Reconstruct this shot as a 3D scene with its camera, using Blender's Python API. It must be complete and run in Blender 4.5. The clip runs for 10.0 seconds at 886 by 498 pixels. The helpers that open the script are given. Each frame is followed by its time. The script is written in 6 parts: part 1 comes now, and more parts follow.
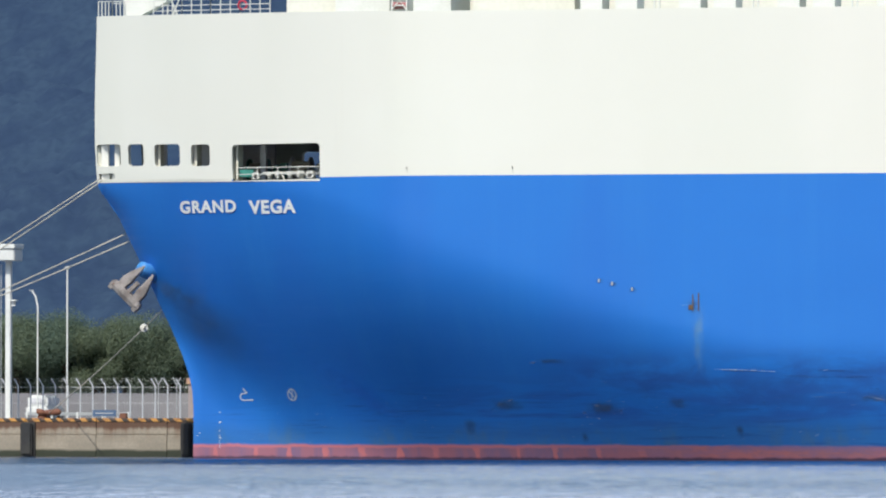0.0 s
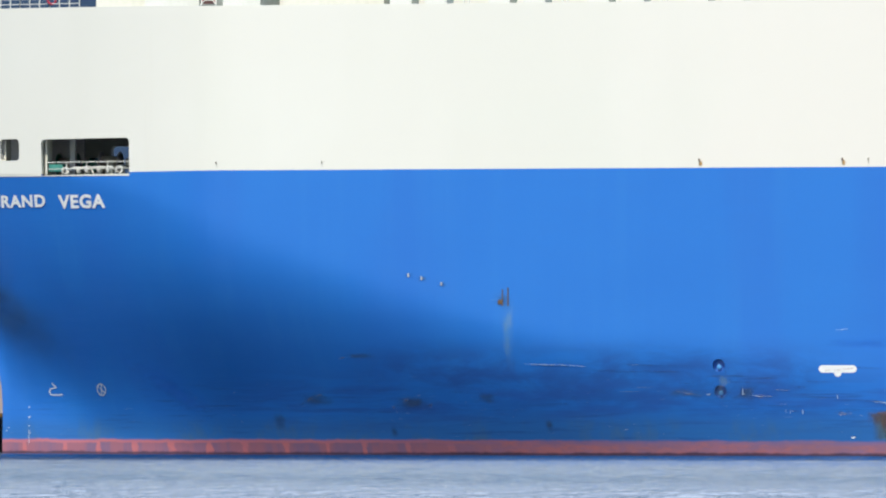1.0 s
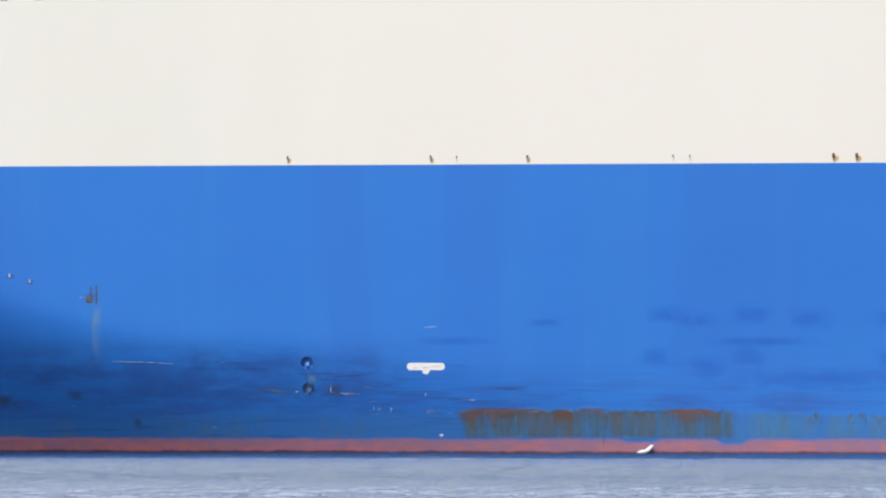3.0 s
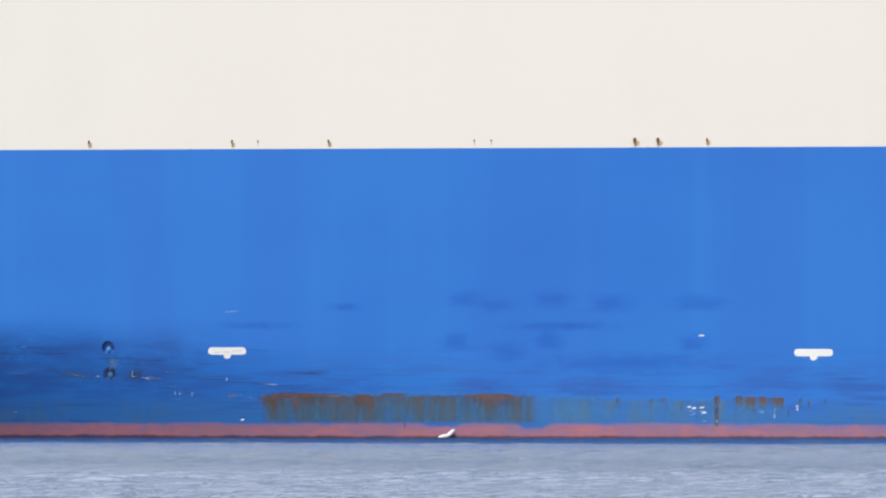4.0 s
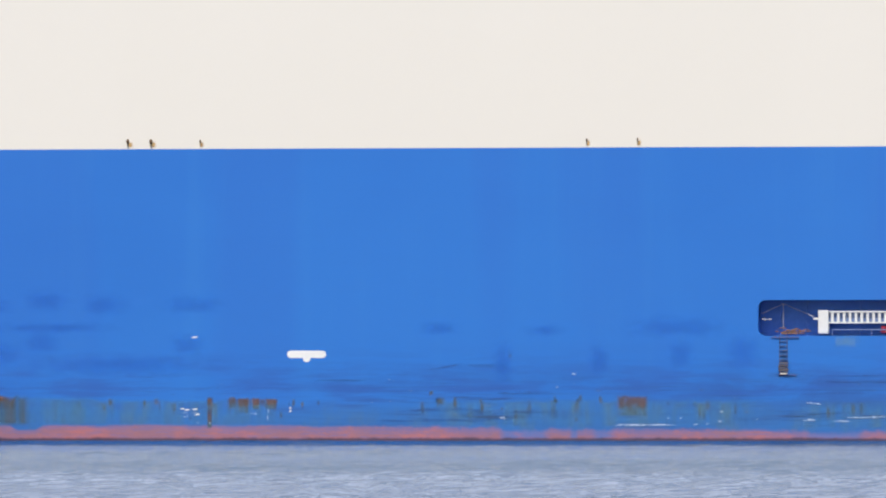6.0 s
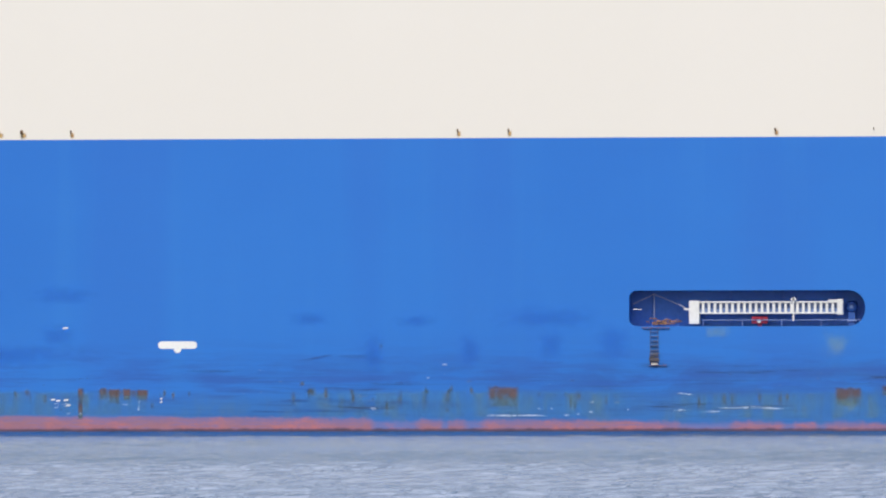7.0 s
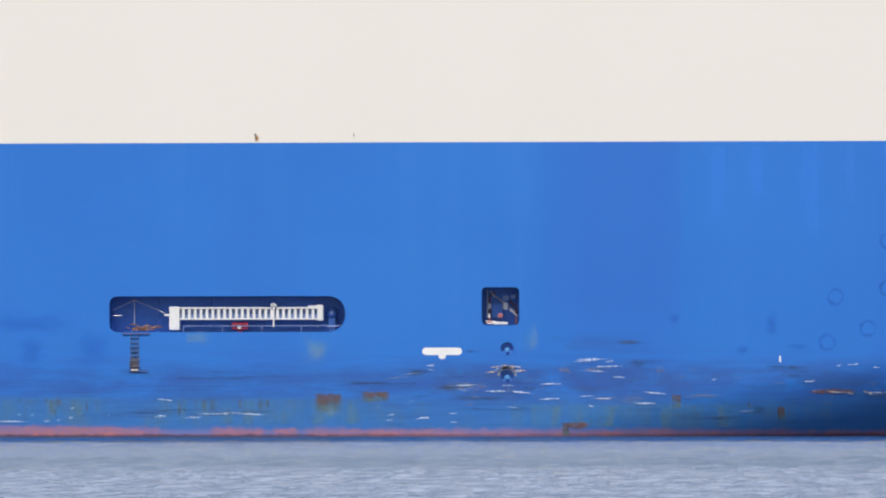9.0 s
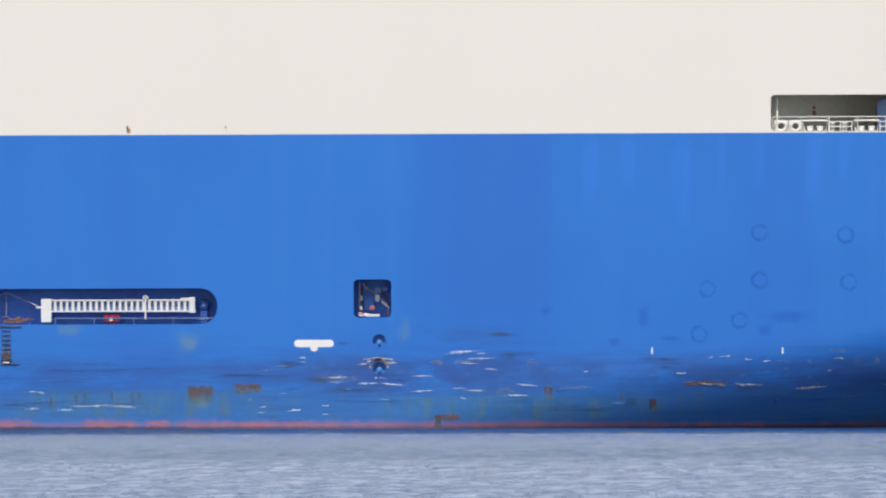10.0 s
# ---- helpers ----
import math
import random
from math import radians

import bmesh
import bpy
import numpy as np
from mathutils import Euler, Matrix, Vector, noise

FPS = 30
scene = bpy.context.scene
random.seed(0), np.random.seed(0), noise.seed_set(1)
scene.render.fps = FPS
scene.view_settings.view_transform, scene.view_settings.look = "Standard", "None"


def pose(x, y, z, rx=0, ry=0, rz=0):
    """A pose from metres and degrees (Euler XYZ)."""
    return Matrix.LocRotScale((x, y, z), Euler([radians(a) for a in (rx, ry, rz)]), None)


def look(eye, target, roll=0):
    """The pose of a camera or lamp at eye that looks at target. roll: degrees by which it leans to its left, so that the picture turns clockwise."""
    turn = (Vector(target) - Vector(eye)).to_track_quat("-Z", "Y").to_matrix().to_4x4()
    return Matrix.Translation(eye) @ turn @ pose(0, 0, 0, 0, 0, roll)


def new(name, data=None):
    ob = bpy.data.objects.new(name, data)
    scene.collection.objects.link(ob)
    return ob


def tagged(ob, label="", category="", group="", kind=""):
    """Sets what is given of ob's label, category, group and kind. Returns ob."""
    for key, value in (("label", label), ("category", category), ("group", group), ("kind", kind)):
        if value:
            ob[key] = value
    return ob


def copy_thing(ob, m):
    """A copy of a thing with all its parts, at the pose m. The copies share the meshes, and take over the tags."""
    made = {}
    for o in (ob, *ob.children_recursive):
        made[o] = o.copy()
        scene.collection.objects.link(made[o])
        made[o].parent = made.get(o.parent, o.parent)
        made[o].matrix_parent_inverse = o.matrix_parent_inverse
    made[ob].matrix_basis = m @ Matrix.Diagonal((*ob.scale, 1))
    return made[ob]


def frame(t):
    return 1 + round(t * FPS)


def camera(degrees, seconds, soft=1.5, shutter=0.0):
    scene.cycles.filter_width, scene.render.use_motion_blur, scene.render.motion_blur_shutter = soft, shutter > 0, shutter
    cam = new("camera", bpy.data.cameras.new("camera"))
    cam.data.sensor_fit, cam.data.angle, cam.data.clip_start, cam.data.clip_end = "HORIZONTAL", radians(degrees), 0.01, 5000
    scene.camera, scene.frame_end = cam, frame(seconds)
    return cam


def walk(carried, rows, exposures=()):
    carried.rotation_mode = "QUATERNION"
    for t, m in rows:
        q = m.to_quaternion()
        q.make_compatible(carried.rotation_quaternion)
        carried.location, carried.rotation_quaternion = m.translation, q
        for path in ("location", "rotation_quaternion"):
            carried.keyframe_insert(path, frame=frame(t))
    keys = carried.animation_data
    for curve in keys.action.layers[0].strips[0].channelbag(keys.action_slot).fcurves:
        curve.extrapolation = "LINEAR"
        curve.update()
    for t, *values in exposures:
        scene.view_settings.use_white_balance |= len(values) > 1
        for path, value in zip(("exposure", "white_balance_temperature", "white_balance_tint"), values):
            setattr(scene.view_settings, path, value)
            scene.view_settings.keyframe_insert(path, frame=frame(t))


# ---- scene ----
cam = camera(5.239, 10.0, soft=2.1)
EYE = (141.68, -623.13, 3.0)
ROWS = [
    (0.0, 15.4160, 0.9817, -0.0581),
    (0.2, 15.2113, 0.9180, -0.0519),
    (0.4, 14.9700, 0.9392, -0.0456),
    (0.5, 14.8445, 0.9465, -0.0425),
    (0.8, 14.5159, 0.9490, -0.0429),
    (1.0, 14.2884, 0.9518, -0.0431),
    (1.2, 14.1384, 0.9755, -0.0402),
    (1.4, 13.8997, 0.9567, -0.0373),
    (1.5, 13.6738, 0.9254, -0.0359),
    (1.7, 13.4640, 0.9210, -0.0286),
    (2.0, 13.0309, 0.8933, -0.0177),
    (2.2, 12.7212, 0.8609, -0.0161),
    (2.5, 12.3684, 0.8940, -0.0138),
    (2.6, 12.2651, 0.9297, -0.0233),
    (2.7, 12.1589, 0.9473, -0.0329),
    (3.8, 10.9806, 0.8625, -0.0473),
    (4.0, 10.6767, 0.8483, -0.0451),
    (4.1, 10.4561, 0.8074, -0.0496),
    (4.2, 10.1936, 0.7877, -0.0541),
    (4.3, 9.9890, 0.8165, -0.0585),
    (4.4, 9.8600, 0.8345, -0.0630),
    (4.5, 9.7349, 0.8683, -0.0675),
    (4.7, 9.5290, 0.9322, -0.0770),
    (5.0, 9.1559, 0.8295, -0.0912),
    (5.1, 8.8981, 0.7831, -0.0801),
    (5.2, 8.6576, 0.7775, -0.0690),
    (5.3, 8.4476, 0.7870, -0.0580),
    (5.4, 8.2900, 0.8205, -0.0469),
    (5.5, 8.1470, 0.8559, -0.0358),
    (5.6, 8.0242, 0.8782, -0.0190),
    (5.7, 7.9166, 0.8803, -0.0021),
    (6.8, 7.1323, 0.8010, 0.0315),
    (6.9, 7.0247, 0.8054, 0.0475),
    (7.0, 6.9136, 0.8035, 0.0634),
    (7.1, 6.6994, 0.8042, 0.0634),
    (7.2, 6.3541, 0.7978, 0.0634),
    (7.3, 6.1278, 0.8070, 0.0635),
    (7.4, 5.9762, 0.8052, 0.0635),
    (7.5, 5.8699, 0.8107, 0.0635),
    (7.6, 5.7825, 0.8104, 0.0637),
    (7.8, 5.5631, 0.8174, 0.0641),
    (8.0, 5.3746, 0.7913, 0.0645),
    (8.2, 5.2583, 0.7945, 0.0699),
    (8.3, 5.1465, 0.7715, 0.0725),
    (8.5, 4.9075, 0.7545, 0.0779),
    (8.6, 4.7584, 0.7501, 0.0793),
    (8.7, 4.4243, 0.7568, 0.0806),
    (8.8, 4.1294, 0.7895, 0.0820),
    (8.9, 3.9659, 0.8151, 0.0833),
    (9.0, 3.8387, 0.8346, 0.0847),
    (9.1, 3.7089, 0.8339, 0.0880),
    (9.2, 3.5156, 0.8295, 0.0914),
    (9.3, 3.2938, 0.7945, 0.0947),
    (9.4, 3.1233, 0.7924, 0.0981),
    (9.5, 3.0143, 0.7790, 0.1014),
    (9.7, 2.9902, 0.7895, 0.1120),
    (10.0, 3.0810, 0.7867, 0.1280),
]
EXPOSURES = [(0.0, 0.05, 6480, 6), (1.0, 0.05, 6480, 6), (2.2, -0.06, 6620, 11), (7.5, -0.14, 6650, 11.5), (10.0, -0.18, 6650, 11.5)]


def motions():
    walk(cam, [(t, pose(*EYE, 90 + pitch, 0, yaw) @ pose(0, 0, 0, 0, 0, -roll)) for t, yaw, pitch, roll in ROWS], EXPOSURES)
    # the ripples drift with the wind
    walk(SEA, [(0.0, pose(0, 0, 0)), (5.0, pose(1.1, 0, 0)), (10.0, pose(2.2, 0, 0))])
    # the discharge comes in bursts: the foam beside it spreads and sinks away
    near = (0.0, -0.2, 0.0, -0.1, 0.0, 0.0, -0.2, 0.0, -0.2, 0.0, 0.0, -0.2)
    far = (0.0, -0.2, -0.05, -0.2, -0.08, 0.0, -0.2, -0.1, -0.2, -0.16, -0.02, -0.2)
    for foam, sink in ((FOAM[1], near), (FOAM[2], far)):
        walk(foam, [(k * 0.5, pose(0, 0, z)) for k, z in enumerate(sink)] + [(10.0, pose(0, 0, -0.2))])


# ---- light ----
SUN_AZ, SUN_EL = radians(-4), radians(53)
TO_SUN = Vector((math.sin(SUN_AZ) * math.cos(SUN_EL), -math.cos(SUN_AZ) * math.cos(SUN_EL), math.sin(SUN_EL)))
world = bpy.data.worlds.new("sky")
world.use_nodes = True
scene.world = world
wn = world.node_tree
sky = wn.nodes.new("ShaderNodeTexSky")
sky.sky_type, sky.sun_disc, sky.sun_elevation = "NISHITA", False, SUN_EL
sky.sun_rotation = math.atan2(TO_SUN.x, TO_SUN.y)
wn.links.new(sky.outputs[0], wn.nodes["Background"].inputs[0])
wn.nodes["Background"].inputs[1].default_value = 0.145
sun = new("sun", bpy.data.lights.new("sun", "SUN"))
sun.data.energy, sun.data.angle, sun.data.color = 4.1, radians(0.6), (1.0, 0.95, 0.87)
sun.matrix_world = look((0, -60, 120), Vector((0, -60, 120)) - TO_SUN)


# ---- materials ----
class Shader:
    """A small builder for node materials."""

    def __init__(self, name):
        self.mat = bpy.data.materials.new(name)
        self.mat.use_nodes = True
        self.tree = self.mat.node_tree
        self.bsdf = self.tree.nodes["Principled BSDF"]
        self.out = self.tree.nodes["Material Output"]
        self.coord = self.tree.nodes.new("ShaderNodeTexCoord")

    def put(self, socket, value):
        if isinstance(value, bpy.types.NodeSocket):
            self.tree.links.new(value, socket)
        elif isinstance(value, (tuple, list)) and len(value) == 3 and socket.type == "RGBA":
            socket.default_value = (*value, 1)
        else:
            socket.default_value = value

    def math(self, op, a, b=0.0, clamp=False):
        n = self.tree.nodes.new("ShaderNodeMath")
        n.operation, n.use_clamp = op, clamp
        self.put(n.inputs[0], a), self.put(n.inputs[1], b)
        return n.outputs[0]

    def mix(self, fac, a, b):
        n = self.tree.nodes.new("ShaderNodeMix")
        n.data_type = "RGBA"
        self.put(n.inputs[0], fac), self.put(n.inputs[6], a), self.put(n.inputs[7], b)
        return n.outputs[2]

    def scaled(self, s, space="Object", offset=(0, 0, 0)):
        n = self.tree.nodes.new("ShaderNodeMapping")
        self.put(n.inputs[0], self.coord.outputs[space])
        n.inputs[1].default_value, n.inputs[3].default_value = offset, s
        return n.outputs[0]

    def noise(self, s, detail=4.0, rough=0.55, space="Object", offset=(0, 0, 0), distort=0.0):
        n = self.tree.nodes.new("ShaderNodeTexNoise")
        self.put(n.inputs["Vector"], self.scaled(s, space, offset))
        n.inputs["Scale"].default_value, n.inputs["Detail"].default_value = 1.0, detail
        n.inputs["Roughness"].default_value, n.inputs["Distortion"].default_value = rough, distort
        return n.outputs[0]

    def ramp(self, v, lo, hi, a=0.0, b=1.0):
        n = self.tree.nodes.new("ShaderNodeMapRange")
        n.interpolation_type = "SMOOTHSTEP"
        self.put(n.inputs[0], v), self.put(n.inputs[1], lo), self.put(n.inputs[2], hi)
        self.put(n.inputs[3], a), self.put(n.inputs[4], b)
        return n.outputs[0]

    def axes(self, space="Object"):
        n = self.tree.nodes.new("ShaderNodeSeparateXYZ")
        self.put(n.inputs[0], self.coord.outputs[space])
        return n.outputs

    def bump(self, height, strength, distance):
        n = self.tree.nodes.new("ShaderNodeBump")
        n.inputs["Strength"].default_value, n.inputs["Distance"].default_value = strength, distance
        self.put(n.inputs["Height"], height)
        self.put(self.bsdf.inputs["Normal"], n.outputs[0])

    def finish(self, colour, rough=0.5, metal=0.0, alpha=None, spec=0.5):
        self.put(self.bsdf.inputs["Base Color"], colour)
        self.put(self.bsdf.inputs["Roughness"], rough)
        self.put(self.bsdf.inputs["Metallic"], metal)
        self.put(self.bsdf.inputs["Specular IOR Level"], spec)
        if alpha is not None:
            self.put(self.bsdf.inputs["Alpha"], alpha)
        return self.mat


def painted(name, a, b, grain=3.0, rough=0.45, metal=0.0, rust=0.0, bump=0.15):
    """Paint or a plain surface, varied at two scales, with spots of rust where asked."""
    s = Shader(name)
    big, fine = s.noise((grain * 0.3,) * 3), s.noise((grain * 4,) * 3, 6)
    col = s.mix(s.ramp(big, 0.35, 0.65), a, b)
    col = s.mix(s.ramp(fine, 0.3, 0.7, 0.0, 0.25), col, tuple(c * 0.7 for c in b))
    if rust:
        col = s.mix(s.ramp(s.noise((grain * 1.3,) * 3, 6, 0.65, offset=(5, 2, 9)), 0.72 - rust * 0.3, 0.8 - rust * 0.3), col, (0.16, 0.065, 0.03))
    s.bump(fine, bump, 0.02)
    return s.finish(col, s.ramp(fine, 0.2, 0.8, rough - 0.08, rough + 0.12), metal)


def hull_blue():
    s = Shader("hull_blue_paint")
    x, y, z = s.axes()
    big = s.noise((0.035, 0.035, 0.06), 3)
    streak = s.noise((0.55, 0.3, 0.03), 4, 0.6)
    panel = s.noise((0.12, 0.1, 0.02), 1, offset=(3, 0, 1))
    scuff = s.noise((0.16, 0.1, 1.6), 5, 0.62)
    col = s.mix(s.ramp(big, 0.35, 0.65), (0.017, 0.157, 0.555), (0.020, 0.171, 0.578))
    col = s.mix(s.ramp(streak, 0.45, 0.75, 0.0, 0.35), col, (0.028, 0.194, 0.59))
    col = s.mix(s.ramp(panel, 0.5, 0.62, 0.0, 0.35), col, (0.020, 0.137, 0.525))
    zones = 0.0
    for x0, x1, z0, z1, much in ((-26, 12, 1.6, 8.2, 0.75), (44, 80, 2.6, 5.0, 0.28), (68, 114, 0.8, 5.2, 0.6), (97, 116, 1.2, 5.4, 1.0), (104, 142, 1.0, 5.4, 0.8), (106, 114, 5.0, 6.8, 0.4)):
        e, h = (x1 - x0) * 0.2, (z1 - z0) * 0.4
        inside = s.math("MULTIPLY", s.math("MULTIPLY", s.ramp(x, x0, x0 + e), s.ramp(x, x1 - e, x1, 1.0, 0.0)), s.math("MULTIPLY", s.ramp(z, z0, z0 + h), s.ramp(z, z1 - h, z1, much, 0.0)))
        zones = s.math("MAXIMUM", inside, zones)
    rubbed = s.noise((0.22, 0.1, 0.6), 6, 0.66, offset=(1, 9, 6), distort=0.4)
    col = s.mix(s.math("MULTIPLY", zones, s.ramp(rubbed, 0.32, 0.64)), col, s.mix(s.ramp(x, 66.0, 100.0), (0.018, 0.080, 0.315), (0.029, 0.083, 0.28)))
    low = s.ramp(s.math("ADD", z, s.math("MULTIPLY", scuff, 5.0)), 6.0, 9.5, 1.0, 0.0)
    col = s.mix(s.math("MULTIPLY", s.math("MULTIPLY", low, s.ramp(x, -40.0, -26.0)), s.ramp(scuff, 0.42, 0.66, 0.0, 0.75)), col, (0.021, 0.094, 0.385))
    wash = s.ramp(s.math("ADD", z, s.math("MULTIPLY", big, 2.0)), 2.4, 4.2, 0.8, 0.0)
    col = s.mix(wash, col, (0.027, 0.145, 0.42))
    grime = s.math("MULTIPLY", s.ramp(z, 1.0, 3.0, 1.0, 0.0), s.ramp(s.noise((0.5, 0.4, 0.22), 6, 0.68, offset=(2, 1, 4)), 0.48, 0.72, 0.0, 0.6))
    col = s.mix(grime, col, (0.08, 0.16, 0.24))
    lines = s.noise((0.22, 0.2, 4.5), 6, 0.68, offset=(6, 0, 2))
    worn = s.math("MULTIPLY", s.ramp(s.math("ADD", z, s.math("MULTIPLY", big, 4.0)), 5.2, 7.6, 1.0, 0.0), s.ramp(s.noise((0.06, 0.05, 0.12), 3, offset=(8, 1, 5)), 0.40, 0.60, 0.25, 1.0))
    col = s.mix(s.math("MULTIPLY", worn, s.ramp(lines, 0.52, 0.70, 0.0, 0.65)), col, (0.018, 0.065, 0.25))
    thread = s.noise((0.12, 0.1, 11.0), 5, 0.6, offset=(1, 5, 7))
    col = s.mix(s.math("MULTIPLY", s.math("MULTIPLY", s.ramp(z, 3.2, 4.6, 1.0, 0.0), s.ramp(x, 44.0, 60.0)), s.ramp(thread, 0.56, 0.68, 0.0, 0.55)), col, (0.02, 0.075, 0.21))
    fleck = s.noise((1.1, 0.6, 8.0), 5, 0.7, offset=(3, 3, 3))
    col = s.mix(s.math("MULTIPLY", worn, s.ramp(fleck, 0.665, 0.70, 0.0, 0.7)), col, (0.40, 0.45, 0.55))
    repaint = s.math("MULTIPLY", s.math("MULTIPLY", s.ramp(x, 104.9, 107.5), s.ramp(x, 115.1, 115.3, 1.0, 0.0)), s.ramp(z, 5.0, 9.0))
    col = s.mix(s.math("MULTIPLY", repaint, 0.4), col, (0.022, 0.132, 0.52))
    # boot topping, lower towards the stern
    top = s.ramp(x, 36.0, 112.0, 1.0, 0.54)
    top = s.math("ADD", top, s.math("MULTIPLY", s.ramp(x, 112.0, 134.0), -0.14))
    edge = s.noise((0.35, 0.3, 0.2), 5, 0.6, offset=(9, 4, 0))
    top = s.math("ADD", top, s.math("MULTIPLY", s.math("SUBTRACT", edge, 0.5), s.ramp(x, 52.0, 72.0, 0.35, 0.5)))
    ragged = s.noise((1.3, 0.6, 0.8), 5, 0.7, offset=(2, 8, 5))
    top = s.math("ADD", top, s.math("MULTIPLY", s.math("SUBTRACT", ragged, 0.5), s.ramp(x, 46.0, 66.0, 0.1, 0.5)))
    bare = 0.0
    for x0, x1, much in ((22.6, 25.6, 0.16), (29.0, 31.4, 0.3), (61.2, 64.8, 0.16), (65.9, 66.6, 0.12), (67.2, 69.0, 0.1), (81.2, 85.2, 0.12), (88.0, 89.2, 0.12), (90.2, 91.2, 0.08)):
        e = min(0.7, (x1 - x0) * 0.4)
        inside = s.math("MULTIPLY", s.ramp(x, x0, x0 + e), s.ramp(x, x1 - e, x1, 1.0, 0.0))
        bare = s.math("MAXIMUM", bare, inside)
        top = s.math("SUBTRACT", top, s.math("MULTIPLY", inside, much))
    fuzz = s.noise((2.2, 1.0, 5.0), 5, 0.7, offset=(5, 2, 1))
    top = s.math("ADD", top, s.math("MULTIPLY", s.math("SUBTRACT", fuzz, 0.5), s.ramp(x, 30.0, 60.0, 0.12, 0.4)))
    red = s.ramp(s.math("SUBTRACT", z, top), s.ramp(x, 40.0, 80.0, -0.13, -0.28), s.ramp(x, 40.0, 80.0, 0.07, 0.1), 1.0, 0.0)
    patch = s.noise((0.22, 0.2, 0.05), 2, 0.4, offset=(1, 7, 3))
    rc = s.mix(s.ramp(patch, 0.42, 0.58), (0.345, 0.155, 0.19), (0.455, 0.16, 0.17))
    rc = s.mix(s.ramp(s.noise((0.9, 0.5, 2.2), 6, 0.7), 0.40, 0.62, 0.0, 0.85), rc, (0.285, 0.14, 0.205))
    thin = s.math("MULTIPLY", s.ramp(s.math("SUBTRACT", z, top), s.ramp(x, 30.0, 60.0, -0.5, -0.7), 0.02), s.math("MULTIPLY", s.ramp(s.noise((0.22, 0.1, 1.3), 6, 0.7, offset=(4, 4, 8)), 0.36, 0.56), s.ramp(x, 20.0, 60.0, 0.75, 1.0)))
    rc = s.mix(thin, rc, (0.15, 0.15, 0.36))
    mottle = s.noise((0.7, 0.4, 4.0), 6, 0.72, offset=(7, 7, 2))
    rc = s.mix(s.math("MULTIPLY", s.ramp(x, -10.0, 60.0, 0.35, 0.75), s.ramp(mottle, 0.46, 0.62)), rc, (0.21, 0.15, 0.31))
    rc = s.mix(s.math("MULTIPLY", s.math("MULTIPLY", bare, s.ramp(x, 40.0, 60.0)), s.ramp(mottle, 0.36, 0.56, 0.35, 0.95)), rc, (0.115, 0.165, 0.42))
    # brighter red towards the bow makes up for weak light there
    rc = s.mix(s.ramp(x, -30.0, -6.0, 0.7, 0.0), rc, (0.60, 0.17, 0.165))
    inner = s.math("MULTIPLY", s.ramp(s.math("SUBTRACT", z, top), -0.28, -0.18, 1.0, 0.0), s.ramp(x, -24.0, -10.0, 1.0, 0.0))
    rc = s.mix(s.math("MULTIPLY", inner, s.ramp(s.math("ABSOLUTE", s.math("SUBTRACT", s.math("FRACT", s.math("ADD", s.math("MULTIPLY", x, 0.333), s.math("MULTIPLY", edge, 0.8))), 0.5)), 0.04, 0.1, 0.0, 0.85)), rc, s.mix(s.ramp(streak, 0.4, 0.6), (0.17, 0.12, 0.22), (0.31, 0.13, 0.18)))
    wet = s.ramp(s.math("ADD", z, s.math("MULTIPLY", s.math("ADD", edge, ragged), 0.3)), 0.34, 0.54, s.ramp(x, 84.0, 108.0, 0.92, 0.5), 0.0)
    rc = s.mix(wet, rc, (0.055, 0.034, 0.065))
    col = s.mix(red, col, rc)
    s.bump(s.math("ADD", s.noise((0.5, 0.5, 0.35), 3), s.math("MULTIPLY", s.noise((3, 3, 3), 5), 0.12)), 0.25, 0.06)
    return s.finish(col, s.ramp(scuff, 0.3, 0.7, 0.33, 0.5), spec=0.4)


def hull_white():
    s = Shader("hull_white_paint")
    panel = s.noise((0.10, 0.1, 0.03), 2)
    plate_tone = s.noise((0.04, 0.04, 0.12), 1, offset=(4, 1, 0))
    streak = s.noise((0.8, 0.4, 0.03), 5, 0.62)
    col = s.mix(s.ramp(panel, 0.4, 0.62), (0.73, 0.718, 0.643), (0.758, 0.743, 0.672))
    col = s.mix(s.ramp(plate_tone, 0.45, 0.55, 0.0, 0.4), col, (0.74, 0.715, 0.64))
    col = s.mix(s.ramp(streak, 0.62, 0.85, 0.0, 0.25), col, (0.66, 0.62, 0.53))
    x = s.axes()[0]
    col = s.mix(s.ramp(s.math("ADD", x, s.math("MULTIPLY", panel, 30.0)), 0.0, 30.0, 0.0, 0.8), col, (0.77, 0.727, 0.658))
    s.bump(s.math("ADD", s.noise((0.45, 0.4, 0.35), 3), s.math("MULTIPLY", s.noise((4, 4, 4), 4), 0.08)), 0.18, 0.05)
    return s.finish(col, 0.48, spec=0.35)


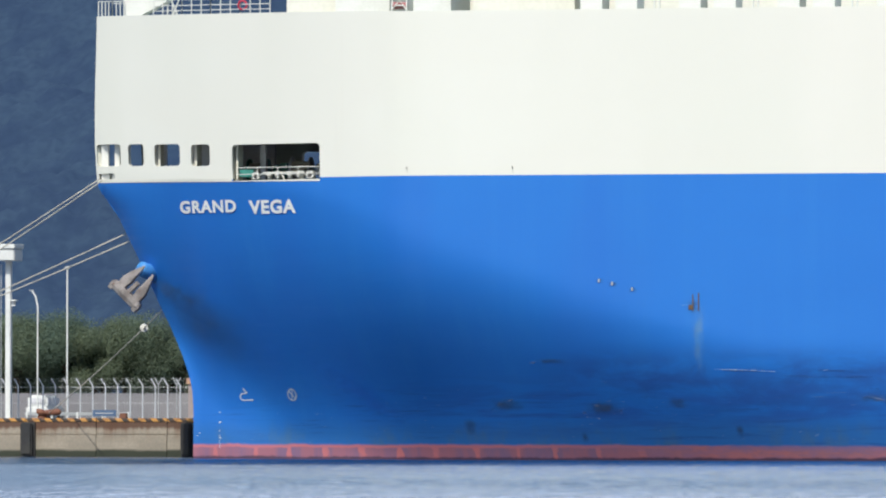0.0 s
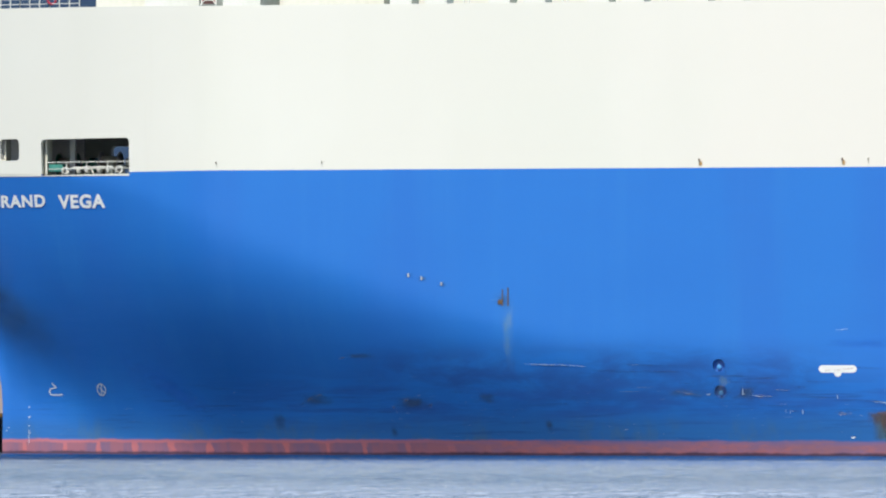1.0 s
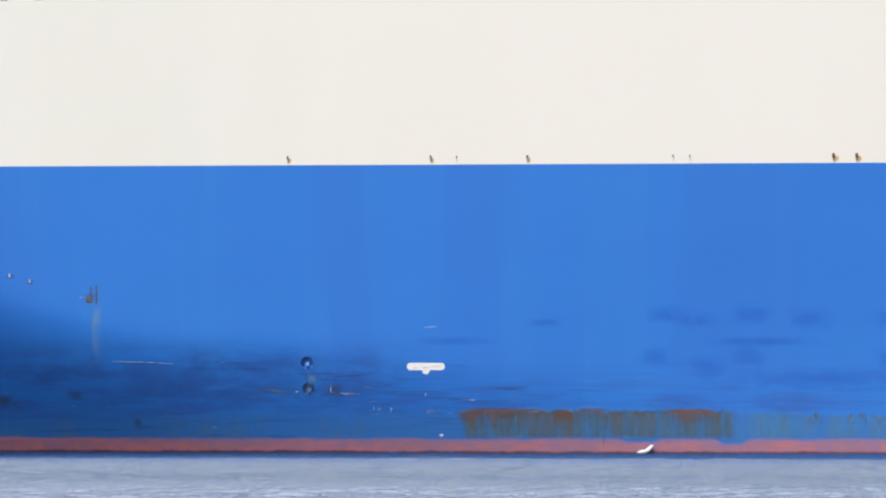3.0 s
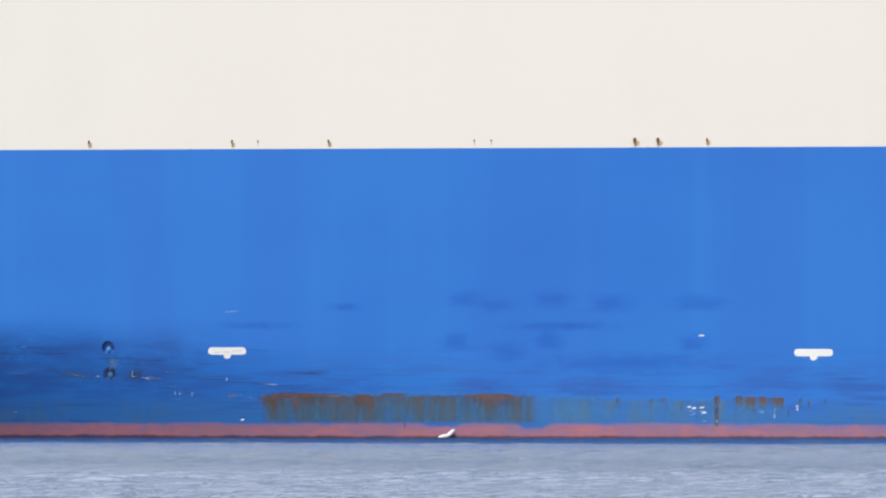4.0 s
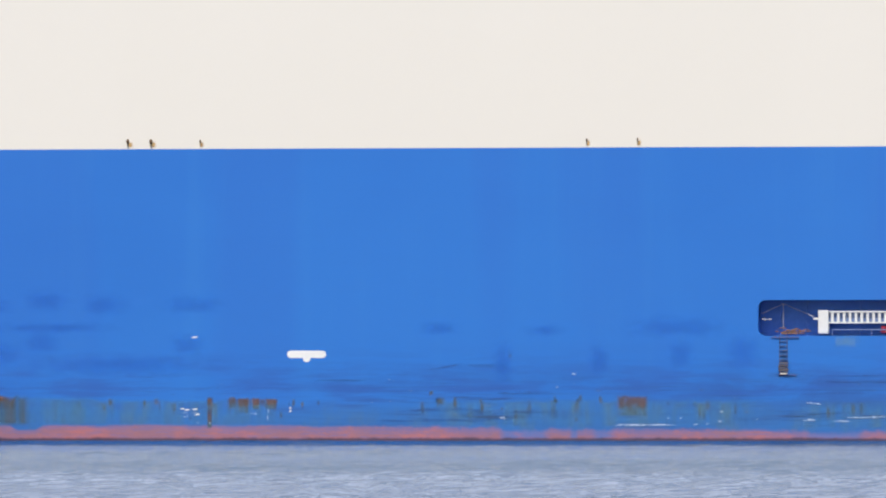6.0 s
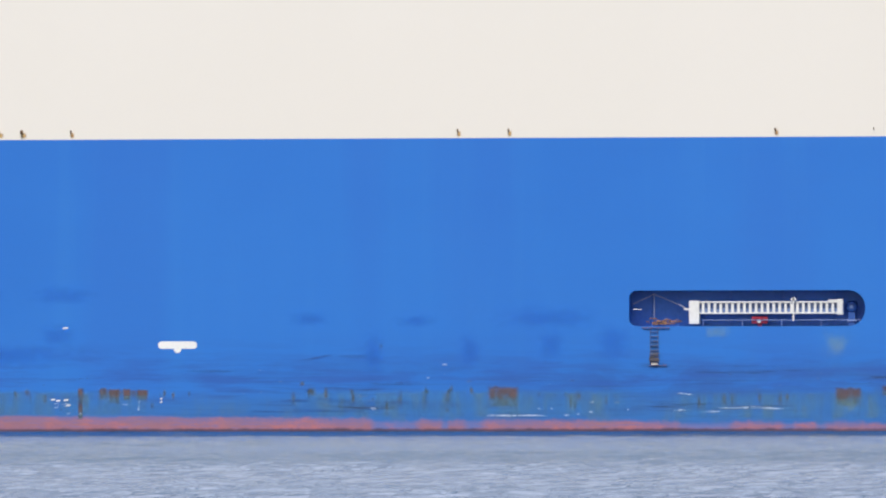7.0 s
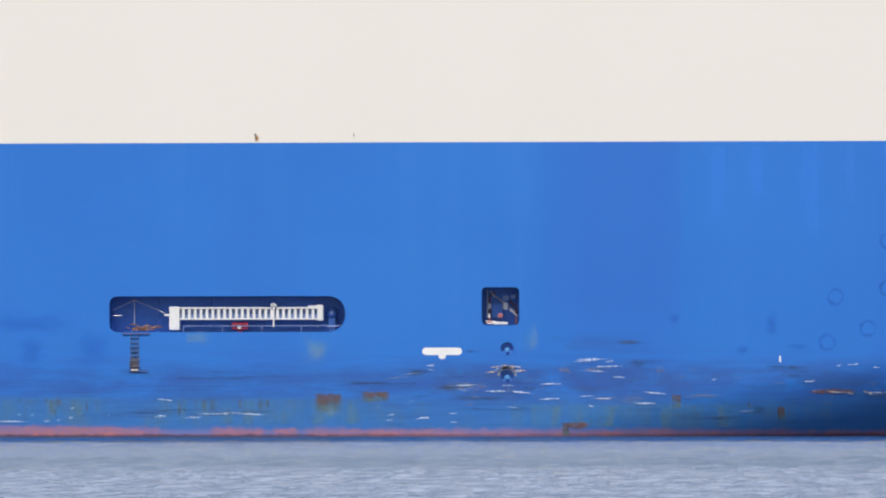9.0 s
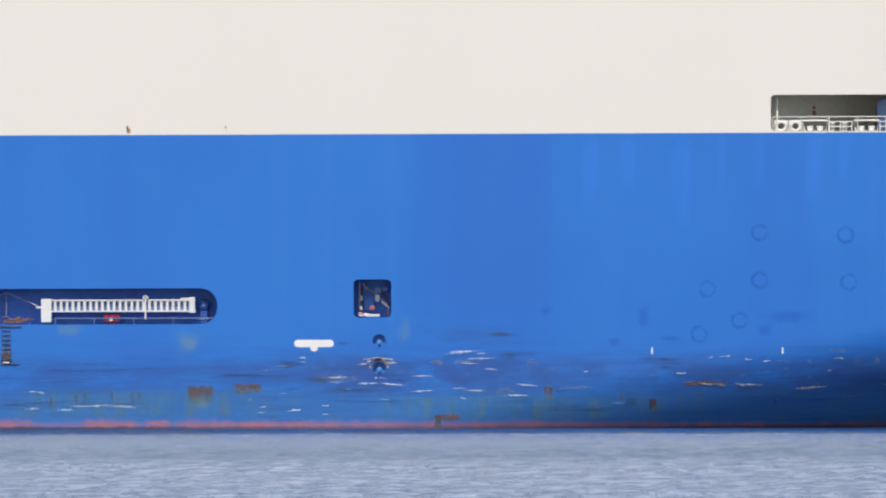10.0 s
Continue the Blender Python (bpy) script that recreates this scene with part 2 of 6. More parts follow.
def stain(name, a, b, stretch, cover, soft=0.25, top=0.0, lo=0.42, hi=0.6, rough=0.8, foot=None):
    """A stain with an uneven edge, thin over the paint. stretch: the grain along x and z; top: how much it gathers at its upper edge; foot: its colour where it runs out below."""
    s = Shader(name)
    u, v, _ = s.axes("UV")
    rnd = s.tree.nodes.new("ShaderNodeObjectInfo").outputs["Random"]
    shift = s.tree.nodes.new("ShaderNodeVectorMath")
    s.put(shift.inputs[0], s.scaled((stretch[0], 0.5, stretch[1])))
    combine = s.tree.nodes.new("ShaderNodeCombineXYZ")
    s.put(combine.inputs[0], s.math("MULTIPLY", rnd, 40.0)), s.put(combine.inputs[2], s.math("MULTIPLY", rnd, 23.0))
    s.put(shift.inputs[1], combine.outputs[0])
    grain = s.tree.nodes.new("ShaderNodeTexNoise")
    s.put(grain.inputs["Vector"], shift.outputs[0])
    grain.inputs["Scale"].default_value, grain.inputs["Detail"].default_value, grain.inputs["Roughness"].default_value = 1.0, 6.0, 0.62
    g = grain.outputs[0]
    du = s.math("POWER", s.math("ABSOLUTE", s.math("SUBTRACT", s.math("MULTIPLY", u, 2.0), 1.0)), 2.6)
    dv = s.math("POWER", s.math("ABSOLUTE", s.math("SUBTRACT", s.math("MULTIPLY", v, 2.0), 1.0)), 2.6)
    d = s.math("SUBTRACT", 1.0, s.math("POWER", s.math("ADD", du, dv), 0.385))
    edge, sink = s.ramp(d, 0.0, soft), s.math("MULTIPLY", s.math("SUBTRACT", s.ramp(d, 0.0, soft), 1.0), 0.3)
    if top:
        edge = s.math("MULTIPLY", s.ramp(s.math("MINIMUM", u, s.math("SUBTRACT", 1.0, u)), 0.0, soft * 0.3), s.math("MULTIPLY", s.ramp(s.math("ADD", v, s.math("MULTIPLY", s.math("SUBTRACT", g, 0.5), 0.5)), 0.84, 1.0, 1.0, 0.0), s.ramp(v, 0.0, 0.15)))
        sink = s.math("MULTIPLY", s.math("SUBTRACT", v, 1.0), top * 0.42)
    m = s.ramp(s.math("ADD", g, sink), lo, hi)
    # alpha lowered and colour brightened to cancel the patch's own shadow on the hull
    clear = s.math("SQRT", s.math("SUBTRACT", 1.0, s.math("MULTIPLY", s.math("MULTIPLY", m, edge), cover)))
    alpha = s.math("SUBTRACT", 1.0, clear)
    body = s.tree.nodes.new("ShaderNodeVectorMath")
    body.operation = "SCALE"
    tone = s.mix(s.ramp(g, 0.4, 0.7), a, b)
    if foot:
        tone = s.mix(s.ramp(s.math("ADD", v, s.math("MULTIPLY", s.math("SUBTRACT", g, 0.5), 0.7)), 0.3, 0.62, 1.0, 0.0), tone, foot)
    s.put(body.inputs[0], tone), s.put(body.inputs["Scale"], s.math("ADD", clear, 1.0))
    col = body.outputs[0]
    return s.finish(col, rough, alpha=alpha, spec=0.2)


BLUE, WHITE = hull_blue(), hull_white()
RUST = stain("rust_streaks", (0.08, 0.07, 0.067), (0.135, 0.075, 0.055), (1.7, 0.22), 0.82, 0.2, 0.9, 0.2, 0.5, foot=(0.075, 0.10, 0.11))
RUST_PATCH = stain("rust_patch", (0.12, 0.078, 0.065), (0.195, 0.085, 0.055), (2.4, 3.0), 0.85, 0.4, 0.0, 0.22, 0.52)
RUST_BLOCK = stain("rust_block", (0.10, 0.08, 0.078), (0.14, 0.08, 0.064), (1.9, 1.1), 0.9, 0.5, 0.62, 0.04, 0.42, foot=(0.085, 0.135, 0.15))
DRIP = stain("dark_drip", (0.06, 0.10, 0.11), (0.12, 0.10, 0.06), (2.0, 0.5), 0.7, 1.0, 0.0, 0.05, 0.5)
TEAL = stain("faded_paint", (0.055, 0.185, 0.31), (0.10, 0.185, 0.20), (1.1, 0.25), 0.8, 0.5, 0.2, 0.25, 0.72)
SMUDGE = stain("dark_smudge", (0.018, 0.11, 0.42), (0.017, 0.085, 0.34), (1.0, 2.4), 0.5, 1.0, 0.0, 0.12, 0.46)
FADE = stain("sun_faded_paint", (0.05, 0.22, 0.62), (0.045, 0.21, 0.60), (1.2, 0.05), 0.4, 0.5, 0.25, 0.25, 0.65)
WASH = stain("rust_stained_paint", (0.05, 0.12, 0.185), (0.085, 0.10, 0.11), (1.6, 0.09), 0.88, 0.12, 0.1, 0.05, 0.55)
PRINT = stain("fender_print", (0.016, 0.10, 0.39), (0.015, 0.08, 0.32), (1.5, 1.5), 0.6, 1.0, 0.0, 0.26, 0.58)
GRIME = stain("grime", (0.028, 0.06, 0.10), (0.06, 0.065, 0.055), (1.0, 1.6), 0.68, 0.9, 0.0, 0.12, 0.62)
ANCHOR_RUN_AND_SHADE = stain("anchor_run_and_shade", (0.018, 0.06, 0.14), (0.036, 0.06, 0.08), (0.45, 0.6), 0.66, 1.0, 0.0, -0.3, 0.5)
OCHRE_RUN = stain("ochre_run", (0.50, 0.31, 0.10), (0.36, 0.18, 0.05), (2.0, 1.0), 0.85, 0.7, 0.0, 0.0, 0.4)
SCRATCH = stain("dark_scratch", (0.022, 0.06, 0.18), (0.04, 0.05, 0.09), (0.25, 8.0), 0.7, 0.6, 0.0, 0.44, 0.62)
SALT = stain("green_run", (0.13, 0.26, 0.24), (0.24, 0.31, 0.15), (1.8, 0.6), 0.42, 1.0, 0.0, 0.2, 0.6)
MARK_WHITE = painted("marking_white", (0.86, 0.86, 0.84), (0.80, 0.80, 0.79), 2.0, 0.5)
FIT_WHITE = painted("fitting_white", (0.80, 0.79, 0.74), (0.72, 0.70, 0.64), 1.5, 0.45, rust=0.12)
CREAM = painted("deckhouse_cream", (0.80, 0.77, 0.68), (0.74, 0.70, 0.60), 0.8, 0.5)
INSIDE = painted("inside_grey", (0.62, 0.59, 0.52), (0.54, 0.51, 0.45), 0.8, 0.6)
INSIDE_DARK = painted("inside_dark", (0.70, 0.69, 0.72), (0.62, 0.61, 0.65), 0.8, 0.6)
RECESS_BLUE = painted("recess_blue", (0.045, 0.19, 0.60), (0.038, 0.155, 0.52), 1.0, 0.45)
RAIL_BLUE = painted("rail_blue_grey", (0.20, 0.30, 0.55), (0.16, 0.24, 0.46), 2.0, 0.5)
DECK_GREEN = painted("deck_green", (0.24, 0.30, 0.26), (0.20, 0.25, 0.22), 1.0, 0.6)
WINCH_GREEN = painted("winch_green", (0.06, 0.30, 0.25), (0.05, 0.24, 0.20), 2.0, 0.4)
RED_PAINT = painted("signal_red", (0.56, 0.03, 0.07), (0.46, 0.03, 0.06), 2.0, 0.45)
STEEL = painted("dark_steel", (0.10, 0.10, 0.105), (0.07, 0.065, 0.06), 3.0, 0.5, 0.3, rust=0.3)
SCUPPER = painted("scupper_rust", (0.15, 0.09, 0.045), (0.08, 0.05, 0.03), 5.0, 0.8)
RUSTY = painted("rusty_iron", (0.24, 0.10, 0.06), (0.17, 0.07, 0.045), 3.0, 0.75, rust=0.5)
ANCHOR_MAT = painted("anchor_grey", (0.37, 0.33, 0.31), (0.17, 0.145, 0.135), 3.6, 0.8, rust=0.42, bump=0.9)
RECESS_DARK = painted("recess_dark_blue", (0.024, 0.10, 0.36), (0.02, 0.08, 0.30), 2.0, 0.4)
# paler than the hull's blue so that bolster and bitts look sunlit
BOLSTER = painted("bolster_lit_blue", (0.075, 0.30, 0.66), (0.06, 0.25, 0.60), 1.0, 0.5)
ROPE = painted("mooring_rope", (0.62, 0.58, 0.50), (0.50, 0.46, 0.40), 4.0, 0.85)
GALV = painted("galvanised", (0.55, 0.56, 0.57), (0.46, 0.47, 0.48), 2.0, 0.45, 0.4)
POLE_WHITE = painted("pole_white", (0.80, 0.80, 0.78), (0.72, 0.72, 0.70), 1.0, 0.5)
RUBBER = painted("fender_rubber", (0.030, 0.030, 0.033), (0.05, 0.048, 0.045), 2.0, 0.8)
ASPHALT = painted("yard_asphalt", (0.16, 0.16, 0.155), (0.12, 0.12, 0.12), 0.5, 0.9)
WALL_GREY = painted("yard_wall", (0.27, 0.255, 0.265), (0.22, 0.21, 0.225), 0.4, 0.85)
SIGN_BLUE = painted("sign_blue", (0.09, 0.15, 0.27), (0.07, 0.12, 0.22), 1.0, 0.5)
DULL_RED = painted("faded_red", (0.42, 0.15, 0.14), (0.30, 0.12, 0.12), 4.0, 0.7)
BARK = painted("bark", (0.10, 0.075, 0.05), (0.07, 0.05, 0.035), 3.0, 0.9, bump=0.5)


def concrete():
    s = Shader("quay_concrete")
    x, y, z = s.axes("Object")
    big, fine, run = s.noise((0.25, 0.25, 0.4), 5), s.noise((5, 5, 5), 6), s.noise((1.5, 1, 0.18), 6, 0.66)
    col = s.mix(s.ramp(big, 0.35, 0.65), (0.40, 0.34, 0.27), (0.29, 0.25, 0.20))
    col = s.mix(s.ramp(fine, 0.35, 0.7, 0.0, 0.4), col, (0.22, 0.20, 0.17))
    col = s.mix(s.math("MULTIPLY", s.ramp(run, 0.44, 0.62, 0.0, 0.9), s.ramp(z, 0.9, 2.6)), col, (0.19, 0.09, 0.05))
    col = s.mix(s.math("MULTIPLY", s.ramp(s.math("ADD", z, s.math("MULTIPLY", run, 0.7)), 2.2, 2.5), 0.92), col, (0.115, 0.06, 0.04))
    slime = s.ramp(s.math("ADD", z, s.math("MULTIPLY", big, 0.5)), 0.62, 0.86, 1.0, 0.0)
    col = s.mix(slime, col, (0.045, 0.05, 0.035))
    s.bump(fine, 0.4, 0.03)
    return s.finish(col, 0.85, spec=0.3)


def kerb_stripes():
    s = Shader("kerb_black_and_yellow")
    x, y, z = s.axes("Object")
    w = s.math("FRACT", s.math("MULTIPLY", s.math("ADD", x, z), 1.0 / 0.92))
    band = s.ramp(s.math("ABSOLUTE", s.math("SUBTRACT", w, 0.5)), 0.23, 0.27)
    worn = s.noise((2.5, 2.5, 2.5), 6, 0.7)
    col = s.mix(band, (0.05, 0.045, 0.04), (0.60, 0.30, 0.08))
    col = s.mix(s.ramp(worn, 0.48, 0.66, 0.0, 0.7), col, (0.24, 0.11, 0.06))
    return s.finish(col, 0.7)


def water():
    s = Shader("harbour_water")
    x, y, z = s.axes()
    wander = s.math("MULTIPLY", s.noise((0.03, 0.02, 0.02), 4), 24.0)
    off_hull_reflection = s.ramp(s.math("ADD", y, wander), -66.0, -54.0, 1.0, 0.0)
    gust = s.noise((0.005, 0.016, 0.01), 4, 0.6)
    sheen_lane = s.ramp(s.math("ADD", y, s.math("MULTIPLY", gust, 120.0)), -225.0, -150.0, 1.0, 0.0)
    sky_glint = s.noise((0.95, 0.11, 1), 5, 0.72)
    dark = s.noise((1.3, 0.17, 1), 5, 0.72, offset=(7, 3, 0))
    chop = s.noise((0.9, 1.4, 1), 4, 0.6)
    s.bump(chop, 0.6, 0.2)
    # sky sheen put into the colour: a pale lane, light and dark streaks
    col = s.mix(sheen_lane, (0.165, 0.205, 0.275), (0.28, 0.32, 0.41))
    col = s.mix(s.ramp(sky_glint, 0.46, 0.60, 0.0, 0.9), col, s.mix(sheen_lane, (0.23, 0.28, 0.37), (0.48, 0.53, 0.64)))
    col = s.mix(s.ramp(dark, 0.52, 0.64, 0.0, 0.8), col, s.mix(sheen_lane, (0.10, 0.135, 0.195), (0.12, 0.155, 0.225)))
    # navy put into the colour beside the hull to pass for its reflection
    col = s.mix(off_hull_reflection, (0.010, 0.025, 0.06), col)
    return s.finish(col, 0.2, spec=0.5)


def forest_haze(name, a, b, haze_glow, size):
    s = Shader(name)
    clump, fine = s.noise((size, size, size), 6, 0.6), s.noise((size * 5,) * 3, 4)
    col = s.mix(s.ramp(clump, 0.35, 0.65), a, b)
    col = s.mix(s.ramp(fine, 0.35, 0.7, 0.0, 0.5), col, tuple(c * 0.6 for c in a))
    # distance haze is painted in: bluish base colours plus a blue glow
    s.put(s.bsdf.inputs["Emission Color"], haze_glow)
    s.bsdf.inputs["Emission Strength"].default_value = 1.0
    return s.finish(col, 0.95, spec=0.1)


def leaves():
    s = Shader("foliage")
    isl = s.tree.nodes.new("ShaderNodeNewGeometry").outputs["Random Per Island"]
    rnd = s.tree.nodes.new("ShaderNodeObjectInfo").outputs["Random"]
    # pale greens and strong translucency stand in for haze over the trees
    col = s.mix(isl, (0.175, 0.22, 0.15), (0.245, 0.28, 0.17))
    col = s.mix(s.math("MULTIPLY", rnd, 0.6), col, (0.15, 0.22, 0.18))
    s.finish(col, 0.7, spec=0.2)
    thin = s.tree.nodes.new("ShaderNodeBsdfTranslucent")
    s.put(thin.inputs[0], col)
    both = s.tree.nodes.new("ShaderNodeMixShader")
    both.inputs[0].default_value = 0.6
    s.put(both.inputs[1], s.bsdf.outputs[0]), s.put(both.inputs[2], thin.outputs[0])
    s.put(s.out.inputs[0], both.outputs[0])
    return s.mat


CONCRETE, STRIPES, WATER, LEAVES = concrete(), kerb_stripes(), water(), leaves()
HILL_MAT = forest_haze("wooded_hill_hazed", (0.012, 0.020, 0.034), (0.022, 0.036, 0.050), (0.023, 0.044, 0.100), 0.16)


# ---- mesh helpers ----
def box(bm, x0, x1, y0, y1, z0, z1, bevel=0.0):
    m = Matrix.LocRotScale(((x0 + x1) / 2, (y0 + y1) / 2, (z0 + z1) / 2), None, (x1 - x0, y1 - y0, z1 - z0))
    vs = bmesh.ops.create_cube(bm, size=1.0, matrix=m)["verts"]
    if bevel:
        es = list({e for v in vs for e in v.link_edges})
        bmesh.ops.bevel(bm, geom=es, offset=bevel, segments=2, affect="EDGES")


def tube(bm, path, r, seg=8):
    """A round bar along a path of points; r may be one radius or one a point."""
    pts = [Vector(p) for p in path]
    rs = r if isinstance(r, (list, tuple)) else [r] * len(pts)
    rings = []
    for i, p in enumerate(pts):
        d = (pts[min(i + 1, len(pts) - 1)] - pts[max(i - 1, 0)]).normalized()
        q = d.to_track_quat("Z", "Y")
        rings.append([bm.verts.new(p + q @ Vector((rs[i] * math.cos(a), rs[i] * math.sin(a), 0)))
                      for a in (2 * math.pi * k / seg for k in range(seg))])
    for a, b in zip(rings, rings[1:]):
        for k in range(seg):
            bm.faces.new((a[k], a[(k + 1) % seg], b[(k + 1) % seg], b[k]))
    bm.faces.new(rings[0][::-1]), bm.faces.new(rings[-1])


def mesh(name, bm, material, smooth=False):
    me = bpy.data.meshes.new(name)
    bmesh.ops.recalc_face_normals(bm, faces=bm.faces)
    bm.to_mesh(me)
    bm.free()
    me.materials.append(material)
    if smooth:
        me.polygons.foreach_set("use_smooth", [True] * len(me.polygons))
    return me


def thing(name, at, label, category, group="", kind=""):
    ob = new(name)
    ob.location = at
    return tagged(ob, label, category, group, kind)


def part(name, bm, material, parent, label="", smooth=False):
    """One mesh under a thing or a part; its points are in the parent's space."""
    ob = new(name, bm if isinstance(bm, bpy.types.Mesh) else mesh(name, bm, material, smooth))
    ob.parent = parent
    return tagged(ob, label)


def solo(name, bm, material, label, category, group="", kind="", smooth=False, at=(0, 0, 0)):
    ob = new(name, mesh(name, bm, material, smooth))
    ob.location = at
    return tagged(ob, label, category, group, kind)


def each(name, material, parent, *rows, bevel=0.0):
    """A part for every box."""
    for r in rows:
        part(name, boxes(r, bevel=bevel), material, parent)


def bars(*paths, r=0.03, seg=6):
    bm = bmesh.new()
    for p in paths:
        tube(bm, p, r, seg)
    return bm


def boxes(*rows, bevel=0.0):
    bm = bmesh.new()
    for r in rows:
        box(bm, *r, bevel)
    return bm


# ---- the hull's shape ----
def interp(table, v):
    """Smooth value from a table of (v, value) rows."""
    if v <= table[0][0]:
        return table[0][1]
    for i in range(len(table) - 1):
        (a, p), (b, q) = table[i], table[i + 1]
        if v <= b:
            p0 = table[max(i - 1, 0)]
            q0 = table[min(i + 2, len(table) - 1)]
            m0 = (q - p0[1]) / (b - p0[0])
            m1 = (q0[1] - p) / (q0[0] - a)
            h, s = b - a, (v - a) / (b - a)
            return ((2 * s**3 - 3 * s**2 + 1) * p + (s**3 - 2 * s**2 + s) * h * m0
                    + (-2 * s**3 + 3 * s**2) * q + (s**3 - s**2) * h * m1)
    return table[-1][1]


STEM = [(-3, -52.45), (0, -52.45), (2.85, -52.42), (4.68, -52.52), (6.32, -52.93), (8.7, -53.92), (10.53, -54.84), (13.66, -56.33), (15, -57.02), (16.95, -58.02), (19.06, -59.4), (31, -59.45)]
# along the ship: where the flare begins, where the side is upright again below it, and how far in it lies there
FLARE_TOP = [(-60, 19.1), (-55, 19.1), (-50, 19.05), (-45, 18.7), (-40, 17.8), (-35, 16.3), (-30, 14.6), (-25, 12.9), (-20, 11.2), (-10, 8.3), (0, 7.73), (10, 6.34), (25, 5.08), (40, 3)]
FLARE_END = [(-60, 9.5), (-55, 6.9), (-50, 3.3), (-45, 1.3), (-40, 0.6), (-30, -3.18), (-20, -4.79), (-10, -4.9), (0, -4.79), (10, -5.07), (40, -6)]
FLARE_IN = [(-60, 21), (-57.3, 17.6), (-55, 17.27), (-52.4, 17.2), (-50, 15.6), (-47, 15.0), (-44, 13.34), (-40, 11.01), (-30, 8.32), (-20, 6.91), (-10, 4.96), (0, 3.04), (10, 1.85), (25, 0.45), (40, 0)]
FLARE_EVEN = [(-60, 0.6), (-50, 0.6), (-42, 0.45), (-28, 0.02), (40, 0)]
FLARE_LATE = [(-60, 1.5), (-45, 1.5), (-36, 1.25), (-26, 1.0), (40, 1.0)]
COUNTER = [(100, -1.0), (106, 0.8), (112, 2.2), (118, 3.3), (125, 4.55), (132, 5.7), (141, 7.4)]
HALF = 16.1


def shape(x, z):
    y = HALF * max(0.0, (-33 - x) / 26.45) ** 1.25
    if x < 40:
        a, b = interp(FLARE_TOP, x), interp(FLARE_END, x)
        s = min(max((a - z) / (a - b), 0.0), 1.0)
        k, u = interp(FLARE_EVEN, x), s ** interp(FLARE_LATE, x)
        y += (max(interp(FLARE_IN, x), y) - y) * (k * s + (1 - k) * u * u * (3 - 2 * u))
    if x > 100:
        y += 0.108 * max(0.0, interp(COUNTER, x) - z) ** 2
    return y


def inset(x, z):
    """How far the port side lies inboard of the flat of the hull."""
    xs = interp(STEM, z)
    y = shape(x, z)
    if x < -40:
        y += (HALF - min(shape(xs, z), HALF)) * math.exp(-max(x - xs, 0.0) / 1.6)
    if x < -36:
        limit = HALF - 0.26 * max(x - xs, 0.0)
        y -= 0.5 * math.log(1 + math.exp((y - limit) / 0.5))
        y += 0.5 * math.log(2) * math.exp(-max(x - xs, 0.0) / 0.8)
    return min(max(y, 0.0), HALF)


def port(s, z):
    """A point of the port side; forward of the shoulder, s runs along the bow from the stem."""
    x = s
    if s < -33:
        xs = interp(STEM, z)
        x = xs + (s + 59.45) / 26.45 * (-33 - xs)
    y = inset(x, z)
    if z > 19.05 and s < -33:
        z += (z - 19.05) * 0.05 * (-33 - s) / 26.45
    return Vector((x, y, z))


def starboard(s, z):
    p = port(s, z)
    return Vector((p.x, 2 * HALF - p.y, p.z))


def rim(hole, n=6):
    """The outline of an opening with round corners."""
    u0, u1, v0, v1, r, *last = hole
    e, low = last[0] if last else r, last[1] if len(last) > 1 else None
    out = []
    for cu, cv, a0, r in ((u1 - e, v1 - e, 0, e), (u0 + r, v1 - r, 90, r), (u0 + (low or r), v0 + (low or r), 180, low or r), (u1 - (low or e), v0 + (low or e), 270, low or e)):
        out += [(cu + r * math.cos(radians(a0 + 90 * k / n)), cv + r * math.sin(radians(a0 + 90 * k / n))) for k in range(n + 1)]
    return out


def plate(bm, us, vs, at, holes=(), depth=0.35, inward=1):
    """A shell over a grid, with openings through it and jambs as deep as asked."""
    us = sorted(set(us) | {h[i] for h in holes for i in (0, 1)})
    vs = sorted(set(vs) | {h[i] for h in holes for i in (2, 3)})
    grid = {}

    def vert(u, v):
        if (u, v) not in grid:
            grid[u, v] = bm.verts.new(at(u, v))
        return grid[u, v]

    for u0, u1 in zip(us, us[1:]):
        for v0, v1 in zip(vs, vs[1:]):
            cu, cv = (u0 + u1) / 2, (v0 + v1) / 2
            if any(h[0] < cu < h[1] and h[2] < cv < h[3] for h in holes):
                continue
            bm.faces.new((vert(u0, v0), vert(u1, v0), vert(u1, v1), vert(u0, v1)))
    for h in holes:
        ring = rim(h)
        n = len(ring) // 4
        front = [bm.verts.new(at(u, v)) for u, v in ring]
        back = [bm.verts.new(at(u, v) + Vector((0, depth * inward, 0))) for u, v in ring]
        jamb = [bm.verts.new(at(u, v)) for u, v in ring]
        for k in range(len(ring)):
            j = (k + 1) % len(ring)
            bm.faces.new((jamb[k], jamb[j], back[j], back[k]))
        for c, (u, v) in enumerate(((h[1], h[3]), (h[0], h[3]), (h[0], h[2]), (h[1], h[2]))):
            corner = bm.verts.new(at(u, v))
            for k in range(n - 1):
                bm.faces.new((corner, front[c * n + k], front[c * n + k + 1]))


def span(a, b, n):
    return [a + (b - a) * k / n for k in range(n + 1)]


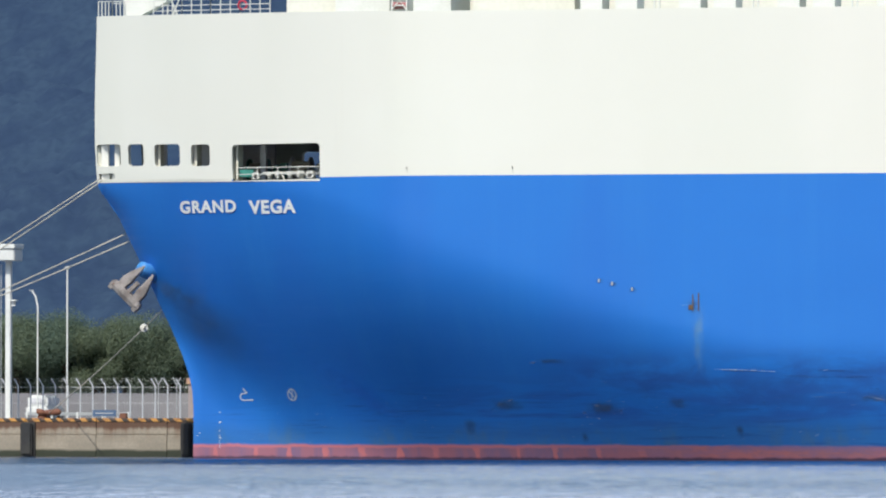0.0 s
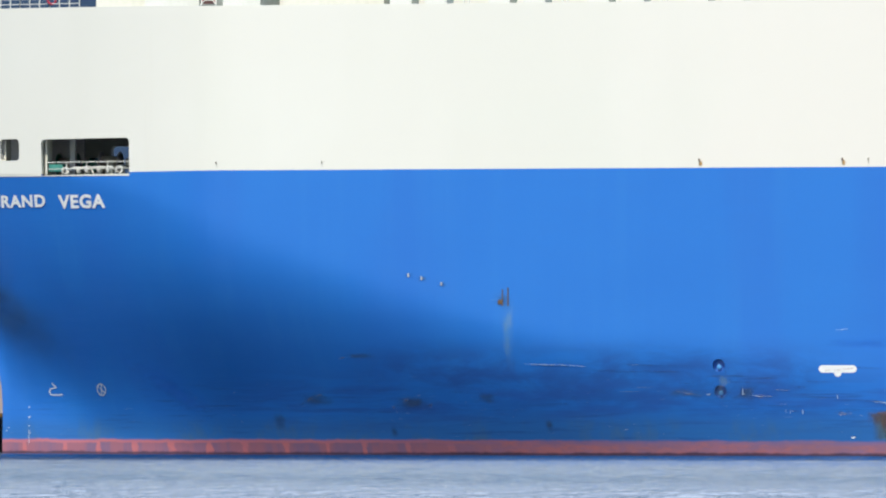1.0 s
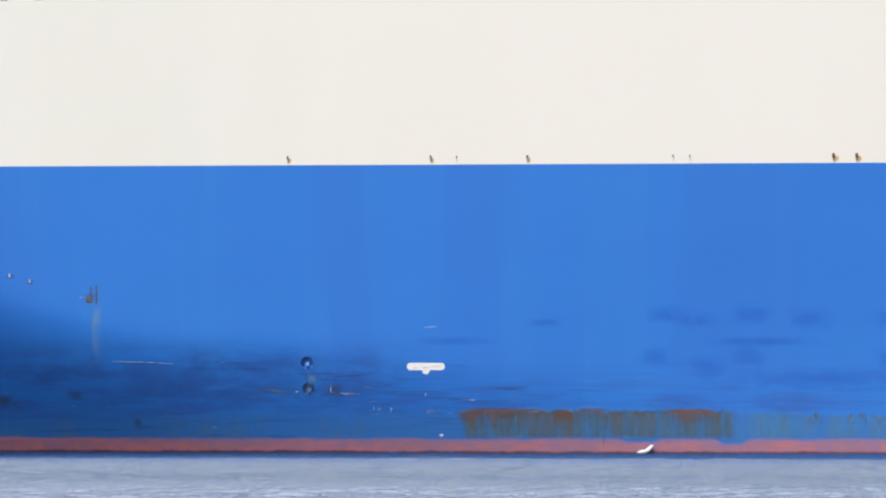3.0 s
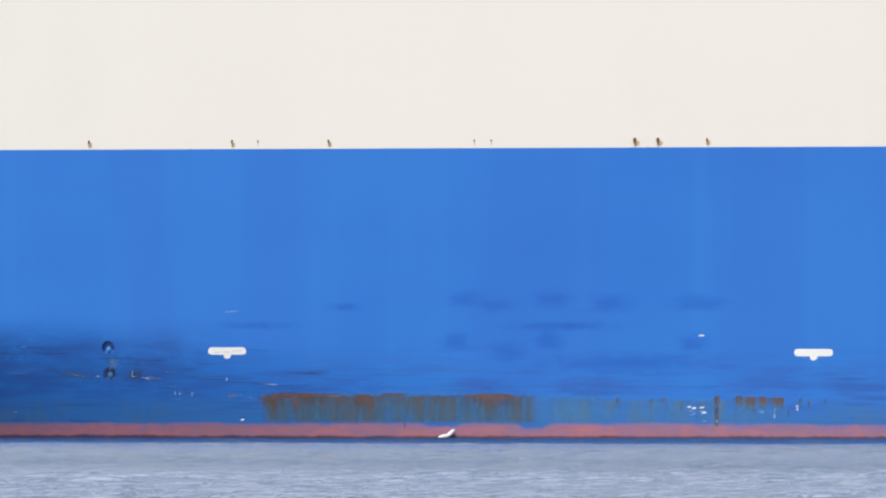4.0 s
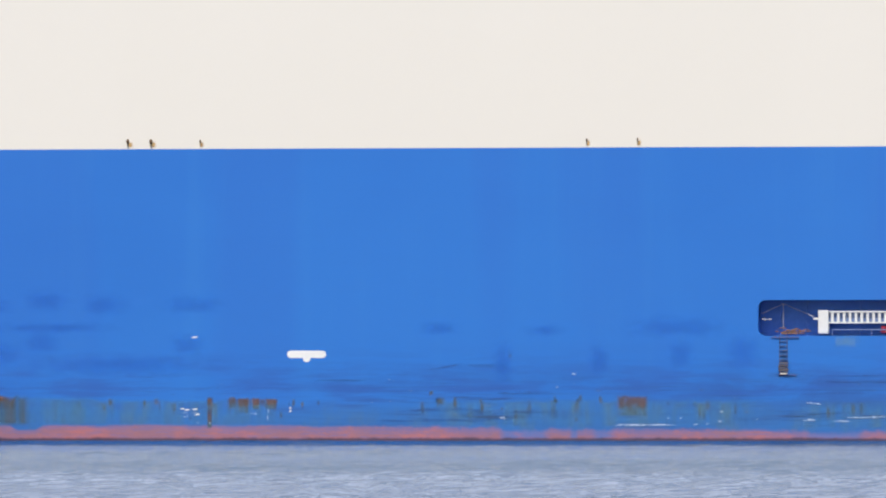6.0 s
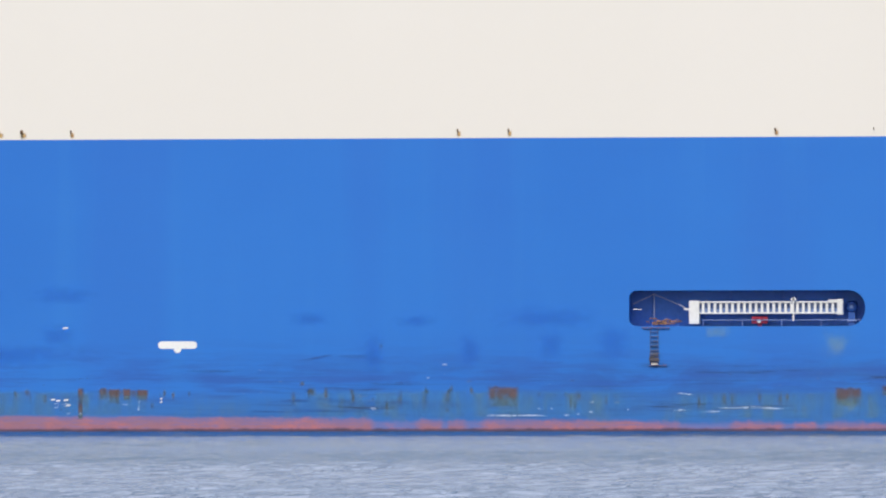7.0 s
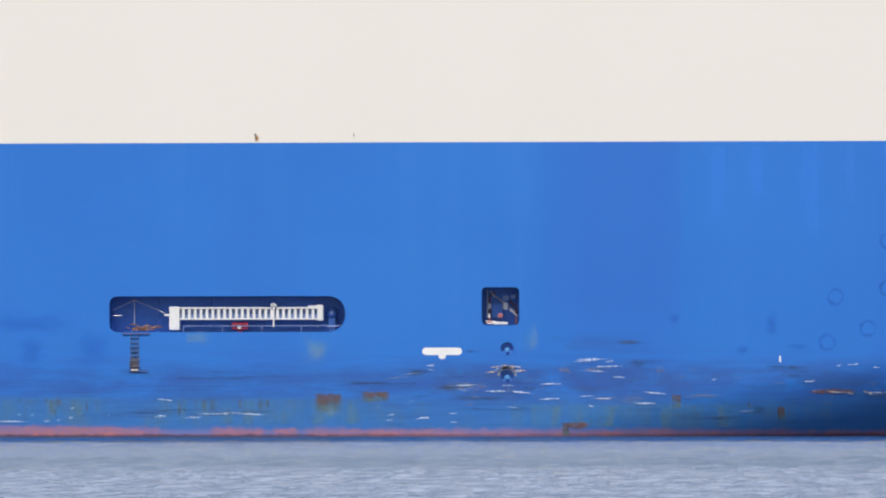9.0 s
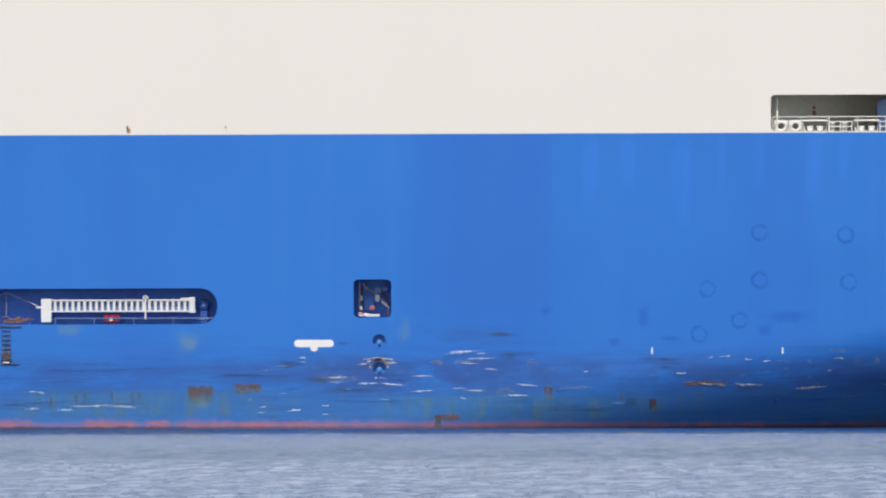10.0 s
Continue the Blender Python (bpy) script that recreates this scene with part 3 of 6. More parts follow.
# ---- the ship ----
SHIP = thing("car_carrier", (0, 0, 0), "blue and white car carrier moored alongside, with rust and scrapes", "ship")
STERN, BORDER, TOP = 140.5, 18.99, 30.0
LADDER_BAY = (78.24, 93.55, 6.76, 9.08, 0.5, 1.1)
PILOT_DOOR = (102.36, 104.79, 7.17, 9.62, 0.3)
BAY_SILL = 18.88
BITTS = [(1.72, 5.94), (1.75, 4.22), (104.0, 5.66), (104.0, 3.9)]
ALONG = span(-59.45, -33, 44) + span(-33, 30, 42)[1:] + span(30, 100, 28)[1:] + span(100, STERN, 27)[1:]
bm = bmesh.new()
plate(bm, ALONG, span(-2.5, BORDER, 36), port, [LADDER_BAY, PILOT_DOOR, (-47.0, -39.53, BAY_SILL, BORDER, 0.004)] + [(x - 0.42, x + 0.42, z - 0.42, z + 0.42, 0.419) for x, z in BITTS])
part("hull", bm, BLUE, SHIP, "bright blue painted hull side with red boot topping", True)
bm = bmesh.new()
plate(bm, ALONG[::2], span(-2.5, BORDER, 18), starboard)
part("hull", bm, BLUE, SHIP, "", True)
bm = bmesh.new()
ring = [port(STERN, z) for z in span(-2.5, BORDER, 18)]
left = [bm.verts.new(p) for p in ring]
right = [bm.verts.new((p.x, 2 * HALF - p.y, p.z)) for p in ring]
for k in range(18):
    bm.faces.new((left[k], left[k + 1], right[k + 1], right[k]))
part("transom", bm, BLUE, SHIP)

BOW_WINDOWS = [(-59.2, -57.75, 19.22, 19.62, 0.08), (-59.3, -57.1, 20.1, 21.54, 0.22), (-56.39, -54.98, 20.06, 21.5, 0.24), (-53.98, -51.66, 20.0, 21.44, 0.26), (-50.64, -48.97, 19.93, 21.36, 0.26)]
FAR_WINDOWS = [(-58.9, -56.6, 20.0, 21.7, 0.24), (-56.2, -52.4, 20.0, 21.7, 0.26), (-50.64, -48.97, 19.95, 21.43, 0.26)]
BOW_BAY, STERN_BAY = (-47.0, -39.53, BORDER, 21.28, 0.3, 0.3, 0.004), (129.28, 138.6, 19.07, 21.43, 0.3)
for at, name in ((port, "superstructure_side"), (starboard, "superstructure_side")):
    bm = bmesh.new()
    plate(bm, ALONG, [BORDER, 22, 24, 26, 28, TOP], at, (BOW_WINDOWS if at is port else FAR_WINDOWS) + [BOW_BAY, STERN_BAY], 0.55, 1 if at is port else -1)
    part(name, bm, WHITE, SHIP, "cream-white plated upper side", True)


def level(z, s0, s1, n, name, material, label=""):
    """A deck from side to side."""
    bm = bmesh.new()
    a = [bm.verts.new(port(s, z) + Vector((0, 0.02, 0))) for s in span(s0, s1, n)]
    b = [bm.verts.new(starboard(s, z) - Vector((0, 0.02, 0))) for s in span(s0, s1, n)]
    for k in range(n):
        bm.faces.new((a[k], a[k + 1], b[k + 1], b[k]))
    return part(name, bm, material, SHIP, label)


SLANT = 33.0
level(TOP - 0.04, -59.4, STERN, 60, "weather_deck", DECK_GREEN)
level(18.85, -59.4, -30, 24, "mooring_deck", DECK_GREEN)
level(22.3, -59.4, -30, 24, "deckhead", INSIDE)
level(19.0, 122, STERN, 6, "mooring_deck", DECK_GREEN)
level(22.3, 122, STERN, 6, "deckhead", INSIDE)
each("bulkhead", INSIDE_DARK, SHIP, (-30.2, -30, 0.3, 31.9, 18.85, 22.3))
each("bulkhead", INSIDE, SHIP, (122, 122.2, 0.1, 32.1, 19.0, 22.3))
each("bulkhead", INSIDE_DARK, SHIP, (-40.5, -30.2, 9.0, 9.2, 18.85, 22.3))
# cream plate added to pass for the lit inside of the forward jamb
each("bulkhead", CREAM, SHIP, (129.15, 129.3, 0.6, 2.6, 19.0, 22.3))
# casing wall behind the after opening; slant made up so it darkens aft
bm = bmesh.new()
box(bm, 0, 17.0, 0, 0.2, 0, 3.3)
bmesh.ops.rotate(bm, verts=bm.verts, cent=(0, 0, 0), matrix=Matrix.Rotation(radians(SLANT), 3, "Z"))
bmesh.ops.translate(bm, verts=bm.verts, vec=(129.0, 1.9, 19.0))
part("bulkhead", bm, CREAM, SHIP)
bm = bmesh.new()
box(bm, STERN - 0.05, STERN, 0, 2 * HALF, BORDER, TOP)
part("transom", bm, WHITE, SHIP)
# the recess of the stowed ladder and the side door's lobby
each("recess_plate", RECESS_BLUE, SHIP, (78.0, 93.8, 1.75, 1.85, 6.5, 9.3), (78.0, 93.8, 0.3, 1.85, 6.62, 6.72), (78.0, 93.8, 0.3, 1.85, 9.12, 9.2),
                     (78.05, 78.18, 0.3, 1.85, 6.7, 9.2), (93.6, 93.75, 0.3, 1.85, 6.7, 9.2))
each("recess_plate", RECESS_BLUE, SHIP, (102.1, 105.1, 1.9, 2.0, 7.0, 9.8), (102.1, 105.1, 0.3, 2.0, 7.05, 7.14), (102.1, 105.1, 0.3, 2.0, 9.65, 9.75),
                     (102.15, 102.3, 0.3, 2.0, 7.0, 9.8), (104.85, 105.0, 0.3, 2.0, 7.0, 9.8))
for x, z in BITTS:
    y = inset(x, z)
    bm = bmesh.new()
    tube(bm, [(x, y + 0.34, z), (x, y + 0.42, z)], 0.5, 20)
    bowl = part("bitt_recess", bm, RECESS_BLUE, SHIP, "round recessed towing bitt")
    bm = bmesh.new()
    tube(bm, [(x, y + 0.35, z - 0.1), (x, y + 0.16, z - 0.1), (x, y + 0.1, z - 0.1), (x, y + 0.08, z - 0.1)], [0.11, 0.11, 0.17, 0.12], 14)
    part("bitt", bm, BOLSTER, bowl, "", True)


# ---- water, land and hill ----
def sea():
    """One sheet of water; off the ship it is fine enough to carry the wind's small waves."""
    rng = random.Random(3)
    xs = [-4000, -1500, -300, -120] + span(-72, 152, 620) + [200, 300, 1500, 4000]
    ys = [-4000, -2000, -1000, -700, -500] + span(-380, 0, 1050) + [12, 24, 36]
    gx, gy = np.meshgrid(np.array(xs, float), np.array(ys, float))
    h = np.zeros_like(gx)
    for _ in range(44):
        wave = 1.1 * 2.4 ** rng.random()
        turn = rng.gauss(0.06, 0.3)
        h += 0.0042 * wave ** 0.8 * np.sin((gx * math.sin(turn) + gy * math.cos(turn)) * 2 * math.pi / wave + rng.uniform(0, 6.3))
    gust = 0.75 + 0.35 * np.sin(gy / 17 + 1.5 * np.sin(gx / 23)) * np.sin(gx / 31 + gy / 40)
    fade = np.clip((gx + 72) / 10, 0, 1) * np.clip((152 - gx) / 10, 0, 1) * np.clip((gy + 380) / 10, 0, 1) * np.clip(-gy / 8, 0, 1)
    h *= gust * fade * (0.6 + 0.4 * np.clip((-gy - 30) / 40, 0, 1))
    n, m = len(xs), len(ys)
    co = np.stack([gx, gy, h], -1).reshape(-1, 3)
    i = (np.arange(m - 1)[:, None] * n + np.arange(n - 1)).reshape(-1)
    quads = np.stack([i, i + 1, i + n + 1, i + n], -1)
    me = bpy.data.meshes.new("water")
    me.vertices.add(len(co))
    me.vertices.foreach_set("co", co.reshape(-1))
    me.loops.add(quads.size)
    me.loops.foreach_set("vertex_index", quads.reshape(-1))
    me.polygons.add(len(quads))
    me.polygons.foreach_set("loop_start", np.arange(len(quads)) * 4)
    me.polygons.foreach_set("use_smooth", np.ones(len(quads), bool))
    me.update(calc_edges=True)
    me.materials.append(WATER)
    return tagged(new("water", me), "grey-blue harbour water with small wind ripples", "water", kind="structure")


SEA = sea()
bm = boxes((-3000, 3000, 36, 4200, -3, 2.48))
solo("ground", bm, ASPHALT, "grey paved yard behind the quay", "ground", kind="structure")


def hill_height(x, y):
    rise = max(0.0, (y - 610) * 0.55)
    h = rise * (1 + 0.25 * noise.noise((x / 160, y / 200, 1.3)))
    h = min(h, 260 + 40 * noise.noise((x / 300, y / 300, 4)))
    crowns = noise.noise((x / 3.4, y / 4.5, 2.2)) * 1.5 + noise.noise((x / 1.5, y / 2, 7.7)) * 0.9 + noise.noise((x / 22, y / 25, 5)) * 4
    return 2.0 + h + (crowns + 3 if rise > 1 else 0)


def hill():
    xs = [-2500, -1800, -1200, -900, -700, -550, -450, -390] + span(-350, -235, 190) + [-200, -140, -100, -50, 0, 300, 700, 1200, 1900, 2600]
    ys = [560, 600] + span(606, 735, 160) + [760, 800, 840, 880, 920, 1000, 1200, 1500, 1900, 2300]
    bm = bmesh.new()
    g = [[bm.verts.new((x, y, hill_height(x, y))) for x in xs] for y in ys]
    for r, q in zip(g, g[1:]):
        for k in range(len(xs) - 1):
            bm.faces.new((r[k], r[k + 1], q[k + 1], q[k]))
    solo("backdrop", bm, HILL_MAT, "steep wooded hill, tinted and glowing blue to look distant", "hill", kind="structure", smooth=True)


hill()

# the quay: a wall of concrete blocks with a striped kerb
QUAY_Y, QUAY_Z = 34.0, 2.48
QUAY = tagged(new("quay", mesh("quay", boxes((-300, 300, QUAY_Y + 0.25, 36.2, -3, QUAY_Z)), CONCRETE)), "weathered concrete quay wall with rust runs above the water", "quay", kind="structure")
lower = mesh("block", boxes((0.02, 5.25, 0, 0.3, -1.0, 1.58), bevel=0.02), CONCRETE)
upper = mesh("block", boxes((0.02, 5.25, 0.03, 0.3, 1.60, 2.46), bevel=0.02), CONCRETE)
curb = mesh("kerb", boxes((0.01, 2.62, 0.0, 0.32, 0, 0.26), bevel=0.04), STRIPES)
for k in range(-7, 12):
    for me in (lower, upper):
        ob = part("block", me, None, QUAY)
        ob.location = (-65.09 + 5.27 * k, QUAY_Y, 0)
for k in range(-14, 24):
    ob = part("kerb", curb, None, QUAY)
    ob.location = (-65.09 + 2.64 * k, QUAY_Y + 0.02, QUAY_Z)


def fender(x, w):
    t = thing("quay_fender", (x, QUAY_Y, 0), "black rubber fender on the quay face", "fender", "fenders on the quay")
    part("rubber_block", boxes((-w / 2, w / 2, -0.75, -0.25, 0.06, 2.38), bevel=0.08), RUBBER, t)
    part("back_plate", boxes((-w / 2 - 0.08, w / 2 + 0.08, -0.25, -0.01, -0.1, 2.44)), STEEL, t)
    part("front_pad", boxes((-w / 2 + 0.08, w / 2 - 0.08, -0.83, -0.75, 0.2, 2.2), bevel=0.02), RUBBER, t)


for k in range(-3, 9):
    fender(-70.1 + 11.85 * k, 0.85 if k != 1 else 0.75)


def bollard(x, y):
    t = thing("quay_bollard", (x, y, QUAY_Z), "rust-red iron mooring bollard on the quay", "bollard", "bollards on the quay")
    bm = bmesh.new()
    tube(bm, [(0, 0, 0), (0, 0, 0.08), (0, 0, 0.1), (0, 0, 0.4), (0, 0, 0.56), (0.07, 0, 0.76), (0.1, 0, 0.82)], [0.55, 0.55, 0.36, 0.34, 0.42, 0.48, 0.26], 14)
    part("post", bm, RUSTY, t, "", True)
    bm = bmesh.new()
    tube(bm, [(0.05, 0, 0.6), (0.7, 0, 0.66), (1.2, 0, 0.7), (1.4, 0, 0.66)], [0.2, 0.22, 0.25, 0.15], 10)
    part("horn", bm, RUSTY, t, "", True)


for x in (-69.9, -93.9, -46.0):
    bollard(x, 36.4)


# ---- markings on the hull ----
def on_hull(x, z, out=0.012):
    """A point just outside the port side."""
    e = 0.1
    n = Vector((inset(x + e, z) - inset(x - e, z), -2 * e, inset(x, z + e) - inset(x, z - e))).normalized()
    return Vector((x, inset(x, z), z)) + n * out


def marking(name, outline, material, label, out=0.014):
    """A thin painted shape from an outline in x and z."""
    bm = bmesh.new()
    vs = [bm.verts.new(on_hull(x, z, out)) for x, z in outline]
    bm.faces.new(vs)
    bmesh.ops.triangulate(bm, faces=bm.faces)
    return part(name, bm, material, SHIP, label)


def stroke(name, path, w, material, label=""):
    """A painted line of width w along a path in x and z."""
    bm = bmesh.new()
    for (x0, z0), (x1, z1) in zip(path, path[1:]):
        d = Vector((x1 - x0, z1 - z0))
        n = Vector((-d.y, d.x)).normalized() * w / 2
        e = d.normalized() * w * 0.3
        q = [(x0 - e.x + n.x, z0 - e.y + n.y), (x1 + e.x + n.x, z1 + e.y + n.y), (x1 + e.x - n.x, z1 + e.y - n.y), (x0 - e.x - n.x, z0 - e.y - n.y)]
        bm.faces.new([bm.verts.new(on_hull(x, z, 0.02)) for x, z in q])
    return part(name, bm, material, SHIP, label)


for x, z, worn in ((9.755, 5.68, True), (48.725, 5.57, False), (99.8, 5.47, False)):
    w, h, r = 1.28, 0.24, 0.24
    arc = [(x + (w - r) + r * math.cos(a), z + 0.03 + h * math.sin(a)) for a in span(-math.pi / 2, math.pi / 2, 8)]
    arc += [(x - (w - r) - r * math.cos(a), z + 0.03 - h * math.sin(a)) for a in span(-math.pi / 2, math.pi / 2, 8)]
    arc += [(x - 0.25 * math.cos(a), z - 0.21 - 0.27 * math.sin(a) ** 0.8) for a in span(0, math.pi, 8)]
    marking("tug_mark", arc, MARK_WHITE, "white tug push mark with arrow below")
MARK_DIRT = painted("marking_dirt", (0.50, 0.40, 0.36), (0.42, 0.33, 0.30), 4.0, 0.7)
for x0, x1, z in ((8.9, 9.25, 5.60), (9.5, 9.95, 5.62), (10.15, 10.75, 5.70)):
    stroke("scuff", [(x0, z), (x1, z + 0.03)], 0.03, MARK_DIRT)

# the ship's name
def lettering(text, x0, x1, z0, z1):
    curve = bpy.data.curves.new("lettering", "FONT")
    curve.body, curve.offset, curve.space_character = text, 0.04, 1.12
    tmp = new("lettering_source", curve)
    dg = bpy.context.evaluated_depsgraph_get()
    me = bpy.data.meshes.new_from_object(tmp.evaluated_get(dg))
    bpy.data.objects.remove(tmp)
    bm = bmesh.new()
    bm.from_mesh(me)
    bmesh.ops.triangulate(bm, faces=bm.faces)
    bmesh.ops.subdivide_edges(bm, edges=[e for e in bm.edges if e.calc_length() > 0.25], cuts=2)
    a, b = min(v.co.x for v in bm.verts), max(v.co.x for v in bm.verts)
    c, d = min(v.co.y for v in bm.verts), max(v.co.y for v in bm.verts)
    for v in bm.verts:
        v.co = on_hull(x0 + (v.co.x - a) / (b - a) * (x1 - x0), z0 + (v.co.y - c) / (d - c) * (z1 - z0), 0.05)
    part("lettering", bm, MARK_WHITE, SHIP, "white painted ship's name")


MARK_GREY = painted("marking_weathered_white", (0.62, 0.66, 0.70), (0.52, 0.58, 0.66), 2.0, 0.6)
lettering("GRAND", -51.84, -46.81, 16.77, 17.63)
lettering("VEGA", -45.68, -41.57, 16.62, 17.56)

# bow thruster sign, bulb sign, draught marks
cx, cz = -44.13, 4.37
circle = [(cx + 0.36 * math.cos(a), cz + 0.38 * math.sin(a)) for a in span(0, 2 * math.pi, 20)]
stroke("thruster_sign", circle, 0.085, MARK_GREY, "white ring with a cross")
stroke("thruster_sign", [(cx - 0.25, cz + 0.26), (cx + 0.25, cz - 0.22)], 0.075, MARK_GREY)
stroke("thruster_sign", [(cx + 0.08, cz + 0.36), (cx - 0.06, cz - 0.36)], 0.07, MARK_GREY)
stroke("bulb_sign", [(-48.29, 4.79), (-48.03, 4.52), (-48.45, 4.43), (-48.58, 4.26), (-48.49, 4.04), (-48.23, 4.00), (-47.57, 4.02)], 0.09, MARK_GREY, "white bulbous bow sign")
for k, z in enumerate((3.16, 2.5, 2.44, 1.9, 1.55, 1.4, 1.2, 1.05, 0.9, 0.75)):
    w = 0.14 if k in (1, 5) else 0.05
    stroke("draught_mark", [(-50.3, z), (-50.3 + w, z)], 0.065, MARK_GREY)
for x, z in ((-52.0, 1.75), (-52.15, 1.55)):
    stroke("draught_mark", [(x, z), (x + 0.05, z)], 0.05, MARK_GREY)
for x in (121.6, 130.0):
    stroke("draught_mark", [(x, 4.8), (x, 5.15)], 0.10, MARK_WHITE)
for x, z, w in ((41.2, 6.71, 0.3), (40.45, 2.05, 0.18), (40.75, 1.98, 0.22), (41.25, 2.02, 0.25), (41.45, 1.68, 0.2), (10.55, 1.2, 0.2), (47.6, 2.1, 0.08), (47.62, 1.9, 0.08)):
    stroke("draught_mark", [(x, z), (x + w, z + 0.02)], 0.09, MARK_WHITE)


# ---- stains, rust and scrapes ----
STAINS, SCARS = [], []


def blot(material, x0, x1, z0, z1, name="stain", label="", out=0.016, skew=0.0):
    """A stain over a patch of the side; skew: how far it sinks from its forward to its after end."""
    if material is SMUDGE:
        x0, x1, z0, z1 = x0 - (x1 - x0) * 0.25, x1 + (x1 - x0) * 0.25, z0 - (z1 - z0) * 0.32, z1 + (z1 - z0) * 0.32
    nx, nz = max(1, int((x1 - x0) / 1.2)), max(1, int((z1 - z0) / 0.8))
    STAINS.append(name)
    out = (0.014 if out < 0.05 else out) + 0.00004 * len(STAINS)
    bm = bmesh.new()
    uv = bm.loops.layers.uv.new()
    g = {(i, j): bm.verts.new(on_hull(x0 + (x1 - x0) * i / nx, z0 + (z1 - z0) * j / nz - skew * i / nx, out)) for i in range(nx + 1) for j in range(nz + 1)}
    for i in range(nx):
        for j in range(nz):
            f = bm.faces.new([g[i + a, j + b] for a, b in ((0, 0), (1, 0), (1, 1), (0, 1))])
            for loop, (a, b) in zip(f.loops, ((0, 0), (1, 0), (1, 1), (0, 1))):
                loop[uv].uv = ((i + a) / nx, (j + b) / nz)
    return part(name, bm, material, SHIP, label)


for x0, x1, z0 in ((117.0, 118.2, 13.5), (119.5, 120.6, 15.0), (122.8, 124.2, 12.5), (125.6, 126.4, 14.6), (127.8, 129.0, 15.2), (131.5, 132.6, 14.0), (133.6, 134.6, 15.5)):
    blot(FADE, x0, x1, z0, 18.95, "faded_streak", "pale sun-faded streak")
DARK_LINE = painted("scratch_line", (0.024, 0.09, 0.30), (0.03, 0.07, 0.22), 4.0, 0.7)
# teal wash and rust along the damaged strake
blot(WASH, 11.9, 30.6, 0.9, 3.0, "faded_paint", "rust-stained grey-green paint")
blot(TEAL, 30.0, 35.0, 0.95, 2.9, "faded_paint")
blot(TEAL, 31.0, 47.8, 0.95, 2.7, "faded_paint")
blot(TEAL, 55.5, 80.0, 0.8, 2.7, "faded_paint")
blot(TEAL, 80.0, 97.0, 0.7, 2.6, "faded_paint")
blot(TEAL, 103.0, 121.0, 0.5, 2.2, "faded_paint")
for x0, x1, z0, z1 in ((11.6, 15.6, 1.2, 2.92), (15.2, 18.6, 1.1, 2.92), (18.2, 19.7, 0.9, 2.95), (19.6, 25.2, 1.3, 2.9), (25.4, 29.6, 1.2, 2.92), (42.2, 42.6, 1.1, 2.85), (43.4, 46.9, 1.5, 2.75)):
    blot(RUST, x0, x1, z0, z1, "rust_streak", "orange-brown rust running down", 0.022)
for x0, x1, z0, z1 in ((11.4, 18.3, 2.6, 3.02), (18.3, 19.6, 2.2, 3.0), (19.6, 22.0, 2.75, 3.0), (25.6, 29.4, 2.5, 3.0), (107.6, 109.4, 0.4, 1.0), (123.2, 126.7, 2.66, 3.08)):
    blot(RUST_PATCH, x0, x1, z0, z1, "rust_patch", "orange-brown rust patch", 0.028)
for x, z0, z1 in ((33.6, 1.6, 2.95), (35.6, 2.1, 2.9), (37.9, 2.0, 2.85), (38.9, 1.5, 2.8), (39.9, 2.1, 2.5), (44.6, 1.4, 2.8), (45.9, 1.8, 2.7), (47.7, 2.0, 2.8), (48.3, 1.9, 2.7), (57.2, 1.9, 2.9), (60.1, 1.6, 2.6), (62.3, 1.0, 2.3), (66.3, 2.2, 2.9), (67.9, 2.2, 2.9), (74.3, 1.1, 2.6), (76.6, 1.3, 2.6)):
    blot(DRIP, x, x + 0.28, z0, z1, "rust_streak", "", 0.024)
for x, z0, z1 in ((82.6, 1.0, 2.6), (84.2, 1.5, 2.6), (86.5, 1.6, 2.7), (88.3, 1.7, 2.6), (115.2, 1.5, 2.6), (119.4, 1.4, 2.4)):
    blot(DRIP, x, x + 0.4, z0, z1, "rust_streak", "", 0.024)
for x, z0, z1 in ((56.3, 1.3, 2.9), (60.2, 1.5, 2.9), (63.3, 1.2, 3.0), (64.9, 1.3, 2.9), (66.4, 1.5, 2.8), (84.9, 1.3, 2.8), (88.0, 1.4, 2.7), (114.7, 1.6, 2.6), (120.4, 0.8, 2.3)):
    blot(DRIP, x - 0.25, x + 0.3, z0, z1, "rust_streak", "", 0.024)
for x0, x1, z0, z1 in ((68.95, 71.15, 1.5, 3.0), (91.5, 93.4, 1.5, 2.85), (94.5, 96.5, 2.2, 2.95)):
    blot(RUST_BLOCK, x0, x1, z0, z1, "rust_patch", "brown rust patch with a sharp upper edge", 0.03)
# dark scuffs from tugs
for x0, x1, z0, z1 in ((9.0, 14.5, 7.1, 7.7), (16.5, 19.0, 8.3, 8.9), (24.4, 27.2, 8.5, 9.7), (26.6, 29.4, 8.3, 9.2), (29.9, 33.0, 8.4, 9.8), (33.6, 37.0, 8.2, 9.5), (39.2, 43.2, 8.3, 9.4), (28.2, 36.0, 7.0, 7.7)):
    blot(SMUDGE, x0, x1, z0, z1, "scuff_mark", "dark rubber scuff")
for x0, x1, z0, z1 in ((23.8, 26.4, 5.6, 7.0), (30.0, 32.4, 5.6, 7.1), (39.6, 42.0, 5.6, 6.9), (27.0, 30.0, 5.0, 6.4), (69.6, 76.2, 6.7, 8.0), (72.3, 74.2, 4.6, 6.6), (76.0, 78.5, 4.6, 6.8), (30.0, 43.0, 4.2, 5.6)):
    blot(SMUDGE, x0, x1, z0, z1, "scuff_mark")
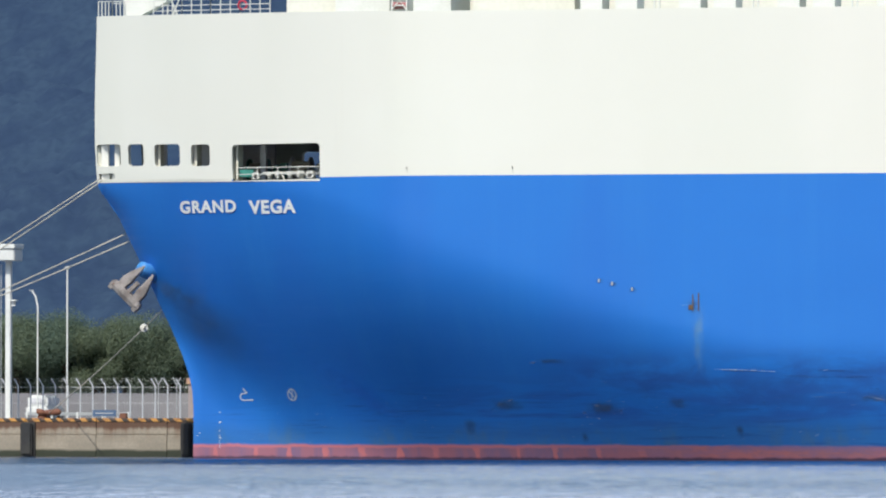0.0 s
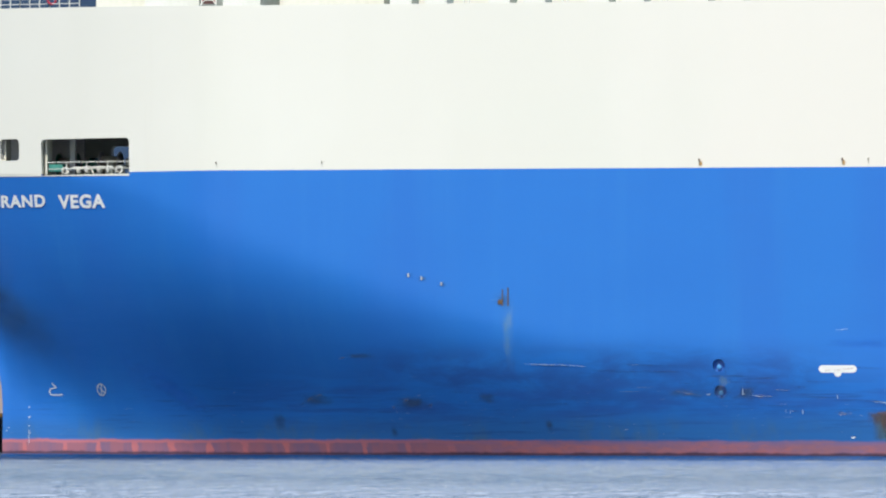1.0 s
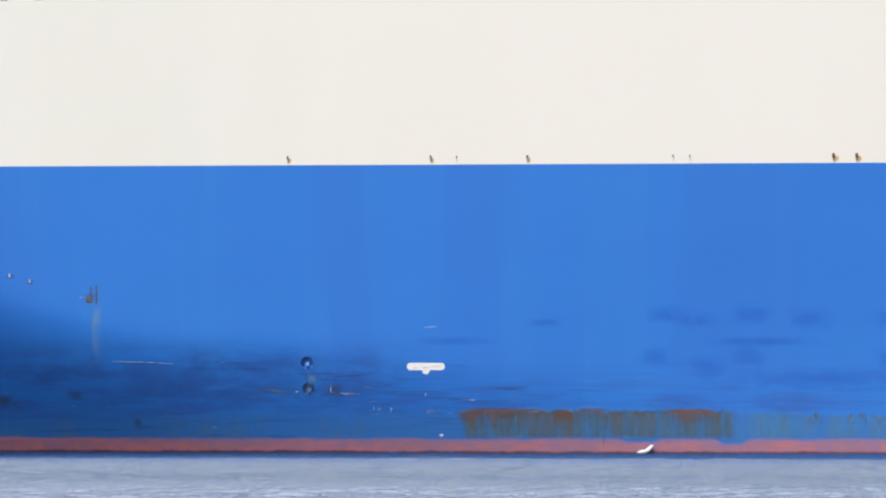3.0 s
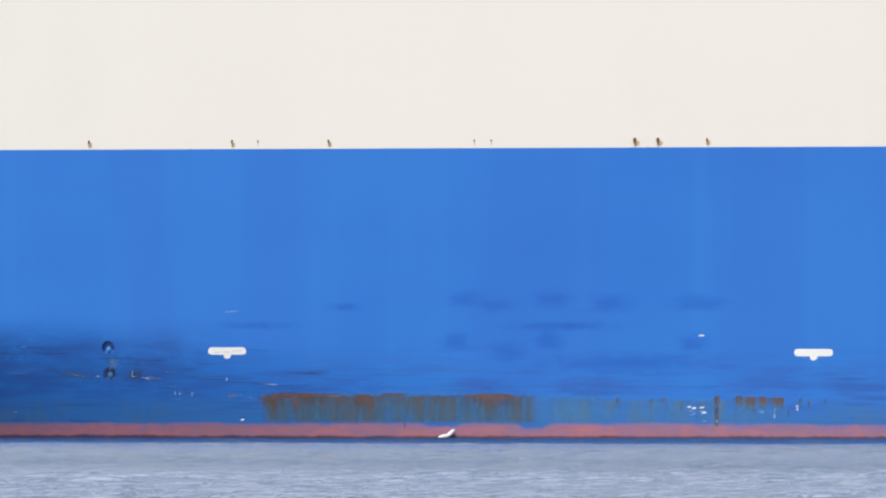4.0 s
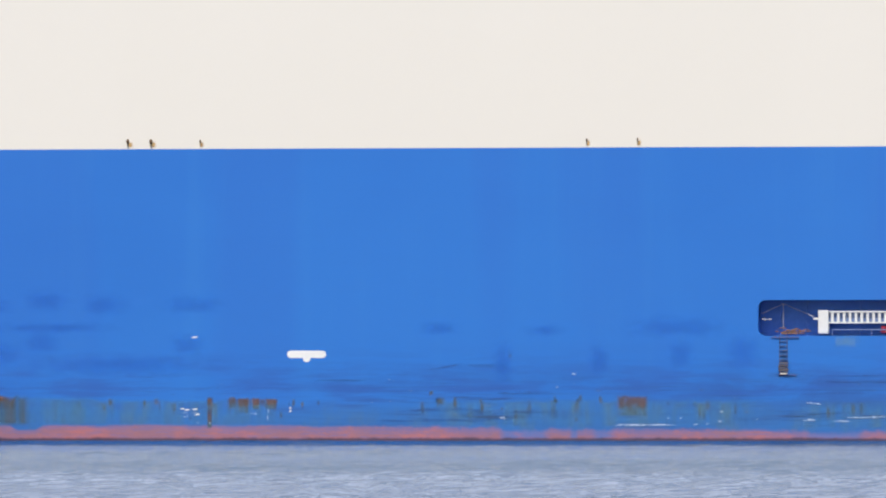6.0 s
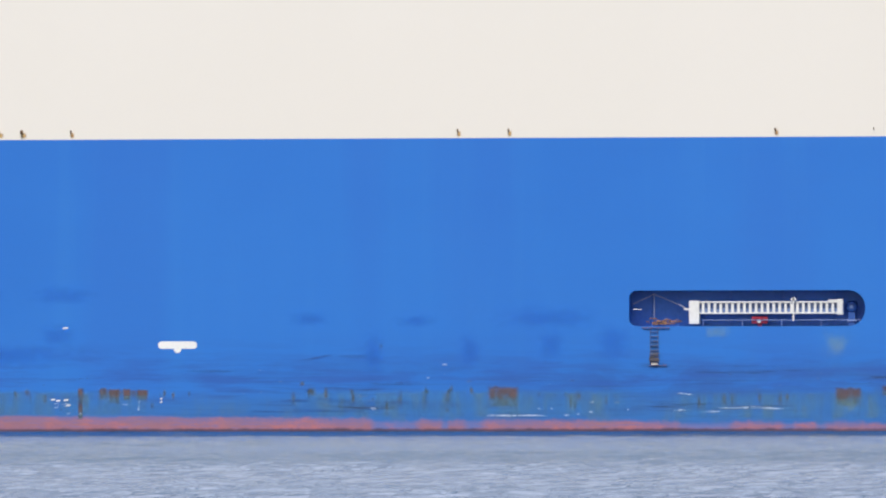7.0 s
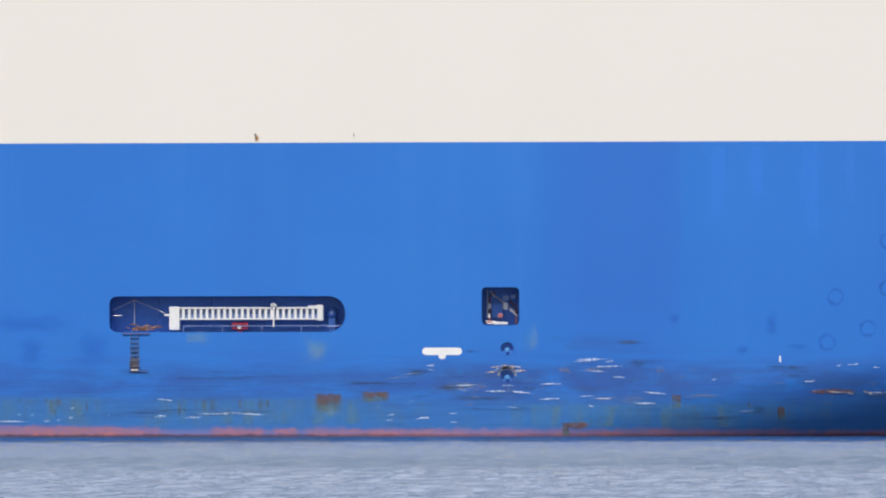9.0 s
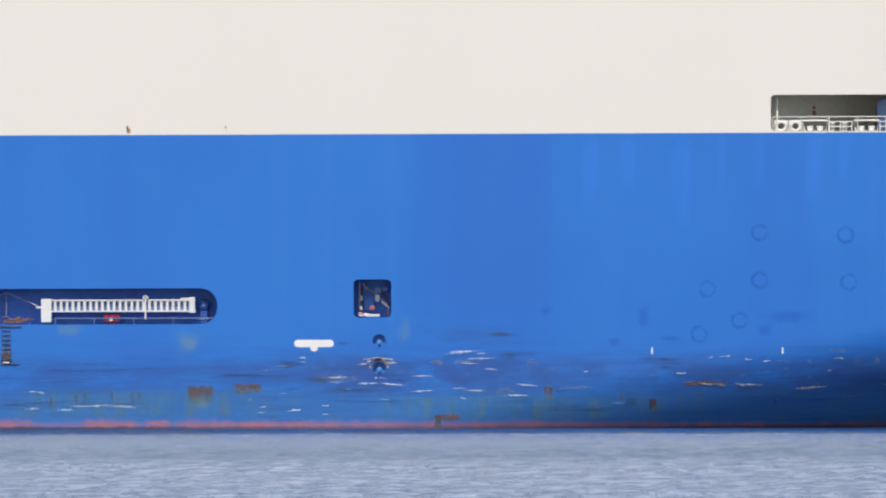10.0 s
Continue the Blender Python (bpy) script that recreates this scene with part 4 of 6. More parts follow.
for x0, x1, z0, z1 in ((-25.0, -21.5, 6.3, 6.9), (-28.6, -25.0, 3.0, 4.4), (-21.8, -18.0, 2.7, 4.2), (-30.6, -29.2, 1.4, 3.0), (-22.0, -21.2, 0.9, 2.2), (-10.8, -9.8, 1.2, 2.6), (-15.5, -13.5, 3.2, 4.4)):
    blot(GRIME, x0, x1, z0, z1, "grime_patch", "dark oily grime")
for x0, x1, z0, z1 in ((-2.4, 1.4, 3.6, 4.6), (1.0, 2.4, 3.4, 4.9), (2.0, 5.0, 3.4, 4.9), (78.5, 81.5, 3.9, 4.5), (119.4, 121.0, 1.2, 2.2)):
    blot(GRIME, x0, x1, z0, z1, "grime_patch")
# dirty run, made broader to paint in shade on the bow flare
blot(ANCHOR_RUN_AND_SHADE, -57.0, -44.8, 8.8, 14.8, "grime_patch", "dirty run below the anchor, widened with painted shade of the flare", 0.13, 5.0)
blot(GRIME, -56.0, -49.5, 11.4, 13.6, "grime_patch", "", 0.16, 2.6)
blot(SMUDGE, -41.0, -35.0, 6.2, 7.6, "grime_patch", "", 0.06, 5.0)
# bright scrapes down to bare metal, and thin dark scratches
for x0, z0, x1, z1 in ((-11.0, 6.0, -8.6, 5.9), (-4.5, 6.0, -2.8, 5.95)):
    stroke("scratch", [(x0, z0), (x1, z1)], 0.03, DARK_LINE)
for x0, x1, z0, z1 in ((-8.5, 0.5, 5.4, 5.8), (-1.0, 8.0, 4.9, 5.5), (5.0, 13.0, 3.7, 4.2), (10.8, 16.6, 3.1, 3.7), (14.0, 17.5, 4.1, 4.5), (46.0, 54.5, 3.7, 4.1), (57.0, 63.5, 2.55, 2.95), (56.0, 66.0, 1.3, 1.9), (58.5, 62.0, 4.6, 5.1)):
    blot(SCRATCH, x0, x1, z0, z1, "scratch", "thin dark scratch", 0.026)
for x0, x1, z0, z1 in ((79.0, 93.0, 3.6, 4.1), (92.0, 100.0, 3.0, 3.8), (76.0, 92.0, 1.2, 2.0), (95.5, 100.0, 3.9, 4.5), (110.5, 115.0, 4.6, 5.0), (112.0, 121.0, 0.9, 1.6), (119.5, 125.0, 3.8, 4.8)):
    blot(SCRATCH, x0, x1, z0, z1, "scratch", "", 0.026)
PALE_SCAR = painted("scar_bare_metal", (0.60, 0.74, 0.95), (0.40, 0.54, 0.78), 4.0, 0.6)
WORN_PRIMER = painted("worn_primer", (0.55, 0.50, 0.48), (0.32, 0.30, 0.32), 5.0, 0.7)
GREY_SCAR = painted("scar_grey", (0.24, 0.29, 0.40), (0.16, 0.24, 0.40), 5.0, 0.7)
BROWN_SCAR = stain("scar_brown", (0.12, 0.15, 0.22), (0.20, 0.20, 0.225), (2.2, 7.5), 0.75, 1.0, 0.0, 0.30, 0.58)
DARK_SCAR = painted("scar_dark", (0.020, 0.092, 0.35), (0.024, 0.075, 0.26), 4.0, 0.7)
rng = random.Random(11)


def scar(x0, z0, x1, z1, w, material, label=""):
    """A long ragged scratch, thick and thin by turns, that runs out at both ends."""
    if material is BROWN_SCAR:
        return blot(material, x0 - 0.1, x1 + 0.1, z0 - w * 1.15, z0 + w * 1.15, "scar", label, 0.02, z0 - z1)
    if material is PALE_SCAR and x0 > 60:
        w *= 1.25
    a, d = Vector((x0, z0)), Vector((x1 - x0, z1 - z0))
    side = Vector((-d.y, d.x)).normalized()
    SCARS.append(x0)
    out = 0.04 + 0.00003 * len(SCARS)
    bm = bmesh.new()
    n = max(7, min(26, int(d.length / 0.09)))
    upper, lower = [], []
    for k in range(n + 1):
        p = a + d * (k / n) + side * w * 0.16 * noise.noise((x0 + k * 0.13, z0, 3.3))
        full = rng.uniform(0.05, 1.0) * (0.15 + math.sin(math.pi * (k + 0.2) / (n + 0.4)))
        upper.append(bm.verts.new(on_hull(*(p + side * w * 0.34 * full * rng.uniform(0.3, 1.0)), out)))
        lower.append(bm.verts.new(on_hull(*(p - side * w * 0.34 * full * rng.uniform(0.3, 1.0)), out)))
    for k in range(n):
        bm.faces.new((lower[k], lower[k + 1], upper[k + 1], upper[k]))
    return part("scar", bm, material, SHIP, label)


for x0, z0, x1, z1 in ((-4.18, 5.97, -3.79, 6.01), (0.74, 4.04, 1.11, 4.07), (3.24, 4.04, 3.52, 4.06), (3.89, 4, 4.54, 3.89), (6.52, 2.96, 6.7, 2.92), (7.31, 2.96, 7.49, 2.92), (9.61, 8.28, 10.46, 8.35), (9.8, 2.62, 9.91, 2.67), (10.5, 1.12, 10.76, 1.16), (12.19, 3.54, 13.08, 3.52), (12.71, 3.49, 13.07, 3.52), (74.07, 1.04, 74.32, 1.06), (74.83, 1.08, 75.02, 1.14), (75.69, 1.2, 75.9, 1.24), (78.11, 1.35, 78.24, 1.39), (81.08, 1.32, 81.96, 1.29), (81.96, 2.39, 82.34, 2.31), (83.09, 1.23, 84.23, 1.22), (83.91, 1.5, 86.18, 1.45), (86.18, 1.48, 88.32, 1.4)):
    scar(x0, z0, x1, z1, 0.11, PALE_SCAR, "bright bare-metal scar")
for x0, z0, x1, z1 in ((-1.3, 4.25, 0.37, 3.96), (4.54, 3.95, 5.28, 3.91), (5.55, 4.36, 6.44, 4.29), (9.67, 3.99, 9.74, 3.81), (9.71, 3.97, 9.76, 3.75), (11.97, 3.56, 12.71, 3.58), (16.47, 2.73, 17.39, 2.77), (17.76, 2.68, 18.13, 2.73), (75.65, 1.84, 76.03, 1.87), (77.29, 1.84, 77.67, 1.85), (81.27, 2.41, 81.52, 2.42), (96.07, 3.7, 97.58, 3.88), (97.08, 3.98, 98.58, 4.16), (98.9, 4.32, 99.36, 4.25), (99.95, 3.26, 102.11, 3.36), (101.72, 2.56, 102.25, 2.51), (105.97, 2.38, 107.6, 2.48), (109.3, 2.42, 111.01, 2.51), (124.58, 2.95, 126.35, 2.75), (126.97, 3.04, 127.76, 2.72)):
    scar(x0, z0, x1, z1, 0.13, GREY_SCAR, "greyish scraped paint")
for x0, z0, x1, z1 in ((129.43, 1.97, 129.73, 1.79),):
    scar(x0, z0, x1, z1, 0.13, GREY_SCAR, "greyish scraped paint")
for x0, z0, x1, z1 in ((103.14, 4.47, 105.09, 4.46), (107.03, 0.52, 108.09, 0.6), (107.04, 4.32, 108.27, 4.21), (110.57, 2.19, 113.67, 2.08), (114.73, 2.53, 117.68, 2.63), (116.28, 2.56, 118.05, 2.63), (123.26, 2.99, 125.03, 2.92), (127.58, 2.95, 129.03, 2.61), (129.35, 4.44, 130.94, 4), (130.85, 2.5, 132.96, 2.88), (131.29, 4.26, 132.17, 4.33), (132.88, 4.93, 134.64, 4.96), (133.14, 4.47, 134.15, 4.43)):
    scar(x0, z0, x1, z1, 0.11, BROWN_SCAR, "brown rust-stained scrape")
for x0, z0, x1, z1 in ((-5.57, 4.25, -5.35, 4.27), (-4.08, 5.99, 0.37, 5.92), (-2.23, 4.83, 0.74, 4.72), (-2.04, 5.56, -0.74, 5.59), (5.74, 3.03, 7.59, 2.92), (6.66, 4.47, 7.62, 4.53), (10.9, 3.66, 12.19, 3.52), (11.18, 5.79, 12.78, 5.74), (12.98, 3.09, 14.45, 3.04), (13.72, 4.3, 16.38, 4.26), (14.95, 4.28, 15.78, 4.26), (15.19, 3.16, 16.38, 3.13), (19.68, 3.6, 20.42, 3.62), (21.61, 1.52, 21.65, 0.8), (26.45, 3.28, 27.45, 3.35), (26.54, 2.99, 27.73, 3.03), (75.84, 1.26, 81.14, 1.51), (76.09, 2.87, 77.61, 2.92), (78.37, 3.23, 80.13, 3.29), (81.02, 4.19, 88.75, 4.2)):
    scar(x0, z0, x1, z1, 0.07, DARK_SCAR, "thin dark scratch")
for x0, z0, x1, z1 in ((99.94, 1.86, 106.68, 1.67), (99.95, 3.49, 105.79, 3.52), (101.16, 5.5, 102.47, 5.53), (107.04, 4.46, 110.93, 4.84), (109.86, 1.66, 114.11, 1.83), (111.29, 6.04, 113.14, 6.03), (111.64, 4.84, 113.41, 4.04), (114.81, 1.65, 117.64, 1.5), (121.58, 2.34, 123.7, 2.44), (121.9, 3.96, 123.09, 3.82), (122.03, 4.46, 123.09, 4.35), (125.47, 4.01, 127.59, 3.92)):
    scar(x0, z0, x1, z1, 0.07, DARK_SCAR, "thin dark scratch")
for x0, x1, z0, z1, n in ((-20.0, -4.0, 2.4, 4.6, 8), (20.0, 56.0, 2.8, 4.6, 8), (56.0, 76.0, 1.2, 3.4, 14), (84.0, 98.0, 2.0, 4.2, 16), (97.0, 116.0, 1.8, 4.9, 60), (116.0, 138.0, 1.6, 4.6, 30)):
    for _ in range(n):
        x, z, w = rng.uniform(x0, x1), rng.uniform(z0, z1), rng.uniform(0.2, 1.0) if x0 > 90 else rng.uniform(0.3, 1.6)
        scar(x, z, x + w, z + rng.uniform(-0.1, 0.1), rng.uniform(0.05, 0.1) if x0 > 90 else rng.uniform(0.03, 0.06), rng.choice((GREY_SCAR, BROWN_SCAR, DARK_SCAR, DARK_SCAR, DARK_SCAR)) if x < 96 or rng.random() < 0.6 else rng.choice((PALE_SCAR, GREY_SCAR, GREY_SCAR, BROWN_SCAR, BROWN_SCAR)))
WORN_RING = painted("worn_ring", (0.38, 0.35, 0.34), (0.22, 0.26, 0.34), 5.0, 0.7)
for x0, z0, x1, z1, w in ((102.9, 4.42, 103.9, 4.62, 0.3), (103.7, 4.6, 105.0, 4.42, 0.36), (104.5, 4.3, 105.25, 4.2, 0.3), (102.6, 4.12, 103.45, 4.22, 0.22)):
    scar(x0, z0, x1, z1, w, WORN_PRIMER, "paint worn to cream primer")
for x0, z0, x1, z1 in ((103.2, 4.28, 103.5, 4.4), (104.45, 4.5, 104.85, 4.48), (104.5, 4.2, 104.8, 4.15), (103.7, 3.3, 104.4, 3.28)):
    scar(x0, z0, x1, z1, 0.16, PALE_SCAR)
for a, b, w in ((5, 75, 0.14), (70, 120, 0.2), (115, 175, 0.13)):
    stroke("scar", [(104.0 + 0.56 * math.cos(radians(d)), 3.9 + 0.56 * math.sin(radians(d))) for d in span(a, b, 4)], w, WORN_RING, "paint worn off round the bitt")
for x0, x1, z0, z1 in ((98.0, 104.5, 2.6, 3.9), (133.0, 138.0, 3.8, 4.9)):
    blot(BROWN_SCAR, x0, x1, z0, z1, "worn_paint", "paint scraped to brown primer", 0.017)
for x0, z0, x1, z1 in ((-28.2, 3.3, -27.8, 3.55), (-27.7, 3.7, -27.1, 3.8), (-27.0, 3.95, -26.2, 4.05), (-21.5, 3.1, -21.2, 3.3), (-20.6, 3.6, -20.2, 3.7), (-18.9, 3.2, -18.4, 3.5), (-24.9, 6.45, -24.2, 6.5)):
    scar(x0, z0, x1, z1, 0.12, BROWN_SCAR, "brown rust-stained scrape")
    scar(x0 + 0.1, z0 - 0.05, x0 + 0.35, z0 + 0.02, 0.06, GREY_SCAR, "greyish scraped paint")
# marks of wear that stand apart from the rest
for x0, x1, z0, z1 in ((12.61, 12.9, 1.07, 2.67), (14.59, 14.91, 1.07, 2.75), (15.62, 16.13, 1.07, 2.75), (16.99, 17.22, 1.56, 2.78), (21.75, 21.95, 2.04, 2.78), (22.6, 22.87, 1.05, 2.83), (23.63, 23.82, 2.28, 2.83), (24.27, 24.49, 2.12, 2.83), (25.81, 26.06, 1.26, 2.83), (26.48, 26.8, 1.81, 2.78), (27.32, 27.6, 1.65, 2.78), (28.32, 28.56, 2, 2.83), (29.14, 29.42, 1.73, 2.83), (21.52, 21.69, 0.2, 1.57)):
    blot(DRIP, x0, x1, z0, z1, "rust_streak", "", 0.03)
for x0, x1, z0, z1 in ((18.33, 19.57, 1.04, 2.83), (12.04, 13.56, 1.04, 2.74), (14.59, 16.21, 1.04, 2.75)):
    blot(RUST, x0, x1, z0, z1, "rust_streak", "", 0.028)
for x0, x1, z0, z1 in ((35.6, 36.04, 2.2, 2.81), (35.27, 35.46, 1.93, 2.27), (37.94, 38.13, 2.2, 2.69), (38.61, 39.01, 2.2, 2.82), (39.87, 40.12, 1.78, 2.25), (40.99, 41.14, 1.24, 1.64), (47.51, 47.63, 2.14, 2.61), (47.74, 48, 2.22, 2.81), (48.35, 48.53, 2.27, 2.51), (49.41, 49.57, 2.22, 2.7), (46.94, 47.13, 1.35, 1.98), (56.76, 57.09, 2.98, 3.29), (57.19, 57.9, 2.36, 2.92), (58.35, 58.56, 2.16, 3.07), (61.45, 61.6, 1.96, 2.22), (59.24, 59.38, 1.57, 1.81), (66.53, 66.79, 2.52, 3.05), (67.85, 68.03, 2.5, 3.02), (64.88, 65.08, 2.35, 3.05), (56.72, 57.01, 2.93, 3.21), (57.23, 57.84, 2.19, 2.78), (58.32, 58.58, 1.87, 2.86)):
    blot(DRIP, x0 - 0.06, x1 + 0.08, z0 - 0.08, z1 + 0.05, "rust_streak", "", 0.028)
for x0, x1, z0, z1 in ((60.03, 60.22, 2.35, 2.78), (64.94, 65.16, 2.35, 2.78), (66.51, 66.77, 2.41, 2.89), (67.86, 68.05, 2.41, 2.85), (66.3, 66.48, 1.2, 1.52), (72.28, 72.47, 2.24, 2.53), (74.01, 74.17, 2.24, 2.56), (74.61, 74.79, 1.06, 2.24), (74.77, 75.13, 1.86, 2.69), (61.96, 62.15, 5.38, 5.66)):
    blot(DRIP, x0 - 0.06, x1 + 0.08, z0 - 0.08, z1 + 0.05, "rust_streak", "", 0.028)
for x0, x1, z0, z1 in ((42.14, 42.5, 1.97, 2.86), (42.17, 42.5, 0.94, 2.1), (43.6, 44.07, 2.26, 2.85), (44.17, 44.96, 1.97, 2.85), (45.13, 45.64, 2.21, 2.86), (46.02, 46.81, 2.24, 2.76), (95.56, 96.14, 2.55, 2.86), (107.51, 108.03, 0.21, 0.95), (114.6, 115.25, 2.0, 2.72), (121.35, 121.9, 1.3, 1.95)):
    blot(RUST_BLOCK, x0, x1, z0 - 0.25, z1, "rust_patch", "", 0.03)
for x0, z0, x1, z1 in ((40.57, 1.78, 40.86, 1.81), (40.6, 1.55, 40.84, 1.52), (41.14, 1.76, 41.63, 1.78), (41.25, 1.6, 41.57, 1.65), (41.44, 1.14, 41.66, 1.14), (42.27, 1.13, 42.45, 1.13), (45.07, 1.74, 45.49, 1.74), (66.1, 4.34, 66.41, 4.37), (65.05, 3.46, 65.23, 3.47), (61.34, 1.49, 61.78, 1.5), (68.9, 0.97, 72.74, 1), (72.26, 1.45, 72.5, 1.45), (73.11, 1.45, 73.33, 1.45), (73.97, 1.03, 74.39, 1.05), (74.84, 1.08, 75.09, 1.1), (75.6, 1.22, 75.89, 1.29), (75.7, 1.86, 75.99, 1.86), (66.06, 4.29, 66.42, 4.3), (61.44, 1.41, 61.79, 1.42), (96.25, 1.38, 96.71, 1.43), (96.1, 1.06, 96.59, 1.06), (98.07, 1.12, 98.5, 1.23)):
    scar(x0, z0, x1, z1, 0.12, PALE_SCAR)
for x0, z0, x1, z1 in ((98.54, 1.17, 98.93, 1.2), (100.22, 1.47, 100.79, 1.5), (100.29, 0.94, 100.74, 0.92), (95.56, 1.89, 95.76, 1.89)):
    scar(x0, z0, x1, z1, 0.12, PALE_SCAR)
for x0, z0, x1, z1 in ((108.24, 4.81, 110.74, 5.04), (108.45, 4.95, 109.88, 5.02), (109.67, 4.5, 111.45, 4.54), (108.88, 4.23, 110.45, 4.19), (110.81, 3.83, 111.66, 3.81), (106.09, 3.38, 107.45, 3.38), (102.58, 2.93, 104.01, 2.93), (104.01, 2.96, 105.73, 2.76), (106.01, 2.36, 107.44, 2.47), (100.79, 3.28, 102.15, 3.36), (112.95, 2.88, 114.23, 2.71), (112.38, 2.11, 113.59, 2.14), (109.23, 1.98, 109.62, 1.89), (109.59, 2.45, 110.73, 2.43), (98.86, 4.54, 99.32, 4.63), (98.86, 4.27, 99.23, 4.31), (125.21, 4.53, 125.55, 4.57), (125.97, 4.59, 126.66, 4.63), (127.59, 4.46, 128.01, 4.42), (128.65, 4.29, 129.33, 4.33), (123.1, 3.53, 123.46, 3.55), (117.14, 3.63, 117.51, 3.67)):
    scar(x0, z0, x1, z1, 0.15, PALE_SCAR)
for x0, z0, x1, z1 in ((112.77, 2.86, 114.16, 2.72), (112.35, 2.13, 113.52, 2.13), (124.98, 2.81, 125.75, 2.85), (125.96, 2.72, 126.27, 2.76), (127.02, 2.84, 128.72, 2.8), (131.05, 2.54, 132.92, 2.7), (133.26, 4.51, 133.94, 4.49)):
    scar(x0, z0, x1, z1, 0.15, PALE_SCAR)
for x0, z0, x1, z1 in ((84.77, 1.49, 86.7, 1.56), (86.0, 1.6, 88.25, 1.42), (83.3, 1.29, 84.22, 1.26), (81.3, 1.4, 81.95, 1.34), (81.39, 2.46, 82.39, 2.35), (100.68, 3.31, 101.96, 3.34), (106.15, 3.37, 107.5, 3.4), (106.06, 2.35, 106.9, 2.46), (98.21, 1.16, 98.94, 1.23), (98.76, 4.58, 99.31, 4.51), (-11.6, 6.06, -9.2, 5.98), (-9.4, 6.0, -7.4, 5.9), (69.0, 1.02, 70.6, 1.03), (70.5, 1.02, 73.1, 1.0), (112.04, 2.16, 113.59, 2.1), (123.24, 3.52, 123.87, 3.57)):
    scar(x0, z0, x1, z1, 0.14, PALE_SCAR)
for x0, z0, x1, z1 in ((124.68, 2.9, 125.23, 2.82), (125.68, 2.88, 126.31, 2.72), (126.95, 2.92, 127.7, 2.7), (130.85, 2.56, 132.13, 2.69)):
    scar(x0, z0, x1, z1, 0.34, WORN_PRIMER, "paint worn to cream primer")
for x0, z0, x1, z1 in ((46.2, 2.03, 46.2, 1.74), (46.16, 1.64, 46.16, 1.32), (40.86, 1.78, 40.86, 1.53), (3.3, 4.54, 3.28, 3.99), (6.45, 3.06, 6.45, 2.71), (7.28, 3.06, 7.29, 2.71), (6.16, 3.06, 6.16, 2.82), (9.7, 3.99, 9.7, 3.75)):
    scar(x0, z0, x1, z1, 0.15, PALE_SCAR)
for x0, z0, x1, z1 in ((2.14, 5.9, 2.18, 5.34), (2.37, 5.9, 2.42, 5.59)):
    scar(x0, z0, x1, z1, 0.12, DARK_SCAR)
for x0, z0, x1, z1 in ((9.3, 2.86, 11.5, 3.04), (23.6, 2.78, 25.72, 2.75), (13.47, 4.32, 16.3, 4.29), (11.18, 3.66, 12.88, 3.57), (13.93, 3.16, 16.19, 3.09), (26.49, 3.3, 27.77, 3.16), (11.08, 3.03, 16.35, 2.94), (61.3, 3.13, 61.97, 3.1), (62.41, 3.18, 64.48, 3.11), (54.5, 1.86, 57.46, 2.13), (57.46, 2.13, 60.42, 2.02), (53.02, 1.33, 55.98, 1.27), (55.98, 1.27, 58.65, 1.37), (58.94, 1.31, 61.31, 1.49), (56.72, 4.56, 59.08, 4.98), (59.24, 1.78, 62.04, 1.67), (61.28, 3.05, 64.2, 3.02), (55.33, 1.94, 58.23, 2.03), (58.23, 2.03, 61.12, 1.84), (60.16, 1.87, 67.22, 1.87), (55.33, 1.46, 61.12, 1.27), (64.01, 1.58, 67.22, 1.67)):
    scar(x0, z0, x1, z1, 0.10, DARK_SCAR)
for x0, z0, x1, z1 in ((57.43, 4.74, 58.74, 4.97), (2.97, 5.2, 3.97, 5.15), (1.67, 4.9, 5.38, 4.82), (6.94, 4.57, 7.58, 4.54), (5.79, 4.37, 6.65, 4.35), (4.31, 3.32, 7.46, 3.27), (4.72, 2.96, 5.72, 2.88), (-3.59, 5.62, -1.73, 5.6), (7.52, 4.9, 9.23, 4.87), (10.94, 5.82, 12.21, 5.75), (11.18, 3.65, 13.16, 3.63)):
    scar(x0, z0, x1, z1, 0.10, DARK_SCAR)
for x0, x1, z0, z1 in ((56.09, 58.8, 6.85, 7.69), (63.0, 65.6, 6.77, 7.54), (60.9, 62.3, 3.6, 6.3), (67.2, 68.6, 4.2, 6.3), (120.62, 121.51, 6.41, 7.9), (114.38, 115.24, 7.28, 7.85), (122.04, 123.43, 5.55, 5.98), (128.32, 129.38, 5.82, 6.71), (118.75, 119.6, 5.24, 5.88), (128.75, 132.14, 6.7, 7.56)):
    blot(SMUDGE, x0, x1, z0, z1, "scuff_mark", "", 0.02)
for x0, x1, z0, z1 in ((107.02, 108.38, 3.98, 4.67), (108.31, 110.74, 4.12, 4.55), (110.59, 113.52, 2.11, 2.73), (112.95, 114.67, 3.96, 4.42), (103.37, 105.02, 4.17, 4.68), (109.3, 111.59, 2.23, 2.66), (126.92, 128.97, 2.5, 3.04), (130.8, 133, 2.4, 2.79), (133.15, 134.08, 4.36, 4.62), (115.1, 118.73, 2.45, 2.82), (131.5, 132.02, 4.15, 4.37), (132.77, 133.62, 4.87, 5.11), (133.59, 134.86, 1.89, 2.13), (-1.45, 0.45, 3.82, 4.38), (1.31, 2.36, 4.37, 4.9), (3.78, 5.19, 3.75, 4.1), (0.69, 1.25, 3.96, 4.13), (8.9, 11.3, 2.6, 2.95)):
    blot(BROWN_SCAR, x0, x1, z0 - 0.05, z1 + 0.05, "worn_paint", "", 0.024)
